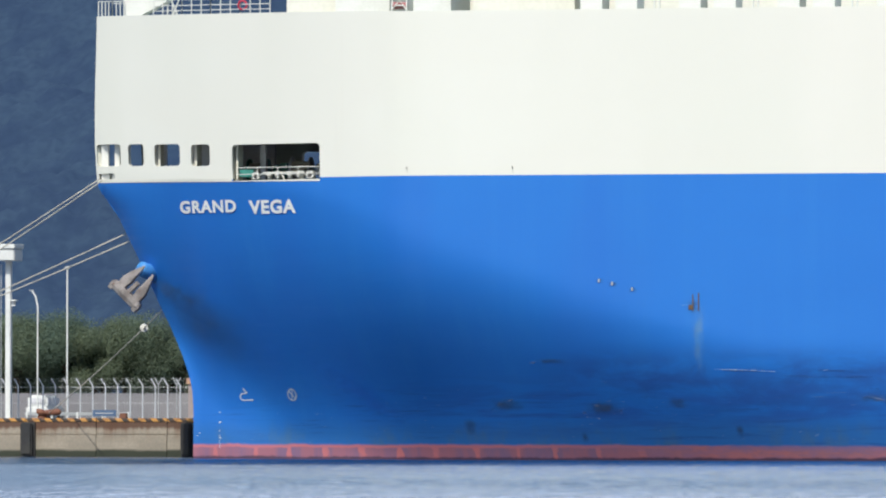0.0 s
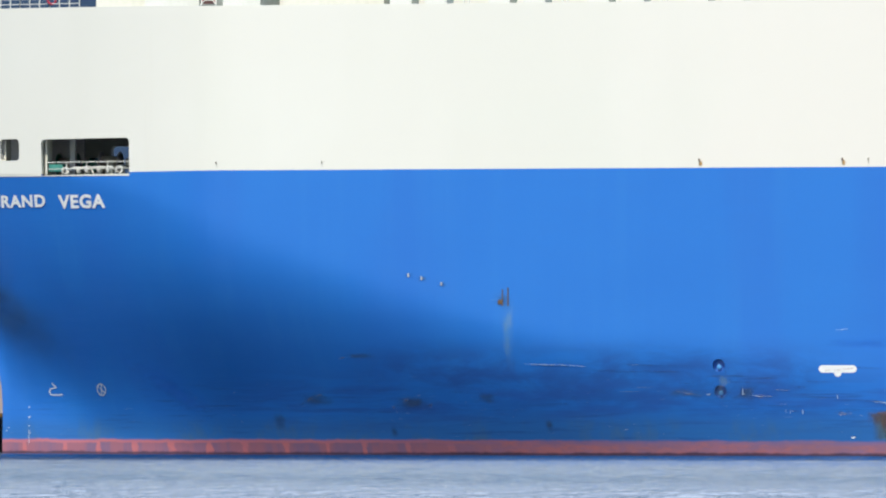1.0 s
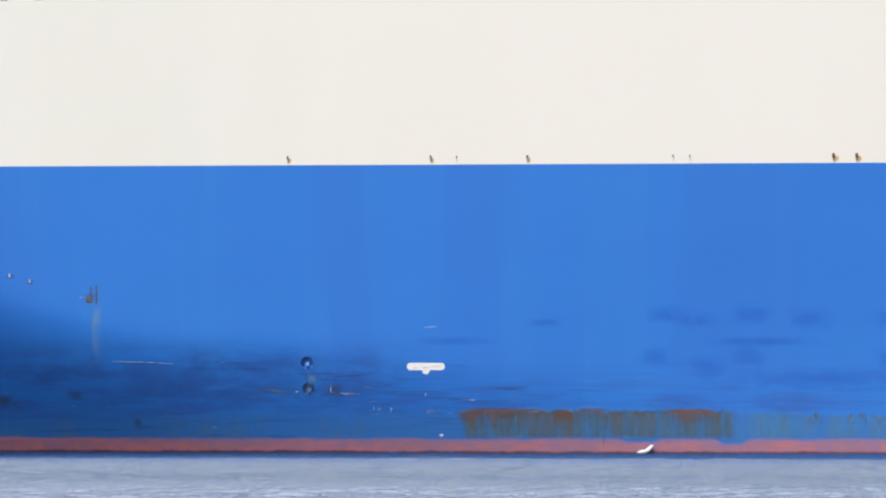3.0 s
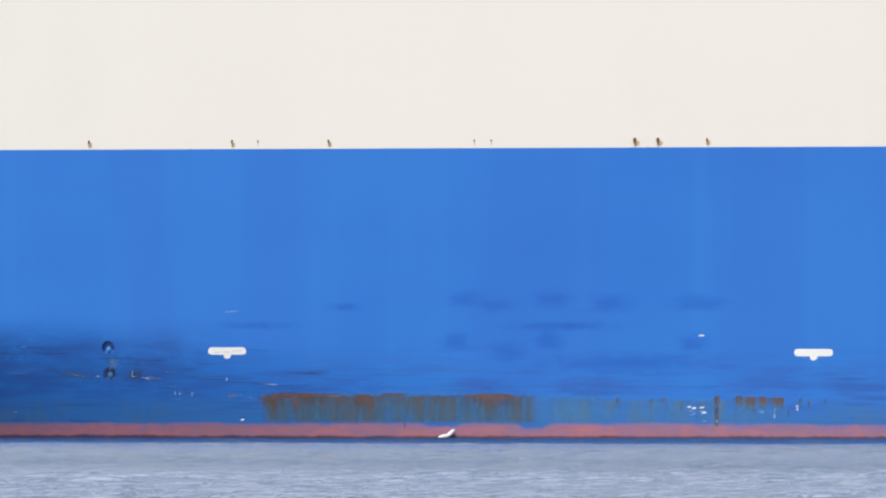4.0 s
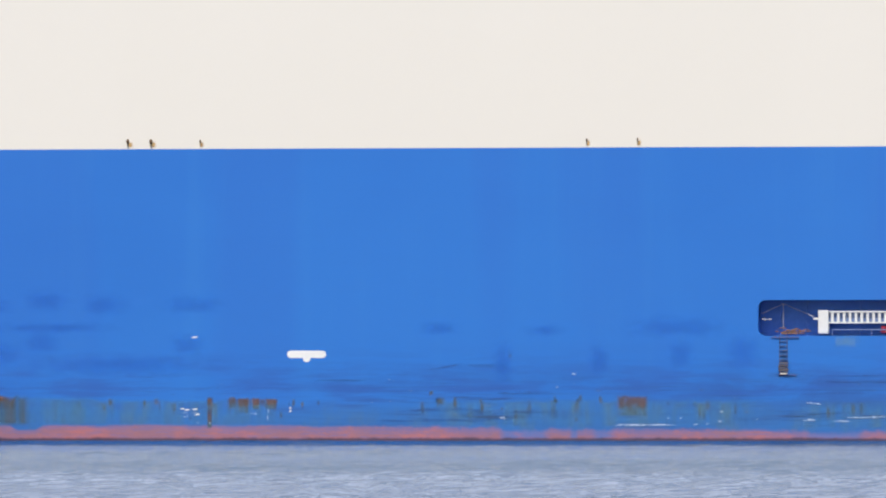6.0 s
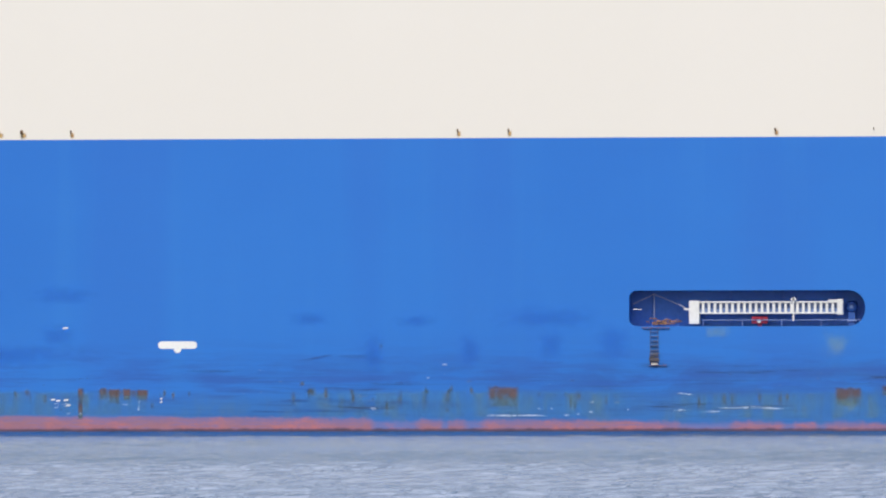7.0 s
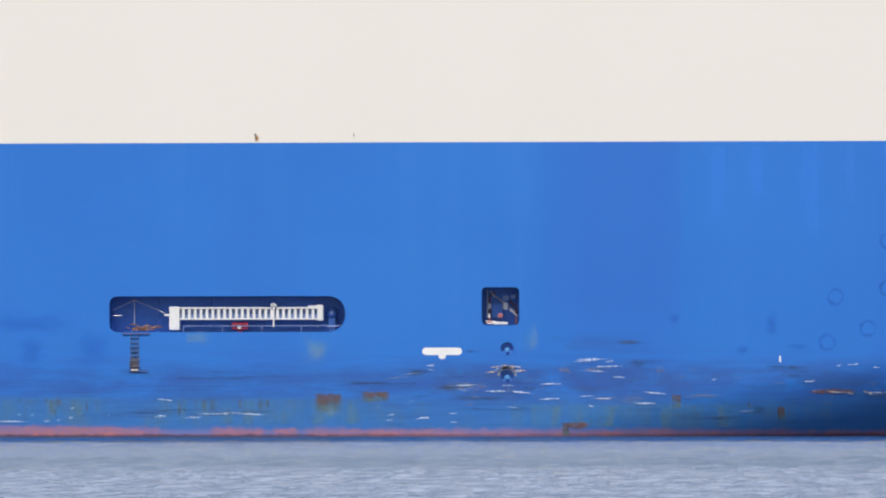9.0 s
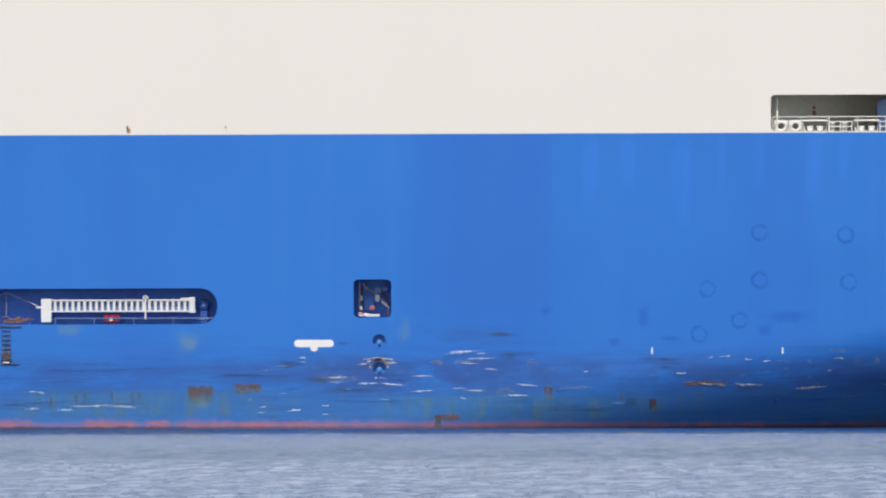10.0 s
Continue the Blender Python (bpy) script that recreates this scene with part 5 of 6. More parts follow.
for x0, x1, z0, z1 in ((97.43, 98.79, 3.86, 4.33), (98.86, 101.65, 2.94, 3.51), (99.14, 105.58, 2.27, 2.71), (111.67, 113.38, 4.34, 5.11), (104.16, 106.44, 2.95, 3.25), (110.67, 113.1, 5.91, 6.23), (101.23, 102.01, 5.39, 5.61), (121.83, 123, 4.26, 4.6), (121.89, 123.1, 3.79, 4.05), (121.36, 121.7, 0.72, 2.3), (129.42, 129.62, 1.43, 2.07)):
    blot(GRIME, x0, x1, z0 - 0.05, z1 + 0.05, "grime_patch", "", 0.022)
# yellow-green runs
for x0, x1, z0, z1 in ((-13.3, -11.9, 4.4, 11.8), (82.4, 85.4, 5.7, 7.1), (90.0, 93.4, 4.3, 7.1), (104.7, 106.3, 4.8, 7.9), (91.6, 94.0, 0.9, 2.2), (1.4, 2.6, 4.5, 5.4)):
    blot(SALT, x0, x1, z0, z1, "run_mark", "yellow-green run of dirty water")
# round fender prints near the stern
for x, z in ((128.55, 12.56), (128.54, 9.52), (125.18, 8.95), (124.64, 6.04), (134.07, 12.39), (134.27, 9.35), (127.26, 6.93)):
    bm = bmesh.new()
    uv = bm.loops.layers.uv.new()
    n = 20
    for k in range(n):
        q = []
        for r, j in ((0.22, k), (0.74, k), (0.74, k + 1), (0.22, k + 1)):
            a = 2 * math.pi * j / n
            q.append((on_hull(x + r * math.cos(a), z + r * math.sin(a), 0.016), (j / n * 0.3 + 0.35, (r - 0.22) / 0.52)))
        f = bm.faces.new([bm.verts.new(p) for p, _ in q])
        for loop, (_, c) in zip(f.loops, q):
            loop[uv].uv = c
    part("fender_print", bm, PRINT, SHIP, "faint dark ring left by a fender")


# ---- fittings on the hull ----
DRAINS = [(-32.65, 0), (-25.34, 0), (0.44, 1), (10.08, 1), (11.82, 0), (16.56, 1), (26.29, 0), (36.94, 2), (38.47, 2), (41.72, 1), (67.09, 1), (70.41, 1), (87.75, 1), (94.12, 0), (27.41, 0)]
for x, big in DRAINS:
    z, r = 19.46, (0.028, 0.055, 0.10)[big]
    bm = bmesh.new()
    tube(bm, [(x, 0.05, z + 0.1), (x, -0.12, z + 0.08), (x, -0.17, z + 0.02), (x + 0.02, -0.17, z - 0.06 - 0.03 * big)], [r * 0.8, r, r, r * 0.75], 8)
    part("scupper", bm, SCUPPER, SHIP, "rusty scupper pipe", True)
    if big:
        blot(OCHRE_RUN, x - 0.06 - 0.05 * big, x + 0.14 + 0.13 * big, 19.0, 19.54, "rust_streak", "", 0.014)
# small rust-stained lugs along the flare
for x, z in ((-19.39, 11.95), (-18.49, 11.75), (-17.12, 11.38)):
    y = inset(x, z)
    part("lug", boxes((x - 0.05, x + 0.05, y - 0.08, y + 0.2, z - 0.12, z + 0.12)), GALV, SHIP, "small welded lug")
    blot(GRIME, x - 0.4, x + 0.5, z - 0.35, z + 0.3, "grime_patch")
part("lug", boxes((-13.25, -12.95, -0.06, 0.3, 10.0, 10.3), (-12.98, -12.92, -0.08, 0.3, 9.9, 11.0), (-12.6, -12.53, -0.07, 0.3, 9.9, 11.1)), SCUPPER, SHIP, "rusty welded lug")
scar(-13.75, 10.28, -13.3, 10.3, 0.07, PALE_SCAR)
blot(GRIME, -13.8, -12.2, 9.6, 10.9, "grime_patch")


# ---- the bow: anchor, fairlead, mooring deck ----
bm = bmesh.new()
tube(bm, [(-54.9, 15.8, 12.6), (-55.7, 14.9, 13.0), (-55.82, 14.7, 13.07), (-55.86, 14.64, 13.09)], [0.58, 0.54, 0.5, 0.4], 16)
part("anchor_bolster", bm, BOLSTER, SHIP, "rounded blue bolster at the hawse pipe", True)


def anchor():
    t = thing("anchor", (-56.7, 14.1, 11.22), "grey-brown stockless anchor hanging at the bow", "anchor")
    u, v, w = Vector((0.717, 0, -0.697)), Vector((0.697, 0, 0.717)), Vector((0, 1, 0))

    def prism(rows):
        """A bar through cross sections: along v, centre u, half-width u, half-depth."""
        bm = bmesh.new()
        rings = [[bm.verts.new(u * (c + a * hw) + v * s + w * (b * hd)) for a, b in ((-1, -1), (1, -1), (1, 1), (-1, 1))] for s, c, hw, hd in rows]
        for p, q in zip(rings, rings[1:]):
            for k in range(4):
                bm.faces.new((p[k], p[(k + 1) % 4], q[(k + 1) % 4], q[k]))
        bm.faces.new(rings[0][::-1]), bm.faces.new(rings[-1])
        bmesh.ops.bevel(bm, geom=bm.edges[:], offset=0.04, segments=1, affect="EDGES")
        return bm

    part("crown", prism([(-0.3, -0.1, 1.1, 0.26), (0.0, 0, 1.25, 0.4), (0.35, 0.1, 1.05, 0.34)]), ANCHOR_MAT, t)
    for c in (-0.68, 0.74):
        part("fluke", prism([(0.1, c, 0.40, 0.3), (0.45, c, 0.30, 0.28), (0.9, c * 0.96, 0.36, 0.26), (1.5, c * 0.85, 0.24, 0.18), (2.1, c * 0.68, 0.14, 0.1), (2.4, c * 0.6, 0.06, 0.05)]), ANCHOR_MAT, t)
    for c in (-1.15, 1.15):
        part("palm", prism([(-0.42, c, 0.16, 0.3), (0.0, c, 0.22, 0.34), (0.3, c * 0.97, 0.16, 0.3)]), ANCHOR_MAT, t)
    part("shank", prism([(0.2, 0.0, 0.16, 0.2), (0.8, 0.02, 0.15, 0.18), (1.25, 0.05, 0.15, 0.15)]), ANCHOR_MAT, t)


anchor()
each("roller", FIT_WHITE, SHIP, *[(x, x + 0.16, inset(x, 20) + 0.25, inset(x, 20) + 0.4, 19.05, 19.6) for x in (-59.0, -58.5, -58.05)])


def rope(name, a, b, r, sag, label, material=None):
    pts = []
    for k in range(13):
        p = Vector(a).lerp(Vector(b), k / 12)
        p.z -= sag * 4 * (k / 12) * (1 - k / 12)
        pts.append(p)
    bm = bmesh.new()
    tube(bm, pts, r, 6)
    return solo(name, bm, material or ROPE, label, "rope", "mooring lines", smooth=True)


rope("mooring_line", (-58.9, 15.2, 19.3), (-93.7, 36.5, 3.2), 0.045, 0.25, "pale mooring line from the bow to the quay")
rope("mooring_line", (-58.7, 15.2, 19.2), (-94.1, 36.5, 3.0), 0.045, 0.55, "pale mooring line from the bow to the quay")
rope("mooring_line", (-57.6, 17.0, 15.52), (-95.0, 36.6, 3.2), 0.045, 0.3, "pale mooring line from the bow to the quay")
rope("mooring_line", (-57.3, 17.0, 15.01), (-96.1, 36.6, 3.1), 0.045, 0.3, "pale mooring line from the bow to the quay")
rope("mooring_line", (-54.9, 17.0, 10.31), (-69.5, 36.4, 3.0), 0.036, 0.2, "pale spring line from the bow to the bollard")
g = thing("rat_guard", (-57.35, 20.4, 9.0), "white disc rat guard on the spring line", "rat guard")
bm = bmesh.new()
tube(bm, [(0.02, -0.02, 0.02), (0.05, -0.05, 0.03)], 0.3, 14)
part("disc", bm, FIT_WHITE, g)
bm = bmesh.new()
tube(bm, [(-0.2, 0.2, -0.1), (0.25, -0.25, 0.12)], 0.1, 10)
part("sleeve", bm, FIT_WHITE, g)


# ---- mooring decks, seen through the openings ----
def railing(name, x0, x1, y, z, heights, gaps, r=0.03, label="white tubular deck railing", material=FIT_WHITE):
    """A straight railing; its posts are parts."""
    t = thing(name, (x0, y, z), label, "railing", "deck railings")
    w = x1 - x0
    for h in heights:
        part("rail", bars([(0, 0, h), (w, 0, h)], r=r), material, t)
    for k in range(gaps + 1):
        part("post", bars([(w * k / gaps, 0, 0), (w * k / gaps, 0, max(heights))], r=r), material, t)
    return t


def roller_fairlead(x, y, z, w):
    t = thing("roller_fairlead", (x, y, z), "white roller fairlead with two rollers", "fairlead", "fairleads on the mooring decks")
    part("frame", bars([(0.12, 0, 0.06), (w - 0.12, 0, 0.06), (w, 0, 0.78), (0, 0, 0.78), (0.12, 0, 0.06)], r=0.065, seg=8), FIT_WHITE, t)
    for x1 in (w * 0.3, w * 0.7):
        bm = bmesh.new()
        tube(bm, [(x1, 0, 0.1), (x1, 0, 0.18), (x1, 0, 0.32), (x1, 0, 0.42)], [0.24, 0.2, 0.2, 0.26], 12)
        part("roller", bm, FIT_WHITE, t, "", True)


def chock(x, y, z, k=1.0):
    t = thing("panama_chock", (x, y, z), "white oval mooring chock", "fairlead", "fairleads on the mooring decks")
    bm = bmesh.new()
    pts = [(0.3 * k * math.cos(a), 0, (0.42 + 0.3 * math.sin(a)) * k) for a in span(0, 2 * math.pi, 16)]
    tube(bm, pts, 0.11 * k, 8)
    part("ring", bm, FIT_WHITE, t, "", True)
    if k == 1.0:
        part("plate", boxes((-0.44, 0.44, 0.02, 0.08, 0, 0.82)), FIT_WHITE, t)
    # solid dark disc stands in for the shade inside the chock
    bm = bmesh.new()
    tube(bm, [(0, -0.005, 0.42 * k), (0, 0.015, 0.42 * k)], 0.24 * k, 14)
    part("eye", bm, STEEL, t, "dark disc in place of the chock's shaded opening")


def bollards(x, y, z):
    t = thing("mooring_bitts", (x, y, z), "pair of grey-white mooring bitts on deck", "bitts", "bitts on the mooring decks")
    part("base", boxes((-0.65, 0.65, -0.3, 0.3, 0, 0.1)), FIT_WHITE, t)
    for dx in (-0.4, 0.4):
        bm = bmesh.new()
        tube(bm, [(dx, 0, 0.1), (dx, 0, 0.55), (dx, 0, 0.6), (dx, 0, 0.68)], [0.17, 0.17, 0.23, 0.23], 12)
        part("post", bm, FIT_WHITE, t, "", True)


def winch(x, y, z, material):
    t = thing("mooring_winch", (x, y, z), "large dark mooring winch on deck", "winch", "winches on the mooring decks")
    part("bed", boxes((-1.6, 1.6, -0.6, 0.6, 0, 0.25), bevel=0.03), material, t)
    for a, b, r in ((-1.2, -1.12, 0.85), (0.1, 0.18, 0.85), (-1.12, 0.1, 0.55), (0.6, 1.1, 0.4)):
        bm = bmesh.new()
        tube(bm, [(a, 0, 0.95), (b, 0, 0.95)], r, 20)
        part("drum", bm, material if r != 0.55 else ROPE, t, "", True)
    part("gearbox", boxes((1.1, 1.6, -0.45, 0.45, 0.25, 1.5), bevel=0.06), material, t)


def port_y(x, z=20.0, d=0.35):
    return inset(x, z) + d


# the forward opening lies along the curved bow: short straight runs of railing
xs = span(-46.7, -39.7, 4)
for a, b in zip(xs, xs[1:]):
    t = thing("deck_railing", (a, port_y(a), 19.0), "white tubular deck railing", "railing", "deck railings")
    d = Vector((b - a, port_y(b) - port_y(a), 0))
    e, f = (-0.18 - 0.05 * (x + 46.7) / 7.0 for x in (a, b))
    for h in (0.5, 0.95):
        part("rail", bars([(0, 0, h + e), (d.x, d.y, h + f)], r=0.032), FIT_WHITE, t)
    part("post", bars([(0, 0, -0.15), (0, 0, 0.95 + e)], r=0.032), FIT_WHITE, t)
chock(-45.2, port_y(-45.2, 20, 0.7), 18.85, 0.74)
chock(-40.6, port_y(-40.6, 20, 0.7), 18.85, 0.74)
t = thing("roller_fairlead", (-44.8, port_y(-44.8, 20, 0.75), 18.85), "white roller fairlead with four rollers under a long bar", "fairlead", "fairleads on the mooring decks")
ends = [Vector((x + 44.8, port_y(x, 20, 0.75) - port_y(-44.8, 20, 0.75), 0)) for x in (-44.8, -41.0)]
part("frame", bars([ends[0] + Vector((0, 0, 0.4)), ends[0].lerp(ends[1], 0.06) + Vector((0, 0, 0.54)), ends[0].lerp(ends[1], 0.94) + Vector((0, 0, 0.52)), ends[1] + Vector((0, 0, 0.38))], r=0.06, seg=8), FIT_WHITE, t)
for f in (0.2, 0.38, 0.66, 0.86):
    p = ends[0].lerp(ends[1], f)
    bm = bmesh.new()
    tube(bm, [p, p + Vector((0, 0, 0.3)), p + Vector((0, 0, 0.34)), p + Vector((0, 0, 0.46))], [0.15, 0.15, 0.22, 0.22], 12)
    part("roller", bm, FIT_WHITE, t, "", True)
part("brace", bars([ends[0].lerp(ends[1], 0.5) + Vector((-0.1, 0, 0.52)), ends[0].lerp(ends[1], 0.54) + Vector((0, 0, 0))], r=0.05), FIT_WHITE, t)
bollards(-43.3, port_y(-43.3, 20, 2.2), 18.85)
bollards(-41.3, port_y(-41.3, 20, 2.2), 18.85)
winch(-43.4, 13.5, 18.85, INSIDE_DARK)
winch(-47.5, 17.0, 18.85, WINCH_GREEN)
each("pillar", INSIDE_DARK, SHIP, (-45.95, -45.55, 10.4, 10.8, 18.85, 22.3))
# bulkheads added and placed so the openings look dark from the camera
each("bulkhead", INSIDE_DARK, SHIP, (-43.5, -39.5, 17.0, 17.2, 18.85, 22.3), (-52.2, -50.1, 13.0, 13.2, 18.85, 22.3), (-55.0, -53.9, 14.5, 14.7, 18.85, 22.3), (-49.5, -47.2, 18.2, 18.4, 18.85, 22.3))
tagged(solo("locker", boxes((-46.6, -45.6, 0, 0.7, 0.3, 0.8), bevel=0.04), WINCH_GREEN, "green deck locker by the railing", "locker", at=(0, port_y(-46.1, 20, 0.9), 18.85)))
each("inner_upright", FIT_WHITE, SHIP, (-57.9, -57.55, port_y(-57.7, 20, 0.6), port_y(-57.7, 20, 0.9), 18.85, 22.3))
each("inner_upright", FIT_WHITE, SHIP, (-59.0, -58.5, port_y(-58.7, 20, 0.35), port_y(-58.7, 20, 0.6), 18.85, 22.3))

# cream plates added to pass for the lit inner jambs of these openings
each("inner_upright", CREAM, SHIP, *[(x - 0.05, x + w, inset(x, 20) + 0.75, inset(x, 20) + d, 18.85, 22.3) for x, w, d in ((-50.6, 0.12, 1.9), (-53.9, 0.1, 1.6), (-46.9, 0.1, 1.9))])

bm = bmesh.new()
for x0, x1, top in ((-59.3, -47.02, 19.06), (-47.02, -39.5, BAY_SILL + 0.004)):
    lo = [bm.verts.new(on_hull(x, 19.05 - 0.31 * ((x + 59.3) / 19.8) ** 0.8, 0.03)) for x in span(x0, x1, 20)]
    hi = [bm.verts.new(on_hull(x, top, 0.03)) for x in span(x0, x1, 20)]
    for k in range(20):
        bm.faces.new((lo[k], lo[k + 1], hi[k + 1], hi[k]))
part("sill", bm, WHITE, SHIP, "white sheer strake below the bow openings")

# the after opening
railing("deck_railing", 129.4, 138.5, 0.4, 19.05, (0.96,), 5)
railing("deck_railing", 133.0, 134.5, 0.42, 19.05, (0.33, 0.65), 2)
railing("deck_railing", 136.3, 138.5, 0.42, 19.05, (0.33, 0.65), 2)
chock(129.93, 0.9, 19.0)
chock(130.86, 0.9, 19.0)
roller_fairlead(131.32, 0.8, 19.0, 1.6)
bollards(133.62, 1.4, 19.0)
roller_fairlead(134.62, 0.8, 19.0, 1.62)
bollards(137.4, 1.6, 19.0)
each("inner_upright", CREAM, SHIP, (129.62, 129.74, 0.75, 0.95, 19.0, 21.2))
t = thing("extinguisher_box", (131.9, 1.9 + 2.9 * math.tan(radians(SLANT)) - 0.1, 20.2), "small red extinguisher box on the bulkhead", "box")
part("case", boxes((0, 0.22, -0.1, 0.12, 0, 0.3), (0.02, 0.2, -0.1, 0.12, 0.42, 0.6), bevel=0.02), DULL_RED, t)
part("pipe", boxes((136.1, 137.3, 1.7, 2.2, 19.0, 21.2), bevel=0.15), RAIL_BLUE, SHIP, "blue ventilation trunk")


# ---- the stowed accommodation ladder in its recess ----
def gangway():
    t = thing("accommodation_ladder", (82.1, 0.55, 6.8), "white aluminium gangway stowed in the hull recess", "gangway")
    part("platform", boxes((0.0, 0.66, -0.2, 0.75, 0.1, 1.62), bevel=0.04), POLE_WHITE, t)
    part("bracket", boxes((-0.35, 0.02, 0.1, 0.25, 1.02, 1.14)), POLE_WHITE, t)
    part("stringer", boxes((0.64, 10.0, -0.12, 0.0, 1.46, 1.57), bevel=0.02), POLE_WHITE, t)
    part("stringer", boxes((0.64, 10.0, -0.12, 0.0, 0.76, 0.86), bevel=0.02), POLE_WHITE, t)
    me = mesh("step", boxes((0, 0.17, -0.08, 0.05, 0.84, 1.48), bevel=0.015), POLE_WHITE)
    for k in range(24):
        ob = part("step", me, None, t)
        ob.location = (0.82 + 0.382 * k, 0, 0)
    # blue-grey sheet added to give the gaps between steps their shaded tone
    part("side_plate", boxes((0.66, 10.0, 0.16, 0.19, 0.8, 1.52)), RAIL_BLUE, t)
    part("end_frame", boxes((9.6, 9.95, -0.16, 0.4, 0.7, 1.72), (9.0, 9.7, -0.1, 0.3, 1.56, 1.68), bevel=0.02), POLE_WHITE, t)
    part("hoist_arm", boxes((6.72, 6.82, -0.25, -0.12, 0.3, 1.85), (6.6, 6.95, -0.25, -0.1, 1.62, 1.78)), POLE_WHITE, t)


gangway()
railing("recess_railing", 83.0, 93.2, 0.5, 6.76, (0.4,), 4, 0.025, "thin blue-grey railing along the recess", RAIL_BLUE)
t = thing("hose_box", (86.4, 1.1, 6.74), "red fire hose box with white fittings", "hose box")
part("case", boxes((-0.3, 0.75, -0.25, 0.25, 0.2, 0.66), bevel=0.05), RED_PAINT, t)
part("leg", boxes((0.1, 0.35, -0.12, 0.12, 0.0, 0.22)), RED_PAINT, t)
bm = bmesh.new()
tube(bm, [(0.2, -0.3, 0.35), (0.2, -0.25, 0.35)], 0.12, 12)
part("reel", bm, FIT_WHITE, t)
solo("hoist_wire", bars([(78.4, 0.7, 8.2), (79.8, 0.7, 8.85), (81.8, 0.7, 8.0)], [(79.8, 0.7, 8.85), (79.8, 0.7, 7.2)], [(78.4, 0.8, 7.85), (79.0, 0.8, 7.85)], r=0.022), GALV, "thin wire falls of the ladder hoist", "wire")
bm = bmesh.new()
for k in range(26):
    a = random.uniform(0, 6.28)
    c = Vector((80.1 + random.uniform(-0.7, 0.9), 0.5 + random.uniform(-0.15, 0.3), 6.9 + abs(random.gauss(0, 0.12))))
    tube(bm, [c, c + Vector((0.35 * math.cos(a), 0.15 * math.sin(a), random.uniform(-0.05, 0.15))), c + Vector((0.6 * math.cos(a + 0.5), 0.2, 0.02))], 0.035, 5)
solo("rope_heap", bm, painted("rope_brown", (0.34, 0.18, 0.11), (0.20, 0.12, 0.09), 6.0, 0.85), "heap of orange-brown rope on the recess floor", "rope")


t = thing("hoist_winch", (92.6, 1.15, 6.73), "small blue hoist winch with a round drum cover", "winch")
part("pedestal", boxes((-0.22, 0.22, -0.2, 0.4, 0.0, 1.0), bevel=0.03), RECESS_DARK, t)
bm = bmesh.new()
tube(bm, [(0, -0.3, 1.3), (0, -0.22, 1.3), (0, 0.3, 1.3)], [0.3, 0.36, 0.36], 18)
part("drum_cover", bm, RECESS_DARK, t, "", True)
bm = bmesh.new()
tube(bm, [(0, -0.34, 1.3), (0, -0.29, 1.3)], 0.12, 12)
part("hub", bm, RAIL_BLUE, t)
part("lever", bars([(-0.3, -0.25, 0.35), (0.35, -0.25, 0.38)], r=0.03), RAIL_BLUE, t)


LADDER_ROPE = painted("ladder_rope", (0.17, 0.15, 0.15), (0.09, 0.08, 0.09), 5.0, 0.85)


def rope_ladder():
    t = thing("pilot_ladder", (79.88, -0.08, 6.7), "dark rope pilot ladder hanging down the hull", "ladder")
    for x in (-0.27, 0.27):
        part("side_rope", bars([(x * 0.9, 0, 0.1), (x * 0.9, 0, -2.4)], r=0.012), LADDER_ROPE, t)
    for k in range(5):
        part("step", boxes((-0.28, 0.28, -0.03, 0.04, -0.30 - 0.30 * k, -0.272 - 0.30 * k)), LADDER_ROPE, t)
    bm = bmesh.new()
    for k in range(7):
        tube(bm, [(-0.26 + random.uniform(-0.1, 0.06), -0.04, -1.65 - 0.11 * k), (0.26 + random.uniform(-0.06, 0.1), -0.04, -1.65 - 0.11 * k + random.uniform(-0.05, 0.08))], 0.034, 6)
    part("bundle", bm, LADDER_ROPE, t, "coiled lower steps")
    part("spreader", boxes((-0.35, 0.85, -0.03, 0.03, -2.47, -2.45)), RUSTY, t, "thin brown spreader batten")
    part("end_step", boxes((-0.2, 0.22, -0.06, 0.04, -2.42, -2.34)), FIT_WHITE, t, "pale lowest step")
    part("spreader", boxes((-0.8, 1.0, -0.05, 0.03, -0.035, 0.0)), RUSTY, t, "brown batten at the recess sill")


rope_ladder()
each("stiffener", RECESS_BLUE, SHIP, *[(x, x + 0.1, 1.62, 1.75, 6.72, 9.12) for x in (79.5, 81.2, 84.6, 88.0, 91.4, 92.9)])
blot(GRIME, 79.4, 80.4, 4.0, 6.7, "grime_patch")

# things in the side door
t = thing("pipe_rack", (103.55, 1.4, 7.15), "grey and brown pipes and valves inside the door", "pipes")
part("pipe", bars([(-0.75, 0, 0.1), (-0.75, 0, 1.9), (-0.4, 0, 2.2)], [(0.95, 0.1, 0.1), (0.95, 0.1, 1.2), (0.4, 0.1, 1.7)], r=0.06), RUSTY, t)
part("pipe", bars([(-0.6, 0.1, 2.1), (0.9, 0.1, 0.9)], [(-0.9, 0.2, 0.5), (-0.9, 0.2, 2.3)], r=0.05), GALV, t)
for v in ((0.12, 0.42, -0.15, 0.1, 1.05, 1.5), (-0.85, -0.68, -0.1, 0.1, 1.1, 1.45), (-0.85, -0.72, -0.1, 0.1, 0.5, 0.8)):
    part("valve", boxes(v, bevel=0.04), FIT_WHITE, t)
part("panel", boxes((-0.6, 0.05, 0.2, 0.3, 0.5, 1.4), (0.2, 0.95, 0.2, 0.3, 1.6, 2.1)), RECESS_BLUE, t)
part("grating", boxes((-0.9, 0.1, -0.6, 0.2, 0.12, 0.2)), FIT_WHITE, t)
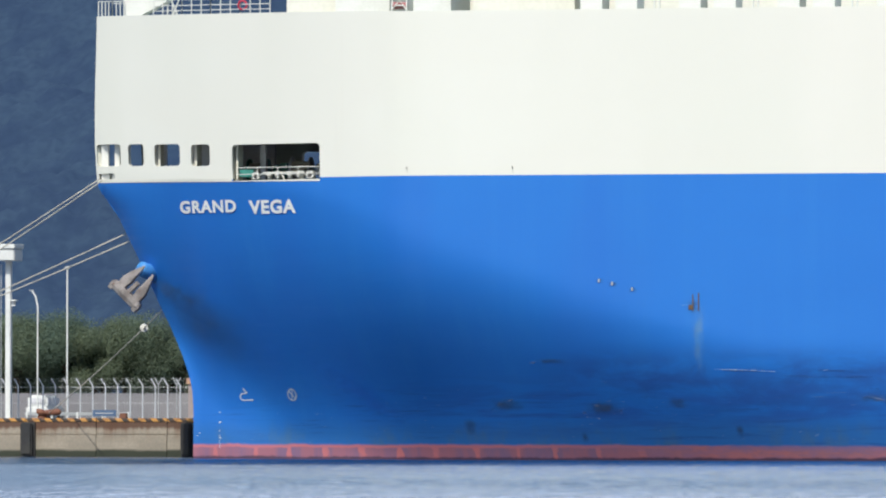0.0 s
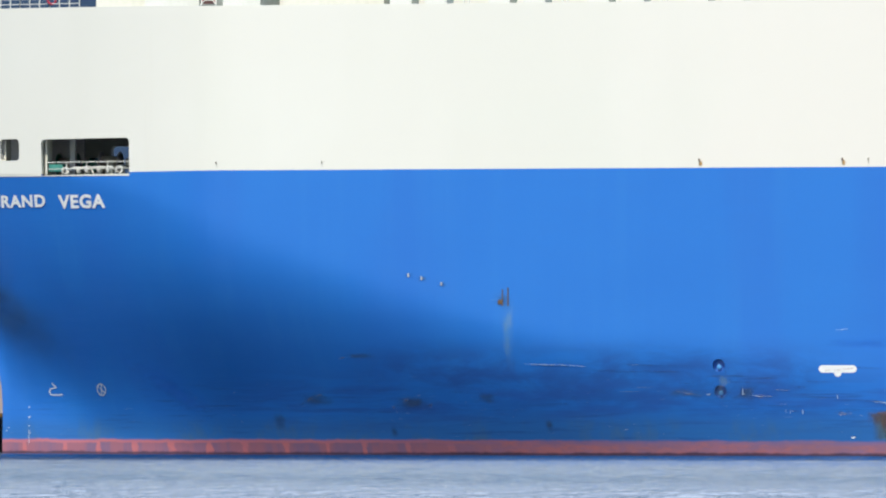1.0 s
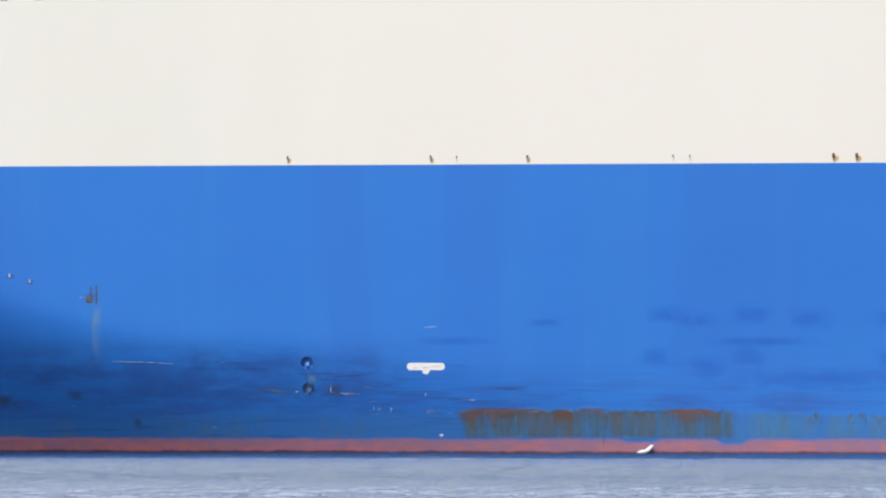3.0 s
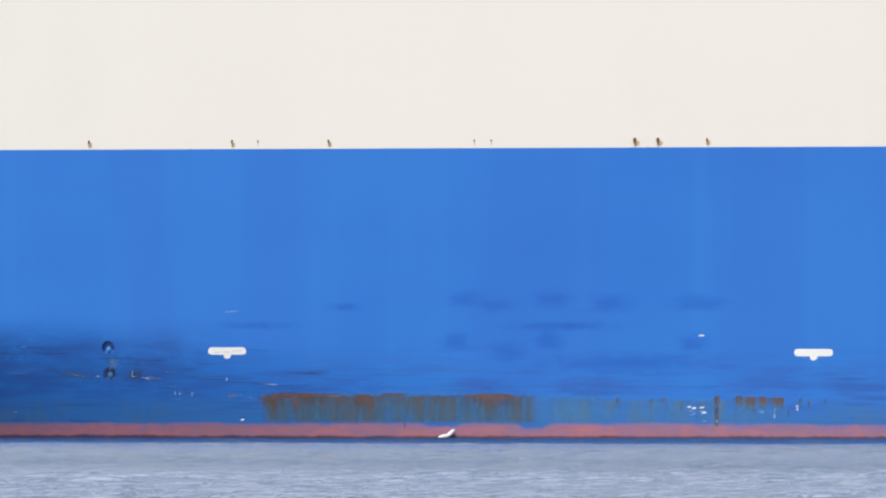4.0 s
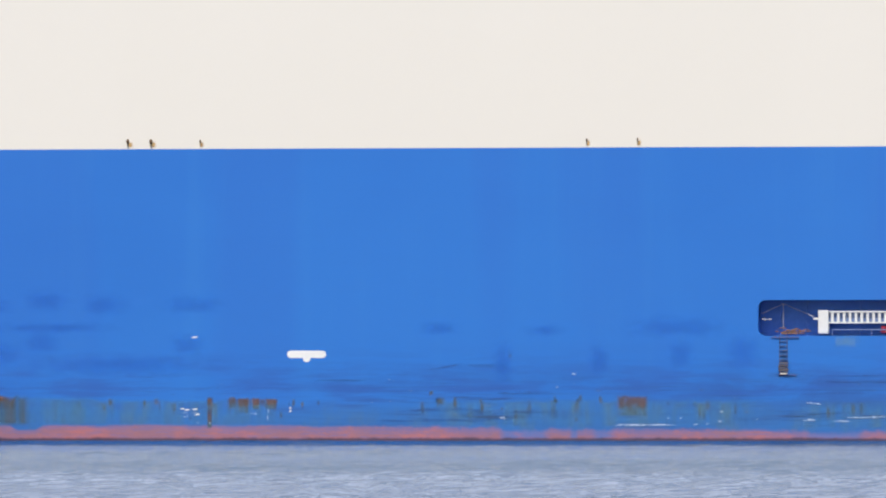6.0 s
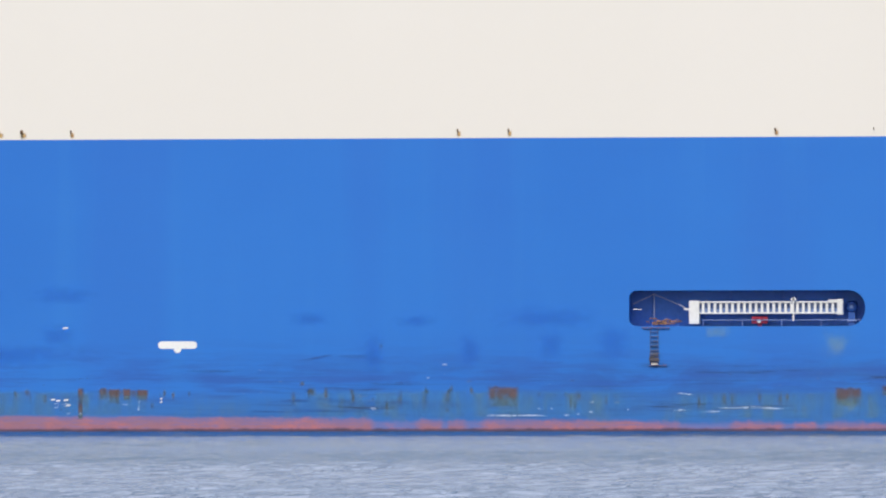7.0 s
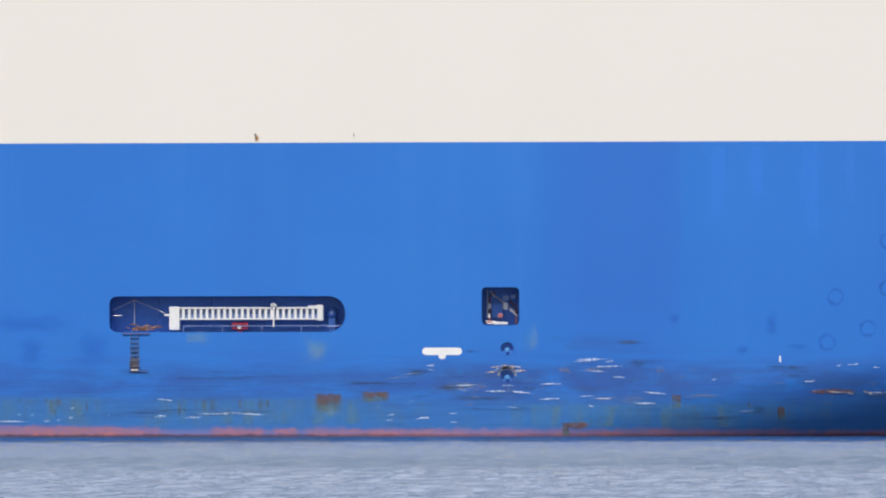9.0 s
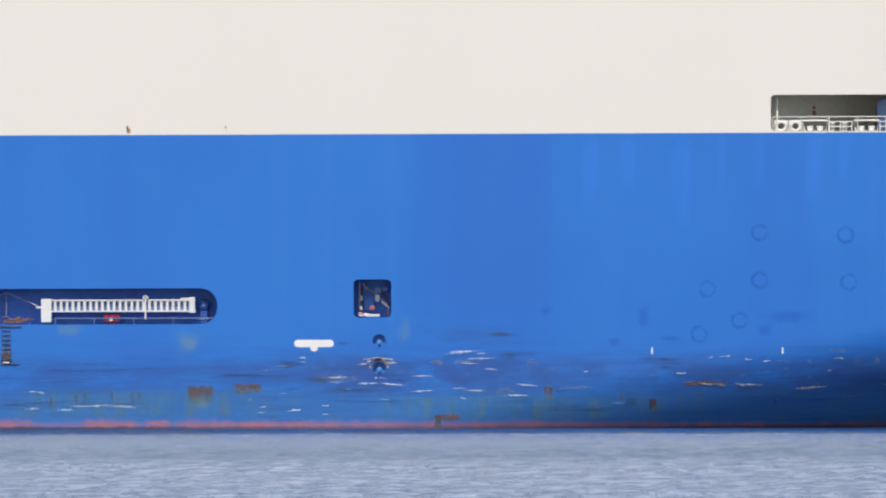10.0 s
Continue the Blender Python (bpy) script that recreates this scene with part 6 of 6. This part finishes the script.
part("tray", boxes((-0.5, 0.45, -0.7, -0.25, 0.06, 0.24), bevel=0.04), FIT_WHITE, t, "cream tray on the sill")
for v in ([(-0.66, -0.5, 2.25), (-0.4, -0.5, 1.8)], [(0.55, -0.5, 1.05), (1.08, -0.5, 0.62)], [(-0.95, -0.4, 0.3), (-0.2, -0.4, 0.22)]):
    part("strut", bars(v, r=0.04), GALV, t)
part("cover", boxes((-0.2, 0.12, -0.55, -0.3, 0.5, 0.8), (-0.95, -0.55, -0.5, -0.3, 0.14, 0.3), bevel=0.05), DULL_RED, t, "faded red cover")
part("gauge", boxes((0.1, 0.5, -0.3, -0.2, 1.62, 1.95), (0.62, 0.95, -0.3, -0.2, 1.75, 2.0), bevel=0.04), RAIL_BLUE, t)

# where water leaves the side
t = thing("discharge_splash", (23.2, -0.15, 0.02), "white splash of cooling water at the waterline", "splash")
FOAM = []
for path, radii in (([(0.7, 0, 0.06), (0.85, 0, 0.08), (1.05, 0, 0.10), (1.3, 0, 0.13), (1.5, 0.05, 0.26), (1.68, 0.1, 0.46), (1.8, 0.1, 0.55)], [0.03, 0.08, 0.12, 0.12, 0.16, 0.11, 0.03]),
                    ([(-0.15, 0, 0.04), (0.2, 0, 0.05), (0.5, 0, 0.06), (0.8, 0, 0.07)], [0.012, 0.035, 0.05, 0.04]),
                    ([(-1.5, 0, 0.03), (-1.0, 0, 0.045), (-0.5, 0, 0.045), (0.0, 0, 0.04)], [0.012, 0.025, 0.03, 0.012])):
    bm = bmesh.new()
    tube(bm, path, radii, 8)
    for v in bm.verts:
        v.co.y += 0.03 * noise.noise(v.co * 6)
        v.co.z += 0.03 * noise.noise(v.co * 7)
    FOAM.append(part("foam", bm, MARK_WHITE, t, "", True))


# ---- on the weather deck ----
def deck_z(x):
    return 30.0 + 0.547 * max(0.0, (-33 - x) / 26.45)


def deck_rail(x0, x1, inside, step, heights, z=None):
    n = max(1, round((x1 - x0) / step))
    a, b = Vector((x0, inset(x0, 25) + inside, deck_z(x0) - 0.04)), Vector((x1, inset(x1, 25) + inside, deck_z(x1) - 0.04))
    t = thing("deck_railing", a, "white tubular railing along the weather deck", "railing", "deck railings")
    d = b - a
    for h in heights:
        part("rail", bars([(0, 0, h), (d.x, d.y, d.z + h)], r=0.035), FIT_WHITE, t)
    for k in range(n + 1):
        p = d * (k / n)
        part("post", bars([(p.x, p.y, p.z), (p.x, p.y, p.z + max(heights))], r=0.04), FIT_WHITE, t)


deck_rail(-59.3, -58.0, 0.1, 0.33, (1.05,))
deck_rail(-58.0, -56.9, 0.1, 0.4, (0.9, 1.05))
for x0, x1 in ((-54.2, -51.6), (-51.6, -49.0), (-49.0, -46.4), (-46.4, -43.8)):
    deck_rail(x0, x1, 0.15, 0.87, (0.3, 0.65, 1.05))


def deck_house(x0, x1, y0, y1, h, material, label, door=False):
    z = deck_z((x0 + x1) / 2) - 0.05
    t = thing("deck_house", (x0, y0, z), label, "deck house", "houses on the weather deck")
    w, d = x1 - x0, y1 - y0
    part("wall", boxes((0, w, 0, d, 0, h), bevel=0.03), material, t)
    part("roof", boxes((-0.08, w + 0.08, -0.08, d + 0.08, h, h + 0.1)), material, t)
    part("skirting", boxes((0.1, w - 0.1, -0.012, 0.0, 0.02, 0.07)), INSIDE, t)
    return t


def y_in(x, d):
    return inset(x, 25) + d


bm = bmesh.new()
vs = [(-57.0, 0), (-55.9, 0), (-53.9, 1.0), (-53.9, 2.4), (-57.0, 2.4)]
f = bm.faces.new([bm.verts.new((x + 57, 0, z)) for x, z in vs])
ext = bmesh.ops.extrude_face_region(bm, geom=[f])["geom"]
bmesh.ops.translate(bm, vec=(0, 1.2, 0), verts=[v for v in ext if isinstance(v, bmesh.types.BMVert)])
t = thing("windbreak", (-57.0, y_in(-57, 0.2), deck_z(-56) - 0.05), "white steel windbreak with a raked foot", "windbreak")
part("panel", bm, FIT_WHITE, t)
part("strut", bars([(1.2, 0.3, 0), (3.0, 0.3, 0.9)], [(3.1, 0.3, 0), (3.1, 0.3, 2.0)], [(3.4, 0.4, 0), (3.9, 0.4, 1.2)], [(3.8, 0.4, 0), (3.3, 0.4, 1.2)], r=0.05), FIT_WHITE, t)
deck_house(-42.5, -38.6, y_in(-42.5, 0.5), 9, 1.4, CREAM, "low cream deck casing with a sloping ramp")
deck_house(-38.4, -34.6, y_in(-38.4, 0.4), 9, 2.2, FIT_WHITE, "white deck house on the weather deck")
deck_house(-32.5, -29.9, 1.0, 6, 2.2, FIT_WHITE, "white deck house on the weather deck")
deck_house(-36.0, 16.0, 9.4, 13.0, 2.1, CREAM, "long cream deck casing behind the ventilators")
deck_house(-28.6, -21.6, 2.0, 8, 2.2, CREAM, "cream ventilation house on the weather deck")
t = thing("winch", (-34.2, y_in(-34, 1.0), 29.98), "red deck winch with white frame", "winch")
bm = bmesh.new()
tube(bm, [(0.2, 0.2, 0.45), (1.1, 0.2, 0.45)], 0.24, 14)
part("drum", bm, DULL_RED, t)
each("frame", FIT_WHITE, t, (0.1, 0.2, 0, 0.5, 0, 0.8), (1.1, 1.2, 0, 0.5, 0, 0.8))
part("guard", bars([(0.1, -0.1, 0.1), (0.7, -0.1, 0.8), (1.2, -0.1, 0.1)], [(0.35, -0.1, 0.45), (1.0, -0.1, 0.45)], r=0.045), FIT_WHITE, t)
t = thing("lifebuoy", (-46.2, y_in(-46, 0.3), deck_z(-46) + 0.55), "red lifebuoy on the railing", "lifebuoy")
bm = bmesh.new()
tube(bm, [(0.3 * math.cos(a), 0, 0.3 * math.sin(a)) for a in span(0, 2 * math.pi, 16)], 0.07, 8)
part("ring", bm, RED_PAINT, t, "", True)


def ventilator(x):
    t = thing("deck_ventilator", (x, 1.2, 29.97), "white box ventilator on the weather deck", "ventilator", "ventilators on the weather deck")
    part("trunk", boxes((0, 1.5, 0, 2.0, 0, 1.6), bevel=0.03), FIT_WHITE, t)
    part("hood", boxes((-0.1, 1.6, -0.15, 2.1, 1.6, 2.1), bevel=0.05), FIT_WHITE, t)
    part("sill", boxes((0.1, 1.4, -0.02, 0.0, 0.03, 0.08)), INSIDE, t)
    return t


for k in range(5):
    for dx in (0.0, 2.4):
        ventilator(-21.0 + 6.75 * k + dx)
    t = thing("deck_pipe", (-21.0 + 6.75 * k + 5.0, 1.6, 29.97), "white vent pipes on the weather deck", "pipe", "vent pipes on the weather deck")
    part("pipe", bars([(0, 0, 0), (0, 0, 1.2)], [(0.35, 0, 0), (0.35, 0, 1.2)], r=0.07), FIT_WHITE, t)


# ---- the quay's yard ----
FENCE_PALE = painted("fence_pale_zinc", (0.60, 0.62, 0.66), (0.52, 0.54, 0.58), 2.0, 0.5)


def fence():
    t = thing("security_fence", (-120, 46, QUAY_Z), "galvanised security fence with angled tops along the yard", "fence")
    post = mesh("post", bars([(0, 0, 0), (0, 0, 2.6), (-0.3, -0.1, 3.14)], r=0.058), FENCE_PALE)
    for k in range(72):
        ob = part("post", post, None, t)
        ob.location = (0.8 + 0.945 * k, 0, 0)
    for h in (0.15, 1.35, 2.5):
        part("rail", bars([(0, 0, h), (68, 0, h)], r=0.02), GALV, t)
    bm = bmesh.new()
    for k in range(220):
        tube(bm, [(52 * 0.9 + 0.1 * k, 0.02, 0.1), (52 * 0.9 + 0.1 * k, 0.02, 2.5)], 0.005, 3)
    part("wire_mesh", bm, GALV, t, "thin wire infill")
    for k, dz in enumerate((2.78, 2.95, 3.1)):
        part("wire", bars([(0, -0.03 * k, dz), (68, -0.03 * k, dz)], r=0.005), GALV, t)


fence()
t = thing("security_fence", (-66, 52, QUAY_Z), "second galvanised fence with forked tops", "fence")
for k in range(9):
    part("post", bars([(k * 1.4, 0, 0), (k * 1.4, 0, 2.68), (k * 1.4 - 0.3, 0, 3.22)], [(k * 1.4, 0, 2.68), (k * 1.4 + 0.3, 0, 3.22)], r=0.045), GALV, t)

solo("yard_wall", boxes((-140, -40, 62, 62.4, QUAY_Z, QUAY_Z + 2.1), bevel=0.03), WALL_GREY, "long grey boundary wall of the yard", "wall", kind="structure")
t = thing("guard_rail", (-72.5, 40.5, QUAY_Z), "low white guard rail beside the fence", "guard rail")
part("beam", boxes((0, 8.0, -0.05, 0.05, 0.45, 0.68), bevel=0.02), GALV, t)
for k in range(5):
    part("post", boxes((0.1 + 1.9 * k, 0.22 + 1.9 * k, -0.06, 0.06, 0, 0.7)), POLE_WHITE, t)
t = thing("notice_board", (-67.2, 40.0, QUAY_Z), "blue notice board on the guard rail", "sign")
part("board", boxes((0, 1.75, -0.12, -0.06, 0.4, 0.85)), SIGN_BLUE, t)
for x in (0.2, 1.5):
    part("leg", boxes((x, x + 0.06, -0.06, 0.0, 0, 0.8)), GALV, t)
part("writing", boxes((0.2, 1.55, -0.135, -0.122, 0.58, 0.66)), GALV, t, "pale unreadable bar of writing")
t = thing("stone_block", (-64.3, 37.0, QUAY_Z), "small rusty box on the quay edge", "box")
part("case", boxes((0, 0.5, 0, 0.5, 0.0, 0.62), bevel=0.05), RUSTY, t)
t = thing("gate_post", (-61.3, 44.0, QUAY_Z), "grey-pink gate post with an orange-brown cap", "gate post")
part("case", boxes((0, 0.8, 0, 0.8, 0, 2.7), bevel=0.04), painted("cabinet_grey_pink", (0.40, 0.33, 0.32), (0.33, 0.27, 0.26), 1.0, 0.7), t)
part("cap", boxes((-0.1, 0.9, -0.1, 0.9, 2.7, 3.15), bevel=0.04), painted("cabinet_orange", (0.58, 0.36, 0.24), (0.48, 0.28, 0.18), 1.0, 0.6), t, "orange-brown cap")


def van(x, y):
    t = thing("parked_van", (x, y, QUAY_Z), "white van parked end-on in the yard behind the fence", "van")
    bm = boxes((0, 4.2, 0, 1.7, 0.45, 1.15), bevel=0.12)
    box(bm, 0.1, 3.2, 0.08, 1.62, 1.0, 1.95, 0.18)
    part("body", bm, POLE_WHITE, t)
    for x0, x1 in ((0.3, 1.1), (1.25, 2.05), (2.2, 3.0)):
        part("window", boxes((x0, x1, 0.05, 0.075, 1.2, 1.75)), INSIDE_DARK, t)
    for x0 in (0.85, 3.3):
        bm = bmesh.new()
        tube(bm, [(x0, 0.0, 0.33), (x0, 0.22, 0.33)], 0.33, 16)
        w = part("wheel", bm, RUBBER, t)
        bm = bmesh.new()
        tube(bm, [(x0, -0.02, 0.33), (x0, 0.0, 0.33)], 0.19, 12)
        part("rim", bm, GALV, w)
    t.rotation_euler.z = radians(90)
    part("rear_window", boxes((0.075, 0.095, 0.35, 1.35, 1.3, 1.75)), INSIDE_DARK, t)


van(-76.4, 58)


def lamp_post(x, y, h, bend):
    t = thing("lamp_post", (x, y, QUAY_Z), "slim grey lamp post in the yard", "lamp post", "lamp posts in the yard")
    pts = [(0, 0, 0), (0, 0, h * 0.5), (0, 0, h - bend)]
    if bend:
        pts += [(-0.15, 0, h - 0.4 * bend), (-0.45, 0, h)]
    part("pole", bars(pts, r=0.065, seg=8), POLE_WHITE, t)
    part("foot", boxes((-0.2, 0.2, -0.2, 0.2, 0, 0.3)), GALV, t)
    part("lantern", boxes((-0.65, -0.3, -0.08, 0.08, h - 0.04, h + 0.04), bevel=0.02) if bend else boxes((-0.18, 0.18, -0.12, 0.12, h, h + 0.2), bevel=0.03), GALV, t)


lamp_post(-74.6, 50, 9.58, 1.2)
lamp_post(-72.34, 50, 11.13, 0)


def column():
    t = thing("loading_tower", (-72.93, 38, QUAY_Z), "tall white steel column with a capped platform", "tower")
    part("leg", boxes((-0.18, 0.2, -0.24, 0.24, 0, 11.55), bevel=0.04), POLE_WHITE, t)
    part("leg", boxes((-1.6, -1.15, -0.24, 0.24, 0, 11.55), bevel=0.04), POLE_WHITE, t)
    part("ladder", bars([(-0.62, -0.15, 0), (-0.62, -0.15, 11.3)], [(-0.5, -0.15, 0), (-0.5, -0.15, 11.3)], r=0.03), GALV, t)
    part("cap", boxes((-2.6, 0.72, -1.0, 1.0, 11.53, 12.38), bevel=0.06), POLE_WHITE, t)
    part("cap_rim", boxes((-2.7, 0.78, -1.1, 1.1, 12.38, 12.73), bevel=0.05), POLE_WHITE, t)
    part("bracket", boxes((0.2, 0.62, -0.3, 0.3, 8.65, 8.75), (0.2, 0.5, -0.1, 0.1, 8.3, 8.65)), POLE_WHITE, t)
    part("base_plate", boxes((-1.8, 0.45, -0.45, 0.45, 0, 0.12)), GALV, t)


column()


# ---- trees behind the yard ----
def tree(height, seed):
    rng = random.Random(seed)
    t = thing("tree", (0, 0, 0), "dense dark green broadleaf tree behind the yard", "tree", "trees behind the yard")
    bm = bmesh.new()
    tube(bm, [(0, 0, 0), (0.1, 0, height * 0.3), (-0.05, 0.1, height * 0.6), (0, 0, height * 0.85)], [0.26, 0.2, 0.13, 0.04], 8)
    limbs = []
    for k in range(9):
        a, z = rng.uniform(0, 6.28), height * rng.uniform(0.2, 0.65)
        r = height * rng.uniform(0.22, 0.36)
        tip = Vector((r * math.cos(a), r * math.sin(a), z + height * rng.uniform(0.1, 0.28)))
        tube(bm, [(0, 0, z), tip * 0.5 + Vector((0, 0, z * 0.5 + 0.1)), tip], [0.09, 0.06, 0.02], 5)
        limbs.append(tip)
    part("trunk", bm, BARK, t)
    verts, faces = [], []
    lobes = [(p, height * rng.uniform(0.13, 0.2)) for p in limbs] + [(Vector((rng.uniform(-1, 1), rng.uniform(-1, 1), height * rng.uniform(0.5, 0.86))), height * rng.uniform(0.14, 0.22)) for _ in range(6)]
    for c, r in lobes:
        for _ in range(2600):
            d = Vector((rng.gauss(0, 1), rng.gauss(0, 1), rng.gauss(0, 0.8))).normalized()
            p = c + d * r * 1.15 * rng.uniform(0.05, 1.0) ** 0.45
            s = rng.uniform(0.05, 0.10)
            a = Vector((rng.gauss(0, 1), rng.gauss(0, 1), rng.gauss(0, 1))).normalized()
            b = a.cross((d + Vector((0, 0, 0.6))).normalized()).normalized()
            i = len(verts)
            verts += [p - a * s, p + b * s * 0.6, p + a * s, p - b * s * 0.6]
            faces += [(i, i + 1, i + 2), (i, i + 2, i + 3)]
    me = bpy.data.meshes.new("crown")
    me.from_pydata(verts, [], faces)
    me.materials.append(LEAVES)
    part("crown", me, None, t)
    return t


KINDS = [tree(8.9, 1), tree(7.9, 2), tree(7.0, 3)]
rng = random.Random(5)
spots = [(-108 + 3.1 * k + rng.uniform(-0.8, 0.8), rng.choice((76, 80, 84)) + rng.uniform(-1.5, 1.5)) for k in range(18)]
for k, ob in enumerate(KINDS):
    ob.location = (-90.5 + 6.5 * k, 73 + k, QUAY_Z)
for k, (x, y) in enumerate(spots):
    copy_thing(KINDS[k % 3], pose(x, y, QUAY_Z, 0, 0, rng.uniform(0, 360)))


motions()
